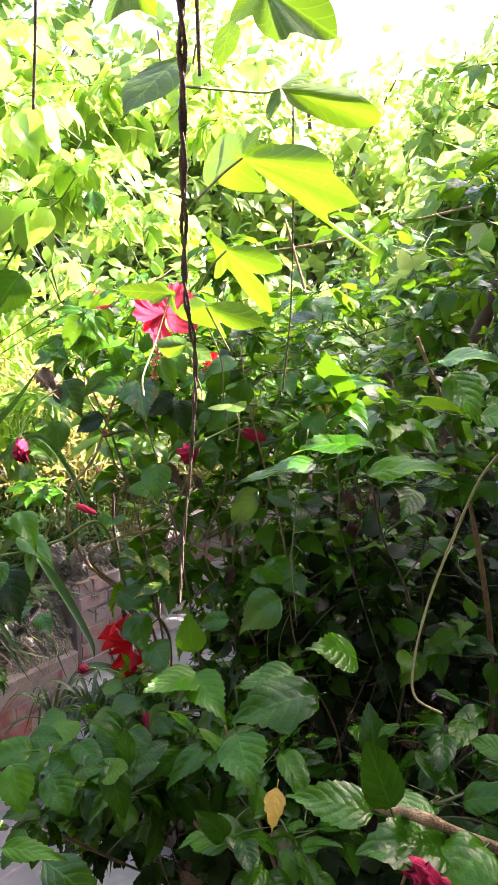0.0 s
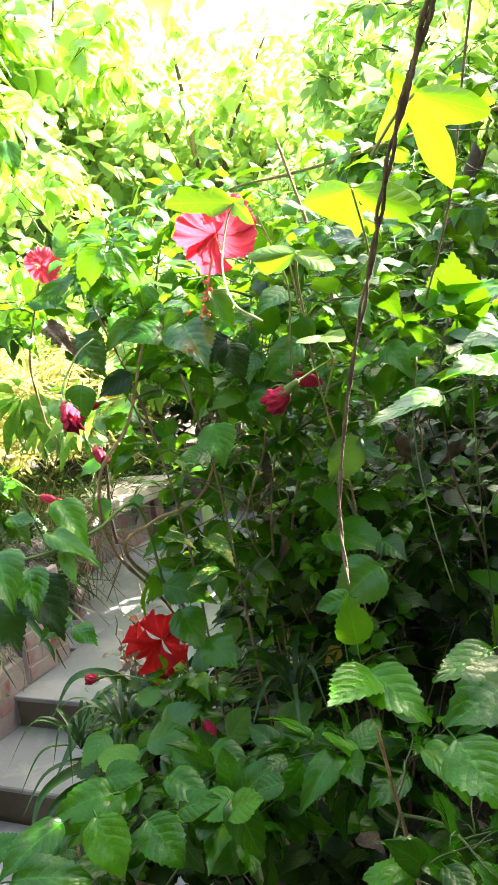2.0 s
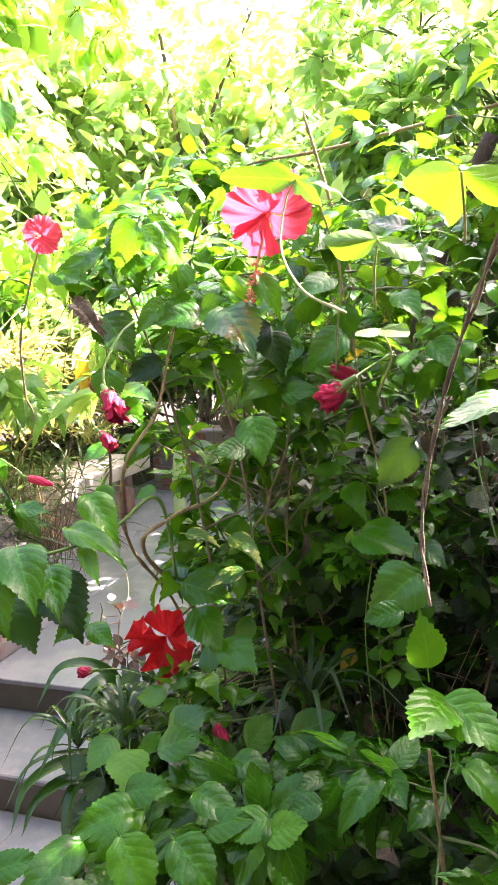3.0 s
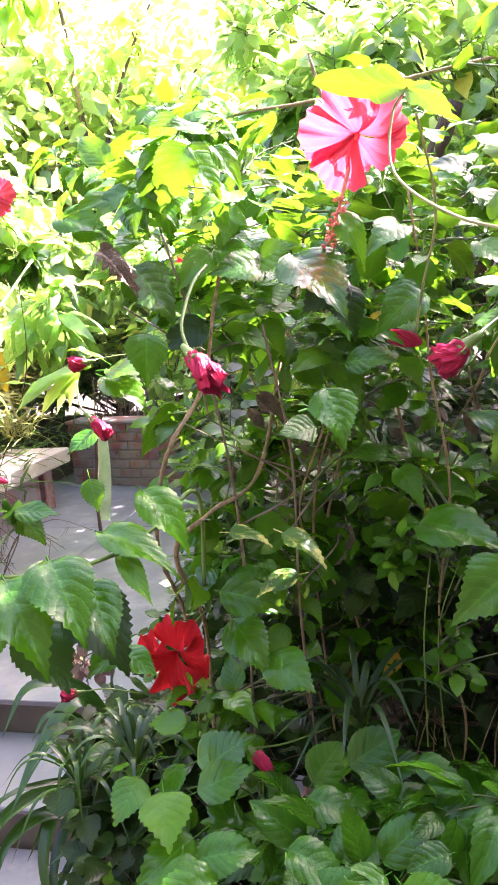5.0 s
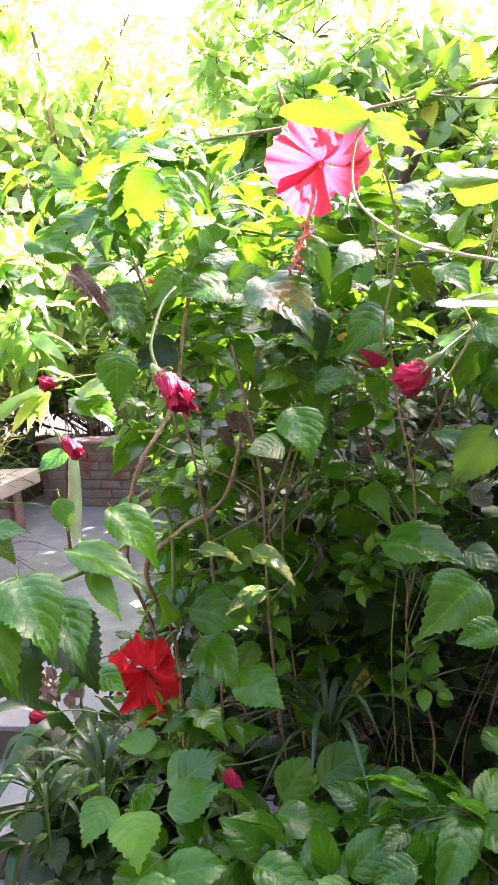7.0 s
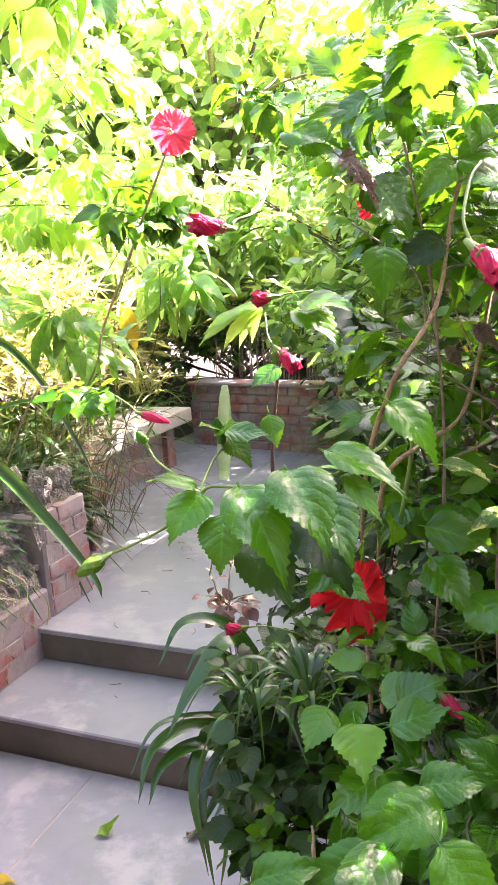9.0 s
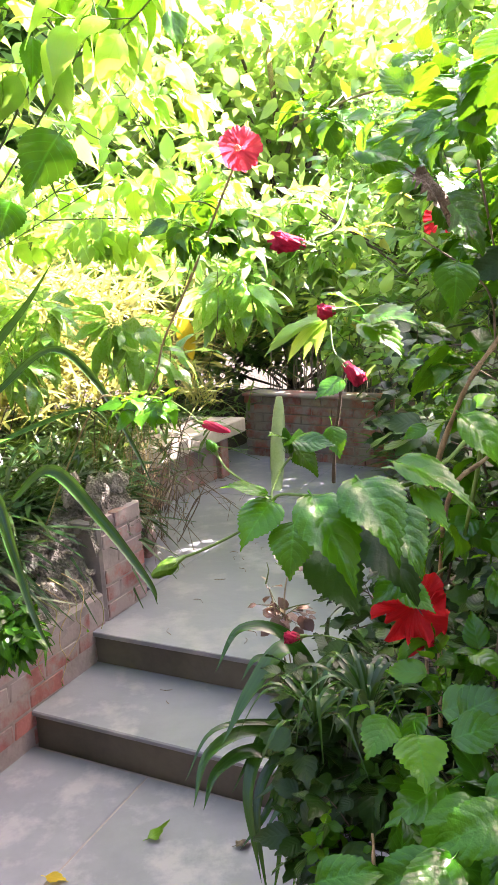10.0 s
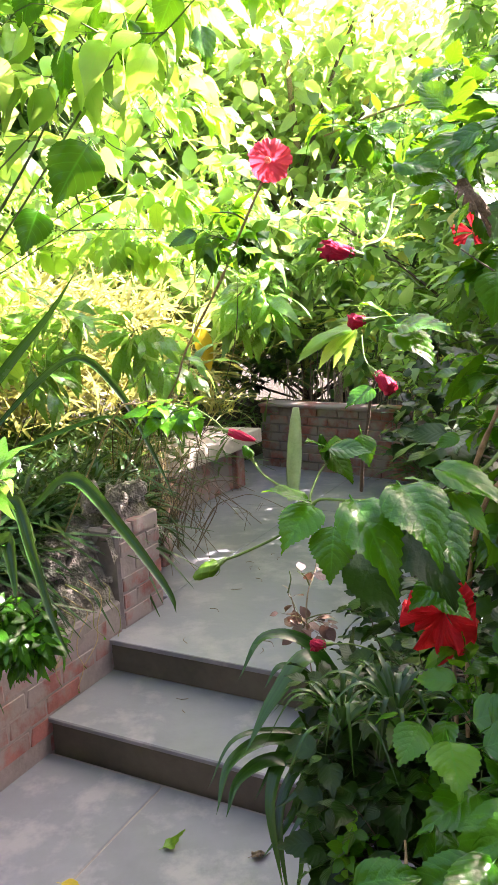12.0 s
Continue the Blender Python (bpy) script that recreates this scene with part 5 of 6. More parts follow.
key_leaf(understory, leaf_mesh("yellow leaf", YELLOW, OVATE, 9, 0.03, 0.6, 0.4, 0.3, 0.25, 0.3, 0.02, 6), (-0.135, 1.799, 1.253), (-0.161, 1.779, 1.240), label="yellowed leaf caught among the stalks")
stalks = thing("dry_stalks", "thin brown dead stalks standing in the undergrowth", "dead stalks", kind="stuff")
rng = random.Random(14)
work = Tubes()
for k in range(44):
    a = Vector((rng.uniform(-0.12, 0.25), rng.uniform(1.75, 2.05), 0.98))
    b = a + Vector((rng.uniform(-0.12, 0.12), rng.uniform(-0.08, 0.05), rng.uniform(0.1, 0.34)))
    work.add([a, a.lerp(b, 0.5) + Vector((rng.uniform(-0.035, 0.035), rng.uniform(-0.03, 0.03), 0)), b], 0.0012, 0.0006, 4, 5)
    for _ in range(3):
        c = a.lerp(b, rng.uniform(0.4, 1.0))
        work.add([c, c + Vector((rng.uniform(-0.05, 0.05), rng.uniform(-0.05, 0.05), rng.uniform(-0.02, 0.04)))], 0.0006, 0.0004, 3, 1)
part("stalk_work", work.mesh("stalk work", VINEBARK), stalks, kind="stuff")

# ---- the pink flower on a long arching stem ----
arching = shrub(
    "hibiscus_shrub", "slender hibiscus with a pink flower on a long arching stem",
    [([(-1.45, 4.9, 0.5), (-0.929, 4.411, 1.237), (-0.755, 3.342, 1.533), (-0.645, 2.646, 1.690), (-0.585, 2.456, 1.802), (-0.550, 2.384, 1.867)], 0.0045, 0.0016), ([(-1.5, 4.3, 0.5), (-1.071, 3.684, 1.252), (-0.854, 2.922, 1.423), (-0.718, 2.514, 1.458)], 0.004, 0.0015)],
    [((-0.622, 2.490, 1.777), (0.06, 0.06, 0.06), 8), ((-0.766, 2.549, 1.445), (0.07, 0.08, 0.04), 8)], HIB, 0.05, 45, young=HIBY, per=5, group="hibiscus shrubs")
flower(arching, (-0.541, 2.380, 1.889), (-0.1, -0.85, -0.2), 0.037, PINKPETAL, "open pink hibiscus flower facing the walk", 0, 1.2, 3, 0.45, spread=0.72, stalk=(-0.528, 2.426, 1.854))
bud(arching, (-0.637, 2.479, 1.409), (-0.586, 2.466, 1.391), 0.009, "slim red hibiscus bud", [(-0.663, 2.492, 1.430), (-0.701, 2.515, 1.455)], seed=22)

# ---- the twining vine ----
vine = thing("climbing_vine", "twining vine with brown twisted stems and lime-green lobed leaves", "vine")
spine = curve_points([(-0.152, 1.041, 1.934), (-0.161, 1.107, 1.890), (-0.171, 1.168, 1.830), (-0.180, 1.229, 1.771), (-0.181, 1.283, 1.722), (-0.193, 1.330, 1.641), (-0.206, 1.345, 1.555), (-0.209, 1.330, 1.500)], 10)
for phase in (0.0, math.pi):
    strand = []
    for i, p in enumerate(spine):
        r = (0.0014 if i < len(spine) * 0.62 else 0.0008) * (1 + 0.25 * math.sin(i * 0.9))
        strand.append(p + Vector((math.cos(i * 0.7 + phase), math.sin(i * 0.7 + phase), 0)) * r)
    line = Tubes()
    line.add(strand, 0.0017, 0.0008, 7, 3, 0.22, random.Random(3))
    part("stem", line.mesh("stem", VINEBARK), vine)
stem(vine, [(-0.324, 1.365, 2.120), (-0.340, 1.399, 2.046), (-0.353, 1.421, 1.983)], 0.002, 0.0016, VINEBARK)
stem(vine, [(-0.159, 1.181, 1.990), (-0.161, 1.202, 1.949), (-0.162, 1.213, 1.924)], 0.002, 0.0014, VINEBARK)
lobed_leaf(vine, (-0.131, 1.172, 1.853), [(-0.054, 1.175, 1.822), (-0.073, 1.155, 1.843), (-0.175, 1.250, 1.880), (-0.106, 1.210, 1.842), (-0.120, 1.180, 1.878)], wide=1.0, stalk=[(-0.147, 1.186, 1.846), (-0.168, 1.219, 1.838)])
lobed_leaf(vine, (-0.104, 1.233, 1.921), [(-0.036, 1.236, 1.906), (-0.026, 1.262, 1.899), (-0.115, 1.225, 1.895), (-0.080, 1.250, 1.940)], wide=1.0, stalk=[(-0.116, 1.225, 1.915), (-0.140, 1.210, 1.912), (-0.171, 1.180, 1.905)])
lobed_leaf(vine, (-0.151, 1.268, 1.809), [(-0.118, 1.307, 1.761), (-0.107, 1.263, 1.794), (-0.167, 1.305, 1.794), (-0.167, 1.268, 1.823)], wide=1.05, stalk=[(-0.163, 1.271, 1.798), (-0.176, 1.283, 1.780)])
lobed_leaf(vine, (-0.176, 1.335, 1.772), [(-0.208, 1.353, 1.770), (-0.164, 1.385, 1.746), (-0.126, 1.343, 1.756)], wide=1.35, stalk=[(-0.163, 1.360, 1.743), (-0.159, 1.371, 1.733)])
lobed_leaf(vine, (-0.172, 1.179, 1.922), [(-0.211, 1.145, 1.881)], wide=1.3)
lobed_leaf(vine, (-0.137, 1.201, 1.955), [(-0.149, 1.193, 1.921)], wide=1.1)
lobed_leaf(vine, (-0.112, 1.176, 1.963), [(-0.069, 1.160, 1.925), (-0.139, 1.174, 1.942), (-0.102, 1.151, 1.923)], wide=1.4)
lobed_leaf(vine, (-0.204, 1.181, 1.978), [(-0.222, 1.171, 1.945), (-0.188, 1.175, 1.952)], wide=1.2)
lobed_leaf(vine, (-0.236, 1.527, 1.808), [(-0.224, 1.492, 1.781), (-0.306, 1.534, 1.817), (-0.231, 1.503, 1.798)], up=(-0.5, -0.8, 0.15), wide=0.65, stalk=[(-0.244, 1.535, 1.793), (-0.255, 1.515, 1.751), (-0.256, 1.440, 1.713), (-0.243, 1.372, 1.693)])
lobed_leaf(vine, (-0.205, 1.412, 1.743), [(-0.241, 1.433, 1.751), (-0.222, 1.420, 1.732), (-0.180, 1.392, 1.728)], up=(-0.2, -0.7, 0.6), wide=1.2, stalk=[(-0.202, 1.433, 1.722), (-0.196, 1.454, 1.695)])
lobed_leaf(vine, (-0.167, 1.528, 1.677), [(-0.196, 1.510, 1.676), (-0.159, 1.485, 1.674), (-0.157, 1.520, 1.682)], up=(0, -0.4, 1), stalk=[(-0.161, 1.523, 1.653), (-0.167, 1.548, 1.618)])
stem(vine, [(0.022, 1.088, 1.665), (0.005, 1.090, 1.643), (-0.012, 1.088, 1.607), (-0.026, 1.083, 1.575), (-0.036, 1.074, 1.545), (-0.038, 1.066, 1.525), (-0.024, 1.060, 1.517)], 0.0009, 0.0007, PALESTEM)
stem(vine, [(-0.094, 1.278, 1.927), (-0.096, 1.324, 1.838), (-0.100, 1.355, 1.763), (-0.109, 1.398, 1.695)], 0.0009, 0.0008, VINEBARK)
stem(vine, [(-0.211, 1.562, 1.800), (-0.186, 1.583, 1.734), (-0.186, 1.609, 1.676), (-0.184, 1.629, 1.637)], 0.0012, 0.001, PALESTEM)

# ---- small plants at the foot of the shrubs ----
def tuft(name, label, foot, blades, width, mat, seed, category="plant", group=""):
    """Arching strap leaves from one foot. blades: (heading in degrees, reach, rise, drop)."""
    rng = random.Random(seed)
    top = thing(name, label, category, group)
    foot = vec(foot)
    for a, reach, rise, drop in blades:
        d = Vector((math.cos(radians(a)), math.sin(radians(a)), 0))
        pts = [foot, foot + d * reach * 0.25 + Vector((0, 0, rise * 0.75)), foot + d * reach * 0.6 + Vector((0, 0, rise)), foot + d * reach + Vector((0, 0, rise - drop))]
        part("blade", blade_mesh(pts, width * rng.uniform(0.8, 1.15), mat, 0.4), top)
    return top


rng = random.Random(5)
tuft("spider_plant", "small spider plant with narrow arching leaves", (-0.210, 1.747, 1.210), [(a, rng.uniform(0.08, 0.14), rng.uniform(0.03, 0.07), rng.uniform(0.02, 0.06)) for a in range(0, 360, 24)], 0.004, LILYTURF, 1)
for k, foot in enumerate(((-0.443, 1.917, 1.116), (-0.517, 1.869, 1.131))):
    tuft("spider_plant", "spider plant with narrow arching leaves at the bed's edge", foot, [(a, rng.uniform(0.06, 0.12), rng.uniform(0.02, 0.06), rng.uniform(0.03, 0.07)) for a in range(5 * k, 360, 24)], 0.0032, STRAP, 5 + k, group="spider plants")
drooping = thing("strap_leaf_plant", "dark strap-leaved plant drooping over the bed's edge and the steps", "plant")
for points, width in (
        ([(-0.429, 2.274, 0.886), (-0.499, 2.322, 1.021), (-0.590, 2.320, 1.053), (-0.642, 2.271, 0.998)], 0.012), ([(-0.431, 2.269, 0.878), (-0.502, 2.298, 1.017), (-0.579, 2.238, 0.979), (-0.637, 2.177, 0.916)], 0.018),
        ([(-0.453, 2.262, 0.862), (-0.552, 2.259, 0.900), (-0.652, 2.223, 0.914), (-0.702, 2.163, 0.863)], 0.006), ([(-0.455, 2.255, 0.833), (-0.574, 2.254, 0.889), (-0.660, 2.204, 0.884), (-0.689, 2.141, 0.832)], 0.013),
        ([(-0.458, 2.240, 0.810), (-0.576, 2.236, 0.861), (-0.647, 2.205, 0.850), (-0.674, 2.155, 0.815)], 0.013), ([(-0.474, 2.263, 0.841), (-0.555, 2.251, 0.867), (-0.598, 2.192, 0.813), (-0.587, 2.101, 0.716)], 0.013)):
    part("blade", blade_mesh(points, width, STRAP, 0.35, (-0.3, -0.5, 0.8)), drooping)
for points, width in (
        ([(-0.476, 2.253, 0.826), (-0.543, 2.235, 0.843), (-0.585, 2.175, 0.792), (-0.578, 2.080, 0.692)], 0.010), ([(-0.480, 2.233, 0.795), (-0.543, 2.204, 0.799), (-0.582, 2.162, 0.775), (-0.618, 2.133, 0.753)], 0.007),
        ([(-0.490, 2.234, 0.795), (-0.542, 2.209, 0.806), (-0.542, 2.157, 0.770), (-0.537, 2.115, 0.735)], 0.009), ([(-0.453, 2.265, 0.849), (-0.504, 2.304, 0.964), (-0.563, 2.305, 1.001), (-0.597, 2.280, 0.973)], 0.009),
        ([(-0.430, 2.279, 0.838), (-0.487, 2.300, 0.898), (-0.552, 2.274, 0.885), (-0.626, 2.209, 0.803)], 0.014), ([(-0.431, 2.226, 0.796), (-0.491, 2.219, 0.827), (-0.531, 2.156, 0.770), (-0.519, 2.065, 0.681)], 0.010)):
    part("blade", blade_mesh(points, width, STRAP, 0.35, (-0.3, -0.5, 0.8)), drooping)
hang, low = vec((-0.476, 2.259, 0.816)), vec((-0.575, 2.128, 0.702))
for k in range(12):
    a = hang + Vector((rng.uniform(-0.03, 0.05), rng.uniform(-0.03, 0.05), rng.uniform(-0.04, 0.04)))
    b = low + Vector((rng.uniform(-0.05, 0.12), rng.uniform(-0.05, 0.06), rng.uniform(-0.05, 0.12)))
    part("blade", blade_mesh([a, a.lerp(b, 0.35) + Vector((-0.02, -0.02, 0.05)), a.lerp(b, 0.7) + Vector((-0.01, -0.01, 0.01)), b], rng.uniform(0.006, 0.011), STRAP, 0.35, (-0.3, -0.5, 0.8), tail=0.35), drooping)
tuft("spider_plant", "small spider plant among the low leaves", (-0.451, 1.870, 1.131), [(a, rng.uniform(0.06, 0.13), rng.uniform(0.03, 0.07), rng.uniform(0.02, 0.07)) for a in range(0, 360, 24)], 0.004, LILYTURF, 4)

shrub("weed", "spindly weed with small round leaves", [([(-0.130, 1.744, 1.162), (-0.143, 1.716, 1.315), (-0.127, 1.723, 1.405), (-0.129, 1.727, 1.449)], 0.001, 0.0006), ([(-0.113, 1.735, 1.163), (-0.126, 1.716, 1.311), (-0.099, 1.713, 1.390)], 0.001, 0.0006)],
      [((-0.124, 1.730, 1.396), (0.05, 0.05, 0.045), 18), ((-0.083, 1.725, 1.277), (0.05, 0.05, 0.04), 10)], SMALL, 0.022, 61, GREENSTEM, 200, YOUNG, 6, 0.0008, category="plant")
shrub("weed", "low bright weed at the bed's edge", [([(-0.491, 1.949, 0.639), (-0.495, 1.925, 0.827), (-0.497, 1.922, 0.932)], 0.002, 0.001)],
      [((-0.493, 1.922, 0.932), (0.05, 0.06, 0.05), 13), ((-0.536, 2.060, 0.826), (0.04, 0.05, 0.04), 5)], SMALL, 0.024, 62, GREENSTEM, 200, YOUNG, 6, 0.0008, category="plant")
shrub("purple_plant", "small dusky purple-leaved plant beside the walk", [([(-0.42, 2.6, 0.3), (-0.492, 2.539, 0.945), (-0.462, 2.595, 1.088), (-0.464, 2.614, 1.146)], 0.002, 0.001), ([(-0.42, 2.6, 0.3), (-0.509, 2.546, 0.956), (-0.529, 2.552, 1.044)], 0.002, 0.001)],
      [((-0.491, 2.572, 1.021), (0.08, 0.06, 0.11), 9)], PURP, 0.034, 63, TWIG, 200, PURPLE, 5, 0.0009, category="plant")

litter_leaf = [leaf_mesh("litter leaf", m, OVATE, 6, 0.0, 0.7, c, 0.5, 0.2, 0.3, 0.05, i) for i, (m, c) in enumerate(((DRIED, 0.4), (DRIED, -0.3), (YELLOW, 0.2)))]
rng = random.Random(41)
litter, gold = [], []
for _ in range(420):
    u, v = rng.uniform(1.9, 3.4), rng.uniform(-1.5, 0.6)
    p = spot(u, v, 1.0 + rng.uniform(-0.03, 0.06))
    a = rng.uniform(0, 6.28)
    which = 2 if rng.random() < 0.05 else rng.randint(0, 1)
    (gold if which == 2 else litter).append((litter_leaf[which], aim(p, (math.cos(a), math.sin(a), rng.uniform(-0.2, 0.4)), (rng.gauss(0, 0.4), rng.gauss(0, 0.4), 1), rng.uniform(0.03, 0.06))))
heap = thing("leaf_litter", "brown dead leaves scattered on the soil", "leaf litter", kind="stuff")
part("dead_leaf_layer", joined("dead leaves", litter, DRIED), heap, kind="stuff")
part("yellow_leaf_layer", joined("yellow leaves", gold, YELLOW), heap, "yellowed fallen leaves", kind="stuff")

# ---- shrubs and trees behind ----
def bank(name, label, foot, height, volumes, leaves, size, seed, mat, singles=60, bark=DARKBARK, per=8, wood=1.0, **kw):
    """A bush with several stems from one foot that reach into its volumes."""
    rng = random.Random(seed)
    foot = vec(foot)
    stems = []
    for centre, radii, count in volumes:
        for k in range(3):
            c = vec(centre) + Vector([rng.uniform(-0.6, 0.6) * r for r in radii])
            side = foot + Vector((rng.uniform(-0.1, 0.1), rng.uniform(-0.1, 0.1), 0))
            stems.append(([side, side.lerp(c, 0.45) + Vector((rng.uniform(-0.3, 0.3), rng.uniform(-0.3, 0.3), 0.15)) * (c - side).length * 0.5, c], 0.012 * height * wood, 0.004 * height * wood))
    return shrub(name, label, stems, volumes, leaves, size, seed, bark, singles, mat, per, 0.0032 * height * wood, **kw)


# These two shrubs carry their shade in the leaf colour.
bank("shade_toned_shrub", "dense shrub with leaves coloured dark for shade", (0.3, 2.7, 0.9), 0.6,
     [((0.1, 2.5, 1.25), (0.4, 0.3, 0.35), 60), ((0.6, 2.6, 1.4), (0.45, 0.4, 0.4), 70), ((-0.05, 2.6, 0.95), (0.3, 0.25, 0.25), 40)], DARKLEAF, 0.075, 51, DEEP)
bank("shade_toned_shrub", "dense shrub beside the walk, leaves coloured dark for shade", (0.6, 3.6, 0.7), 0.8,
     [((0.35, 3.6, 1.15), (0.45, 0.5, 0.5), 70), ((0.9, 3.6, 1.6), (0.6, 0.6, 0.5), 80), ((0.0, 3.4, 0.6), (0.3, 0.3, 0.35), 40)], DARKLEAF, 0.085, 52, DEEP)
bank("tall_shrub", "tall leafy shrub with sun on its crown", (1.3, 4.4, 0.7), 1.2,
     # The volume at 3.8 m is unseen, added to shade the terrace.
     [((1.1, 4.2, 1.9), (0.8, 0.7, 0.5), 300), ((2.55, 3.85, 3.8), (0.85, 0.85, 0.4), 130), ((0.7, 4.8, 1.5), (0.6, 0.6, 0.5), 90), ((1.9, 3.9, 2.0), (0.8, 0.8, 0.6), 110), ((1.6, 3.0, 1.5), (0.7, 0.7, 0.5), 80)], LEAFY, 0.12, 53, GARDEN, droop=0.5, level=1.0, young=SUNTONED, fresh=0.35)
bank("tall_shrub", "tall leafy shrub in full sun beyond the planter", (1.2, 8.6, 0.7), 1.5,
     [((0.6, 8.4, 1.9), (1.0, 0.8, 0.7), 130), ((2.2, 7.8, 2.1), (1.2, 1.0, 0.8), 150), ((3.4, 6.8, 2.1), (1.1, 1.0, 0.9), 130)], SUNTONED, 0.17, 54, BACK, droop=0.5, level=1.0)
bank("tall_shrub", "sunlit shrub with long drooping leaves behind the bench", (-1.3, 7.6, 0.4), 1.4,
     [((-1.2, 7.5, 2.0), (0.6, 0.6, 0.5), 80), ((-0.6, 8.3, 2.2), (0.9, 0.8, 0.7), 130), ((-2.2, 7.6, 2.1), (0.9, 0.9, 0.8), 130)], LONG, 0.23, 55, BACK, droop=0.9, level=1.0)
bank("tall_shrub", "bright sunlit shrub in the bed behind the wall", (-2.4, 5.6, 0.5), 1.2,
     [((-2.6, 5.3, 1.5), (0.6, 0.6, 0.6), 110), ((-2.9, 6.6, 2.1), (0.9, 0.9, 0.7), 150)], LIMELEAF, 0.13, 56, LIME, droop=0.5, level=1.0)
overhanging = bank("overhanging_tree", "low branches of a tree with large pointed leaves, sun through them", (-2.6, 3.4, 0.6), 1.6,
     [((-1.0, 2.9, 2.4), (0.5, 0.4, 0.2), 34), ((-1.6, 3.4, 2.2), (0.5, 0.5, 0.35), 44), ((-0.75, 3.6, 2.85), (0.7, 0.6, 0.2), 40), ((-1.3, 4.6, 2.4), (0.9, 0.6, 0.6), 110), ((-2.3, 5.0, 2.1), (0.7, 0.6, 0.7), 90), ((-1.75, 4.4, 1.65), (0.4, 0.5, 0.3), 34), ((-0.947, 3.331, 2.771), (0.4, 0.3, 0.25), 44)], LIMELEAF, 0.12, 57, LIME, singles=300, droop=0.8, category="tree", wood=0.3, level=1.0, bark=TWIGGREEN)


for base, tip, wide in (
        ((-0.874, 2.795, 2.344), (-0.885, 2.781, 2.231), 0.9), ((-0.818, 2.825, 2.285), (-0.810, 2.809, 2.175), 1.0), ((-0.705, 2.816, 2.332), (-0.747, 2.792, 2.246), 1.1), ((-0.972, 2.919, 2.254), (-0.977, 2.898, 2.144), 0.8),
        ((-0.961, 3.074, 2.077), (-1.042, 2.980, 1.943), 1.25), ((-1.002, 2.774, 2.337), (-1.030, 2.749, 2.242), 1.0), ((-0.652, 2.841, 2.270), (-0.630, 2.817, 2.185), 1.0), ((-1.148, 3.266, 1.947), (-1.173, 3.168, 1.847), 1.2)):
    key_leaf(overhanging, BIG[1], base, tip, up=(0.3, -0.7, 0.5), wide=wide)


def tree(foot, height, spread, seed, leaves, size, count, low=0.2, shift=(0, 0, 0)):
    """Trunk, limbs and a loose crown."""
    rng = random.Random(seed)
    foot = vec(foot)
    top = thing("tree", "leafy garden tree in hazy sunlight", "tree", "far trees")
    trunk = Tubes()
    trunk.add([foot, foot + Vector((0.1, 0, height * 0.3)), foot + Vector((-0.1, 0.1, height * 0.7))], 0.08, 0.03, 9, 6)
    part("trunk", trunk.mesh("trunk", BARK), top)
    limbs, placed = Tubes(), []
    for k in range(22):
        a, r = rng.uniform(0, 6.28), spread * rng.uniform(0.35, 1.0)
        h = height * rng.uniform(low, 1.0)
        start = foot + Vector((0, 0, h * 0.55))
        end = foot + vec(shift) + Vector((math.cos(a) * r, math.sin(a) * r, h))
        limbs.add([start, start.lerp(end, 0.5) + Vector((0, 0, 0.25)), end], 0.035, 0.01, 5, 5)
        for _ in range(count // 22):
            q = Vector((rng.gauss(0, 1), rng.gauss(0, 1), rng.gauss(0, 0.6))) * 0.42
            c = start.lerp(end, rng.uniform(0.45 if low < 0.5 else 0.8, 1.0)) + q * (1 if low < 0.5 else 0.8)
            way = Vector((rng.gauss(0, 1), rng.gauss(0, 1), rng.uniform(-1.2, 0.3)))
            placed.append((rng.choice(leaves), aim(c, way, (rng.gauss(0, 0.5), rng.gauss(0, 0.5), 1), size * rng.uniform(0.7, 1.3))))
    part("limb_work", limbs.mesh("limb work", DARKBARK), top, kind="stuff")
    part("crown", joined("crown", placed, leaves[0].materials[0]), top, kind="stuff")


for k, (x, y, h) in enumerate([(-5.5, 10, 6.0), (-3.4, 10.5, 7.6), (-1.6, 10.8, 7.4), (0.4, 11, 7.2), (2.4, 11, 6.4), (4.2, 10.5, 6.0), (6.2, 9.5, 5.6), (-5.5, 7.5, 5.0), (6.2, 7.2, 4.6), (-4.4, 13, 7), (-1.0, 13.5, 6.5), (2.0, 13.5, 6.5), (5.0, 13, 7)]):
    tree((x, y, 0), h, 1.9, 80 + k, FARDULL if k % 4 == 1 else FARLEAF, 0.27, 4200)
bank("tall_shrub", "tall leafy shrub in the raised bed beside the walk", (1.6, 6.2, 0.7), 1.2,
     [((1.2, 6.0, 2.0), (0.7, 0.8, 0.7), 330), ((1.9, 5.4, 2.4), (0.8, 0.8, 0.7), 190), ((1.3, 4.4, 2.5), (0.7, 0.7, 0.5), 330), ((0.7, 6.6, 1.4), (0.5, 0.5, 0.5), 60), ((0.9, 5.1, 2.1), (0.5, 0.4, 0.4), 130), ((1.5, 5.1, 2.5), (0.5, 0.5, 0.4), 160), ((1.35, 5.4, 3.3), (0.7, 0.8, 0.5), 180), ((1.3, 7.5, 2.8), (0.9, 0.7, 0.6), 170), ((0.158, 6.168, 2.071), (0.3, 0.3, 0.35), 42)], LEAFY, 0.135, 58, GARDEN, droop=0.5, level=1.0, young=SUNTONED, fresh=0.4)
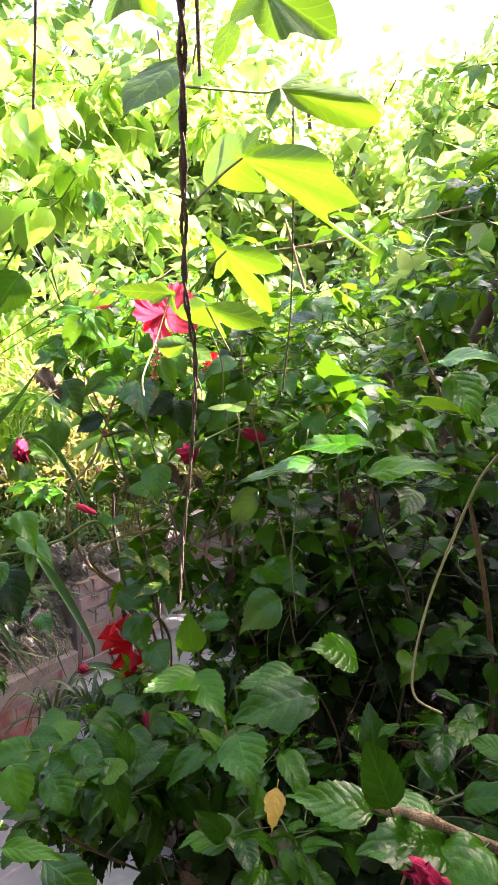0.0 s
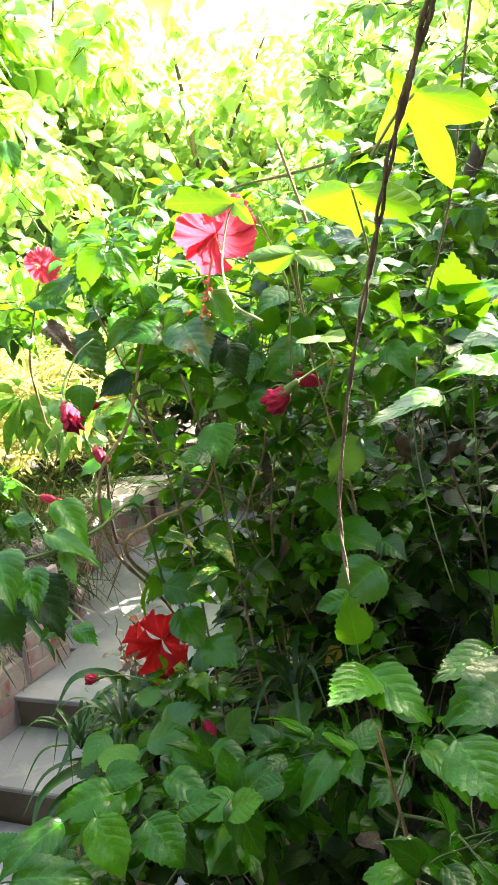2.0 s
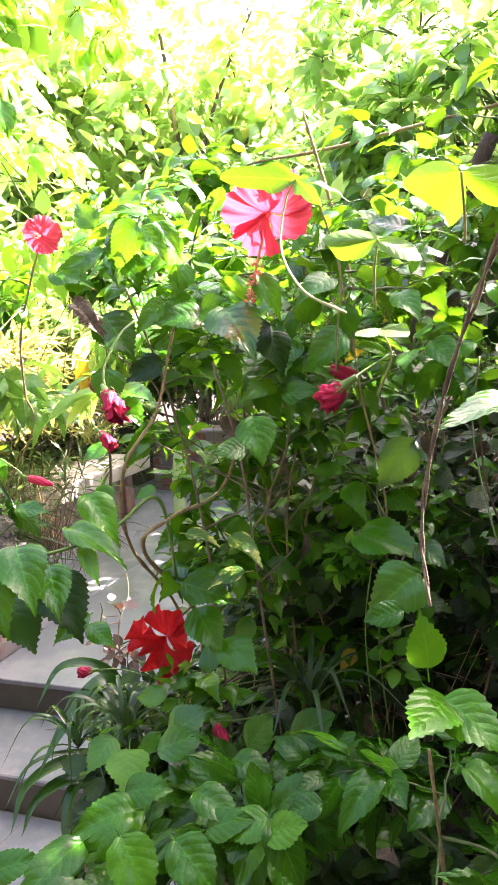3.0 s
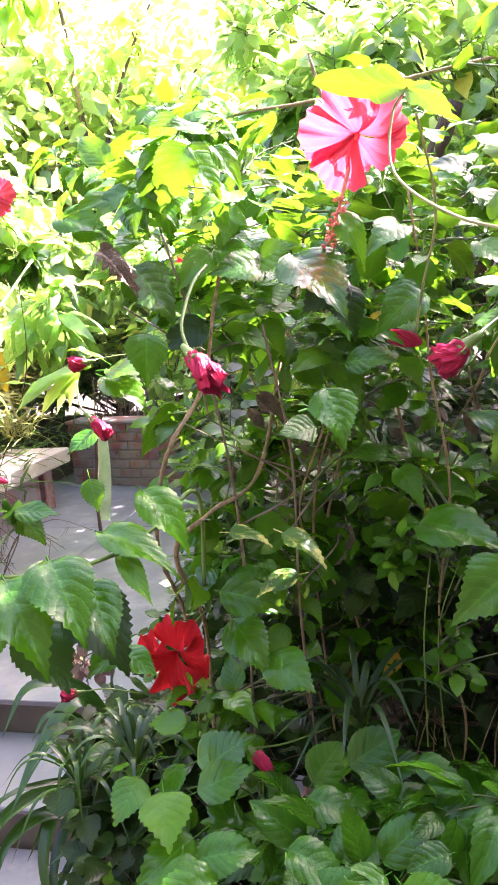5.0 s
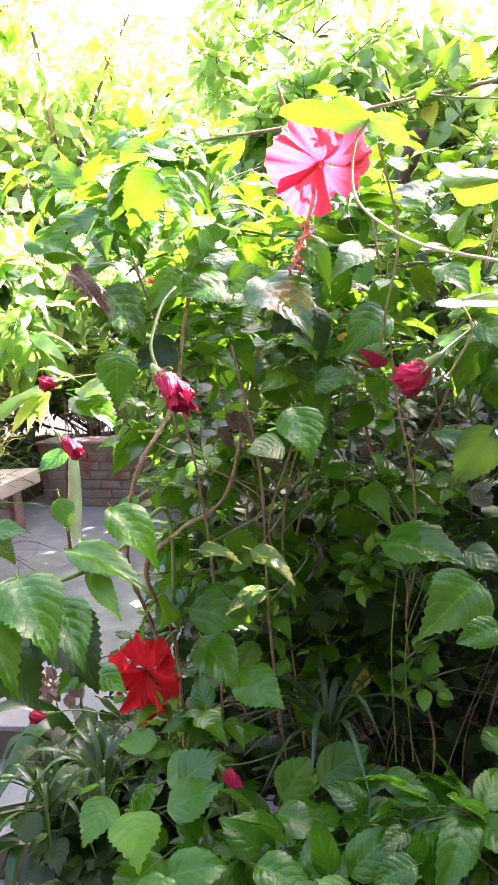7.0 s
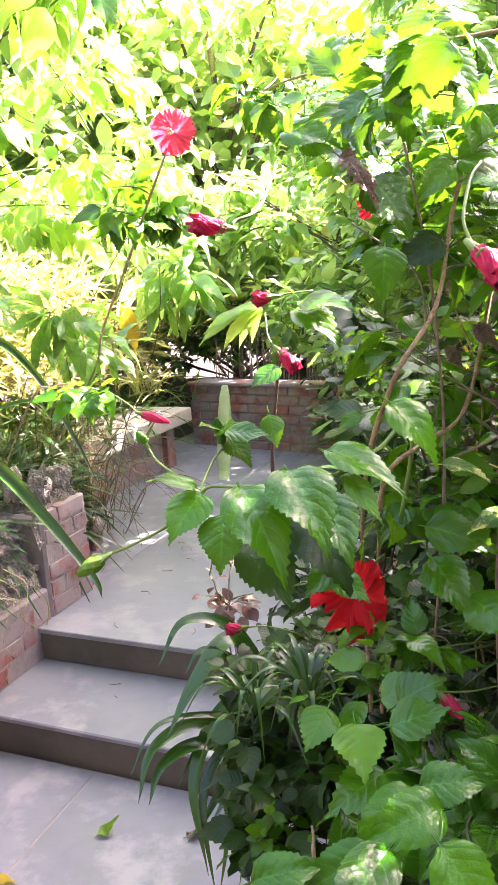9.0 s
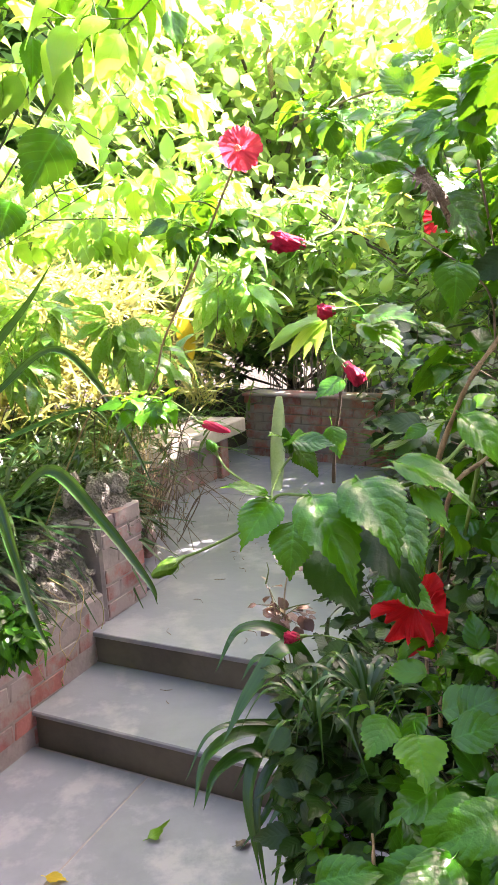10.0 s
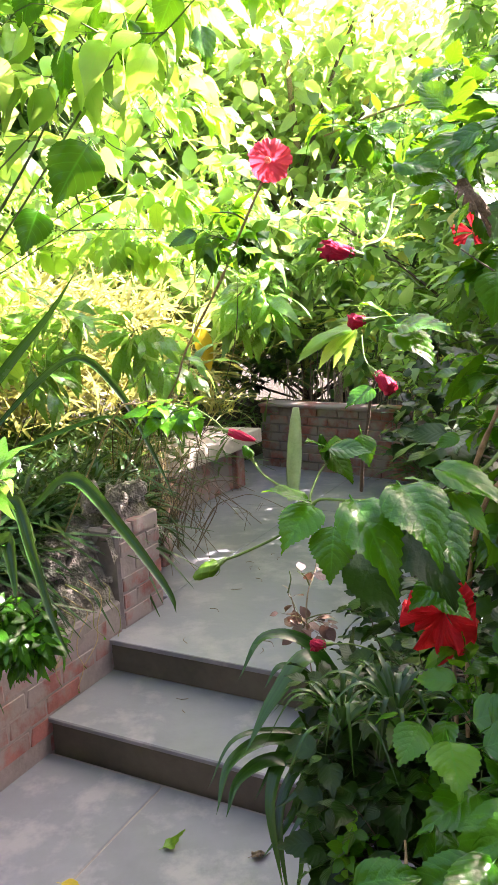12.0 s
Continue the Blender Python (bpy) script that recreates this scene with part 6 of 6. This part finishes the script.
# Unseen leaves added over the blocking wall to soften its hard shadow edge.
bank("tall_shrub", "unseen leafy shrub added above the sun-blocking wall to dapple its shadow", (1.5, 2.3, 0.9), 0.9,
     [((1.3, 1.0, 2.55), (0.2, 0.5, 0.2), 40), ((1.32, 1.75, 2.75), (0.25, 0.4, 0.2), 45), ((1.3, 2.35, 2.85), (0.25, 0.4, 0.2), 40), ((1.3, 2.28, 3.2), (0.12, 0.14, 0.07), 18), ((1.3, 2.8, 2.8), (0.25, 0.35, 0.2), 40)], SUNTONED, 0.075, 60, BACK, droop=0.5, level=1.0)
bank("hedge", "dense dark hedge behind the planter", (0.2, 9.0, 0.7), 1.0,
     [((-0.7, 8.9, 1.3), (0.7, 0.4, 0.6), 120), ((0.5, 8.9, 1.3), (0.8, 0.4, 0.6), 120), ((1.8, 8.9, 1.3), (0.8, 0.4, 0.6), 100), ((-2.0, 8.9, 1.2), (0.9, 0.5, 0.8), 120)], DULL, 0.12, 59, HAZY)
old_trunk = thing("shrub_trunk", "stout dark brown leaning trunk among the shrubs", "trunk")
stem(old_trunk, [(0.566, 2.779, 2.129), (0.506, 2.851, 1.947), (0.460, 2.949, 1.782), (0.403, 3.024, 1.467), (0.75, 3.0, 0.85)], 0.02, 0.03, DARKBARK, "trunk", 10, 0.18)

# ---- the bed behind the broken wall ----
def clump(name, label, foot, spread, count, length, kinds, mat, seed, lean=0.8, category="plant", group="", upright=1.0):
    """Fine blades from many points of one clump; too many to count."""
    rng = random.Random(seed)
    top = thing(name, label, category, group, kind="stuff")
    placed = []
    for _ in range(count):
        p = vec(foot) + Vector((rng.gauss(0, spread[0]), rng.gauss(0, spread[1]), rng.uniform(0, spread[2])))
        way = Vector((rng.gauss(0, lean), rng.gauss(0, lean), upright * rng.uniform(0.3, 1.2)))
        face = Vector((-way.x, -way.y, 0.8)) + Vector((rng.gauss(0, 0.3), rng.gauss(0, 0.3), 0))
        placed.append((rng.choice(kinds), aim(p, way, face, length * rng.uniform(0.6, 1.3))))
    part("blade_tuft", joined("blade tuft", placed, mat), top, kind="stuff")
    return top


for k, (u, v, n) in enumerate([(-0.48, 0.05, 300), (-0.7, -0.05, 300), (-0.52, 0.45, 280), (-0.85, 0.4, 260), (-0.5, 0.85, 240), (-0.75, 0.8, 260), (-1.05, 0.1, 240), (-0.6, 1.2, 220), (-0.95, 1.0, 220)]):
    clump("grassy_plant", "dark grassy clump with narrow arching leaves behind the wall", spot(u, v, 0.5), (0.09, 0.09, 0.32), n, 0.25, TURF, LILYTURF, 200 + k, 0.8, group="grassy clumps")
for k in range(16):
    u, v = (-0.36, -0.5, -0.66, -0.84)[k % 4] - 0.05 * (k % 3), -0.15 + 0.088 * k
    clump("lily_turf", "dark green tuft of narrow arching leaves behind the broken wall", spot(u, v, 0.52 + 0.05 * (k % 3)), (0.03, 0.03, 0.16), 190, 0.25, TURF, LILYTURF, 400 + k, 0.75, group="lily turf tufts", upright=1.0)
for k, (x, y, z, n) in enumerate([(-1.75, 5.6, 0.5, 420), (-1.35, 6.1, 0.5, 420), (-2.2, 5.9, 0.5, 420), (-1.2, 7.0, 0.45, 380), (-1.8, 6.6, 0.6, 520), (-2.6, 5.4, 0.5, 380), (-0.9, 7.9, 0.5, 340), (-2.6, 6.8, 0.6, 520)]):
    clump("reed_clump", "sun-bleached yellow reeds, thin and tangled", (x, y, z + 0.5), (0.22, 0.22, 0.75), n, 0.36, STRAWBLADE, STRAW, 220 + k, 0.6, group="reed clumps")
    clump("grassy_plant", "green grassy clump among the pale reeds", (x - 0.05, y - 0.2, z), (0.26, 0.22, 0.3), n * 2 // 3, 0.3, BLADE, GRASS, 320 + k, 0.6, group="grassy clumps")

clump("dry_grass", "small tuft of golden dry grass beside the bench", (-0.721, 5.606, 1.018), (0.05, 0.05, 0.1), 60, 0.2, STRAWBLADE, STRAW, 341, 0.4)
for k, (u, v, n) in enumerate([(0.75, 3.5, 200), (1.1, 3.1, 200), (1.4, 2.7, 180), (1.2, 3.7, 200)]):
    clump("grassy_plant", "green grassy clump at the foot of the shrubs", spot(u, v, 0.3), (0.12, 0.12, 0.25), n, 0.3, BLADE, GRASS, 351 + k, 0.5, group="grassy clumps")
canes = thing("dry_canes", "upright brown canes standing in the planter", "canes", kind="stuff")
rng = random.Random(19)
work = Tubes()
for k in range(110):
    a = spot(rng.uniform(-0.85, 1.3), rng.uniform(4.05, 4.7), 0.66)
    b = a + Vector((rng.uniform(-0.06, 0.06), rng.uniform(-0.06, 0.06), rng.uniform(0.3, 0.75)))
    work.add([a, a.lerp(b, 0.5) + Vector((rng.uniform(-0.02, 0.02), 0, 0)), b], 0.006, 0.003, 5, 4)
part("cane_work", work.mesh("cane work", TWIG), canes, kind="stuff")
runner = thing("dry_vine", "thin dry vine that trails down the brick wall", "vine")
for k in range(6):
    v0, drift = 0.08 + 0.07 * k, rng.uniform(-0.05, 0.05)
    pts = [spot(-0.14, v0, 0.56), spot(-0.03, v0, 0.515)]
    pts += [spot(-0.006 + rng.uniform(0, 0.012), v0 + drift * j + 0.03 * math.sin(j * 1.9 + k), 0.47 - 0.07 * j) for j in range(3 + k % 3)]
    stem(runner, pts, 0.0026, 0.0016, PALESTEM if k % 2 else DRYSTALK, knots=0.2)
    key_leaf(runner, SMALL[k % 4], pts[-1], pts[-1] + Vector((0.02, -0.03, 0.01)), up=(0.8, -0.4, 0.4), wide=0.8)

lily = thing("strap_leaf_plant", "large strap-leaved plant with glossy dark arching leaves", "plant")
for points, width in (
        ([(-1.342, 3.625, 0.992), (-1.195, 3.630, 1.086), (-1.016, 3.472, 0.946), (-0.860, 3.329, 0.770), (-0.836, 3.295, 0.708)], 0.024),
        ([(-1.506, 3.515, 0.972), (-1.377, 3.521, 1.046), (-1.294, 3.395, 0.889), (-1.212, 3.247, 0.724), (-1.151, 3.181, 0.617)], 0.022),
        ([(-1.530, 3.664, 1.199), (-1.333, 3.748, 1.401), (-1.161, 3.743, 1.500), (-1.008, 3.657, 1.373), (-0.898, 3.589, 1.159), (-0.830, 3.512, 1.013)], 0.018),
        ([(-1.497, 3.663, 1.136), (-1.275, 3.691, 1.232), (-1.049, 3.693, 1.291), (-0.969, 3.642, 1.213)], 0.012),
        ([(-1.594, 3.759, 1.269), (-1.408, 3.838, 1.501), (-1.277, 3.874, 1.659), (-1.172, 3.890, 1.819)], 0.028),
        ([(-1.475, 3.400, 0.753), (-1.406, 3.478, 0.918), (-1.368, 3.411, 0.840), (-1.345, 3.325, 0.737)], 0.03)):
    part("blade", blade_mesh(points, width, STRAP, 0.75, (-0.2, -0.7, 0.7), tail=0.3), lily)
stem(lily, [(-1.95, 3.6, 0.45), (-1.93, 3.55, 0.7), (-1.556, 3.564, 1.021)], 0.03, 0.02, GREENSTEM)

bank("leafy_plant", "low plant with dark lance leaves that spill over the wall", (-1.62, 3.55, 0.5), 0.4,
     [((-1.358, 3.343, 0.653), (0.13, 0.12, 0.10), 62)], LANCELOW, 0.07, 231, BROADLEAF, droop=0.8, category="plant")
bank("leafy_plant", "pale green leafy sprig beside the strap leaves", (-1.7, 3.4, 0.5), 0.4,
     [((-1.31, 3.206, 1.200), (0.05, 0.05, 0.03), 3)], LANCEY, 0.11, 232, GARDEN, droop=0.4, category="plant")

for label, foot, centre, radii, count, kinds, mat, size, seed in (
        ("upright plant with narrow bright leaves among the reeds", (-1.35, 5.2, 0.5), (-1.033, 4.624, 1.541), (0.14, 0.16, 0.18), 6, LANCEY, GARDEN, 0.17, 233),
        ("upright plant with narrow green leaves behind the bench", (-1.2, 5.9, 0.5), (-0.960, 5.226, 1.358), (0.2, 0.2, 0.2), 9, LANCEY, GARDEN, 0.19, 234),
        ("leafy plant with glossy green leaves in the bed", (-1.9, 4.9, 0.5), (-1.377, 4.259, 1.529), (0.25, 0.25, 0.25), 9, LANCEY, GARDEN, 0.16, 235),
        ("dark glossy sprig in front of the sunlit shrubs", (-0.9, 6.4, 0.5), (-0.573, 4.632, 1.980), (0.1, 0.1, 0.08), 9, HIB, HIBISCUS, 0.10, 236),
        ("leafy plant with lance leaves beside the bench", (-1.0, 7.3, 0.5), (-0.439, 5.845, 1.742), (0.25, 0.25, 0.3), 12, LANCEY, GARDEN, 0.22, 237)):
    bank("leafy_plant", label, foot, 0.4, [(centre, radii, count)], kinds, size, seed, mat, droop=0.6, category="plant", level=1.0, wood=0.8)

hanging = leaf_mesh("long yellow leaf", YELLOW, LANCE, 9, 0.0, 0.3, 0.4, 0.1, 0.2, 0.2, 0.01, 4)
drooper = thing("drooping_plant", "leafy stem with long hanging leaves, one of them yellow", "plant")
stem(drooper, [(-1.15, 7.0, 0.45), (-0.897, 6.411, 1.072), (-0.662, 6.347, 1.624), (-0.414, 6.338, 1.845)], 0.012, 0.005, DARKBARK)
key_leaf(drooper, hanging, (-0.816, 6.343, 1.573), (-0.752, 6.233, 1.273), label="yellow hanging leaf")
for base, tip in (((-0.646, 6.345, 1.779), (-0.605, 6.240, 1.370)), ((-0.536, 6.344, 1.774), (-0.522, 6.236, 1.308)), ((-0.424, 6.340, 1.799), (-0.355, 6.232, 1.358)), ((-0.676, 6.346, 1.742), (-0.880, 6.240, 1.539)), ((-0.337, 6.335, 1.822), (-0.220, 6.229, 1.488)), ((-0.494, 6.342, 1.830), (-0.639, 6.294, 1.467))):
    key_leaf(drooper, LONG[2], base, tip, up=(0.5, -0.4, 0.8), wide=0.95)

# dry twigs in front of the bench
dry = thing("dry_shrub", "leafless dry shrub with tangled drooping twigs", "shrub")
rng = random.Random(8)
twigs = Tubes()
for k in range(30):
    a = spot(-0.3 + rng.uniform(-0.12, 0.1), 1.2 + rng.uniform(-0.15, 0.35), rng.uniform(0.3, 0.55))
    h = rng.uniform(0.15, 0.5)
    b = a + Vector((rng.uniform(-0.1, 0.25), rng.uniform(-0.2, 0.2), h))
    c = b + Vector((rng.uniform(0.0, 0.3), rng.uniform(-0.25, 0.1), rng.uniform(-0.5, 0.05)))
    c.z = max(c.z, 0.32)
    twigs.add([a, a.lerp(b, 0.6) + Vector((rng.uniform(-0.06, 0.06), rng.uniform(-0.06, 0.06), 0.05)), b, b.lerp(c, 0.5) + Vector((rng.uniform(-0.07, 0.07), rng.uniform(-0.07, 0.07), rng.uniform(0, 0.08))), c], 0.0032, 0.0015, 4, 6)
    for _ in range(2):
        s = b.lerp(c, rng.uniform(0.2, 0.9))
        twigs.add([s, s + Vector((rng.uniform(-0.08, 0.08), rng.uniform(-0.08, 0.08), rng.uniform(-0.1, 0.06)))], 0.0016, 0.001, 3, 1)
part("twig_work", twigs.mesh("twig work", VINEBARK), dry, kind="stuff")
straws = Tubes()
for k in range(170):
    a = spot(rng.uniform(-1.0, -0.38), rng.uniform(1.1, 1.8), rng.uniform(0.32, 0.5))
    b = a + Vector((rng.uniform(-0.05, 0.16), rng.uniform(-0.12, 0.08), rng.uniform(0.25, 0.6)))
    straws.add([a, a.lerp(b, 0.55) + Vector((rng.uniform(-0.05, 0.05), rng.uniform(-0.05, 0.05), 0.02)), b], 0.0024, 0.001, 4, 4)
part("stalk_work", straws.mesh("stalk work", DRYSTALK), dry, "thin upright tan stalks", kind="stuff")

# pale pad that stands on the walk before the planter
pad = thing("cactus_pad", "tall flat pale green cactus stem standing before the planter", "cactus")
low, high = vec((-0.214, 6.239, 0.413)), vec((-0.147, 6.431, 0.940))
low.z = 2 * STEP
v, f = [], []
side = ACROSS
for i in range(9):
    t = i / 8
    p = low.lerp(high, t)
    w = 0.052 * (0.75 + 0.4 * math.sin(math.pi * min(1, t * 1.1)) - (0.28 if i == 8 else 0))
    for k in range(8):
        a = 2 * math.pi * k / 8
        v.append(p + side * math.cos(a) * w + ALONG * math.sin(a) * 0.016)
for i in range(8):
    for k in range(8):
        f.append((i * 8 + k, i * 8 + (k + 1) % 8, (i + 1) * 8 + (k + 1) % 8, (i + 1) * 8 + k))
f += [tuple(range(8)), tuple(range(64, 72))]
part("pad", mesh_of("pad", v, f, CACTUS), pad)

# fallen leaves and bits on the paving
for base, tip, kind, label in (
        ((-0.91, 3.12, 0.012), (-0.845, 3.15, 0.02), leaf_mesh("fallen leaf", VINE, OVATE, 9, 0.05, 0.9, -0.5, 0.4, 0.2, 0.3, 0.05, 1), "curled yellow-green fallen leaf on the paving"),
        ((-1.2, 3.0, 0.012), (-1.13, 2.98, 0.02), leaf_mesh("fallen leaf", YELLOW, OVATE, 9, 0.05, 0.5, 0.2, 0.4, 0.2, 0.3, 0.03, 2), "dry tan fallen leaf on the paving"),
        ((-0.637, 3.058, -0.073), (-0.577, 3.082, -0.046), shrivelled, "brown dead bloom fallen on the paving")):
    base, tip = vec(base), vec(tip)
    base.z, tip.z = 0.012, 0.016
    ob = tagged(new("fallen_leaf", kind), label, "leaf")
    ob.matrix_world = aim(base, tip - base, (0.2, -0.1, 1), (tip - base).length)
    ob.location.z = 0.012
rng = random.Random(77)
for k in range(26):
    step = rng.choice((0, 0, 1, 2, 2, 2))
    u, v = rng.uniform(0.05, 1.1), (rng.uniform(-0.9, -0.1), rng.uniform(0.06, 0.36), rng.uniform(0.5, 1.8))[step]
    p = spot(u, v, STEP * step + 0.003)
    a = rng.uniform(0, 6.28)
    d = Vector((math.cos(a), math.sin(a), 0)) * rng.uniform(0.01, 0.035)
    line = Tubes()
    line.add([p - d, p + Vector((-d.y, d.x, 0.006)) * 0.4, p + d], 0.0016, 0.001, 4, 4)
    tagged(new("twig_bit", line.mesh("twig bit", TWIG)), "short dry twig bit lying on the paving", "twig", "twig bits")
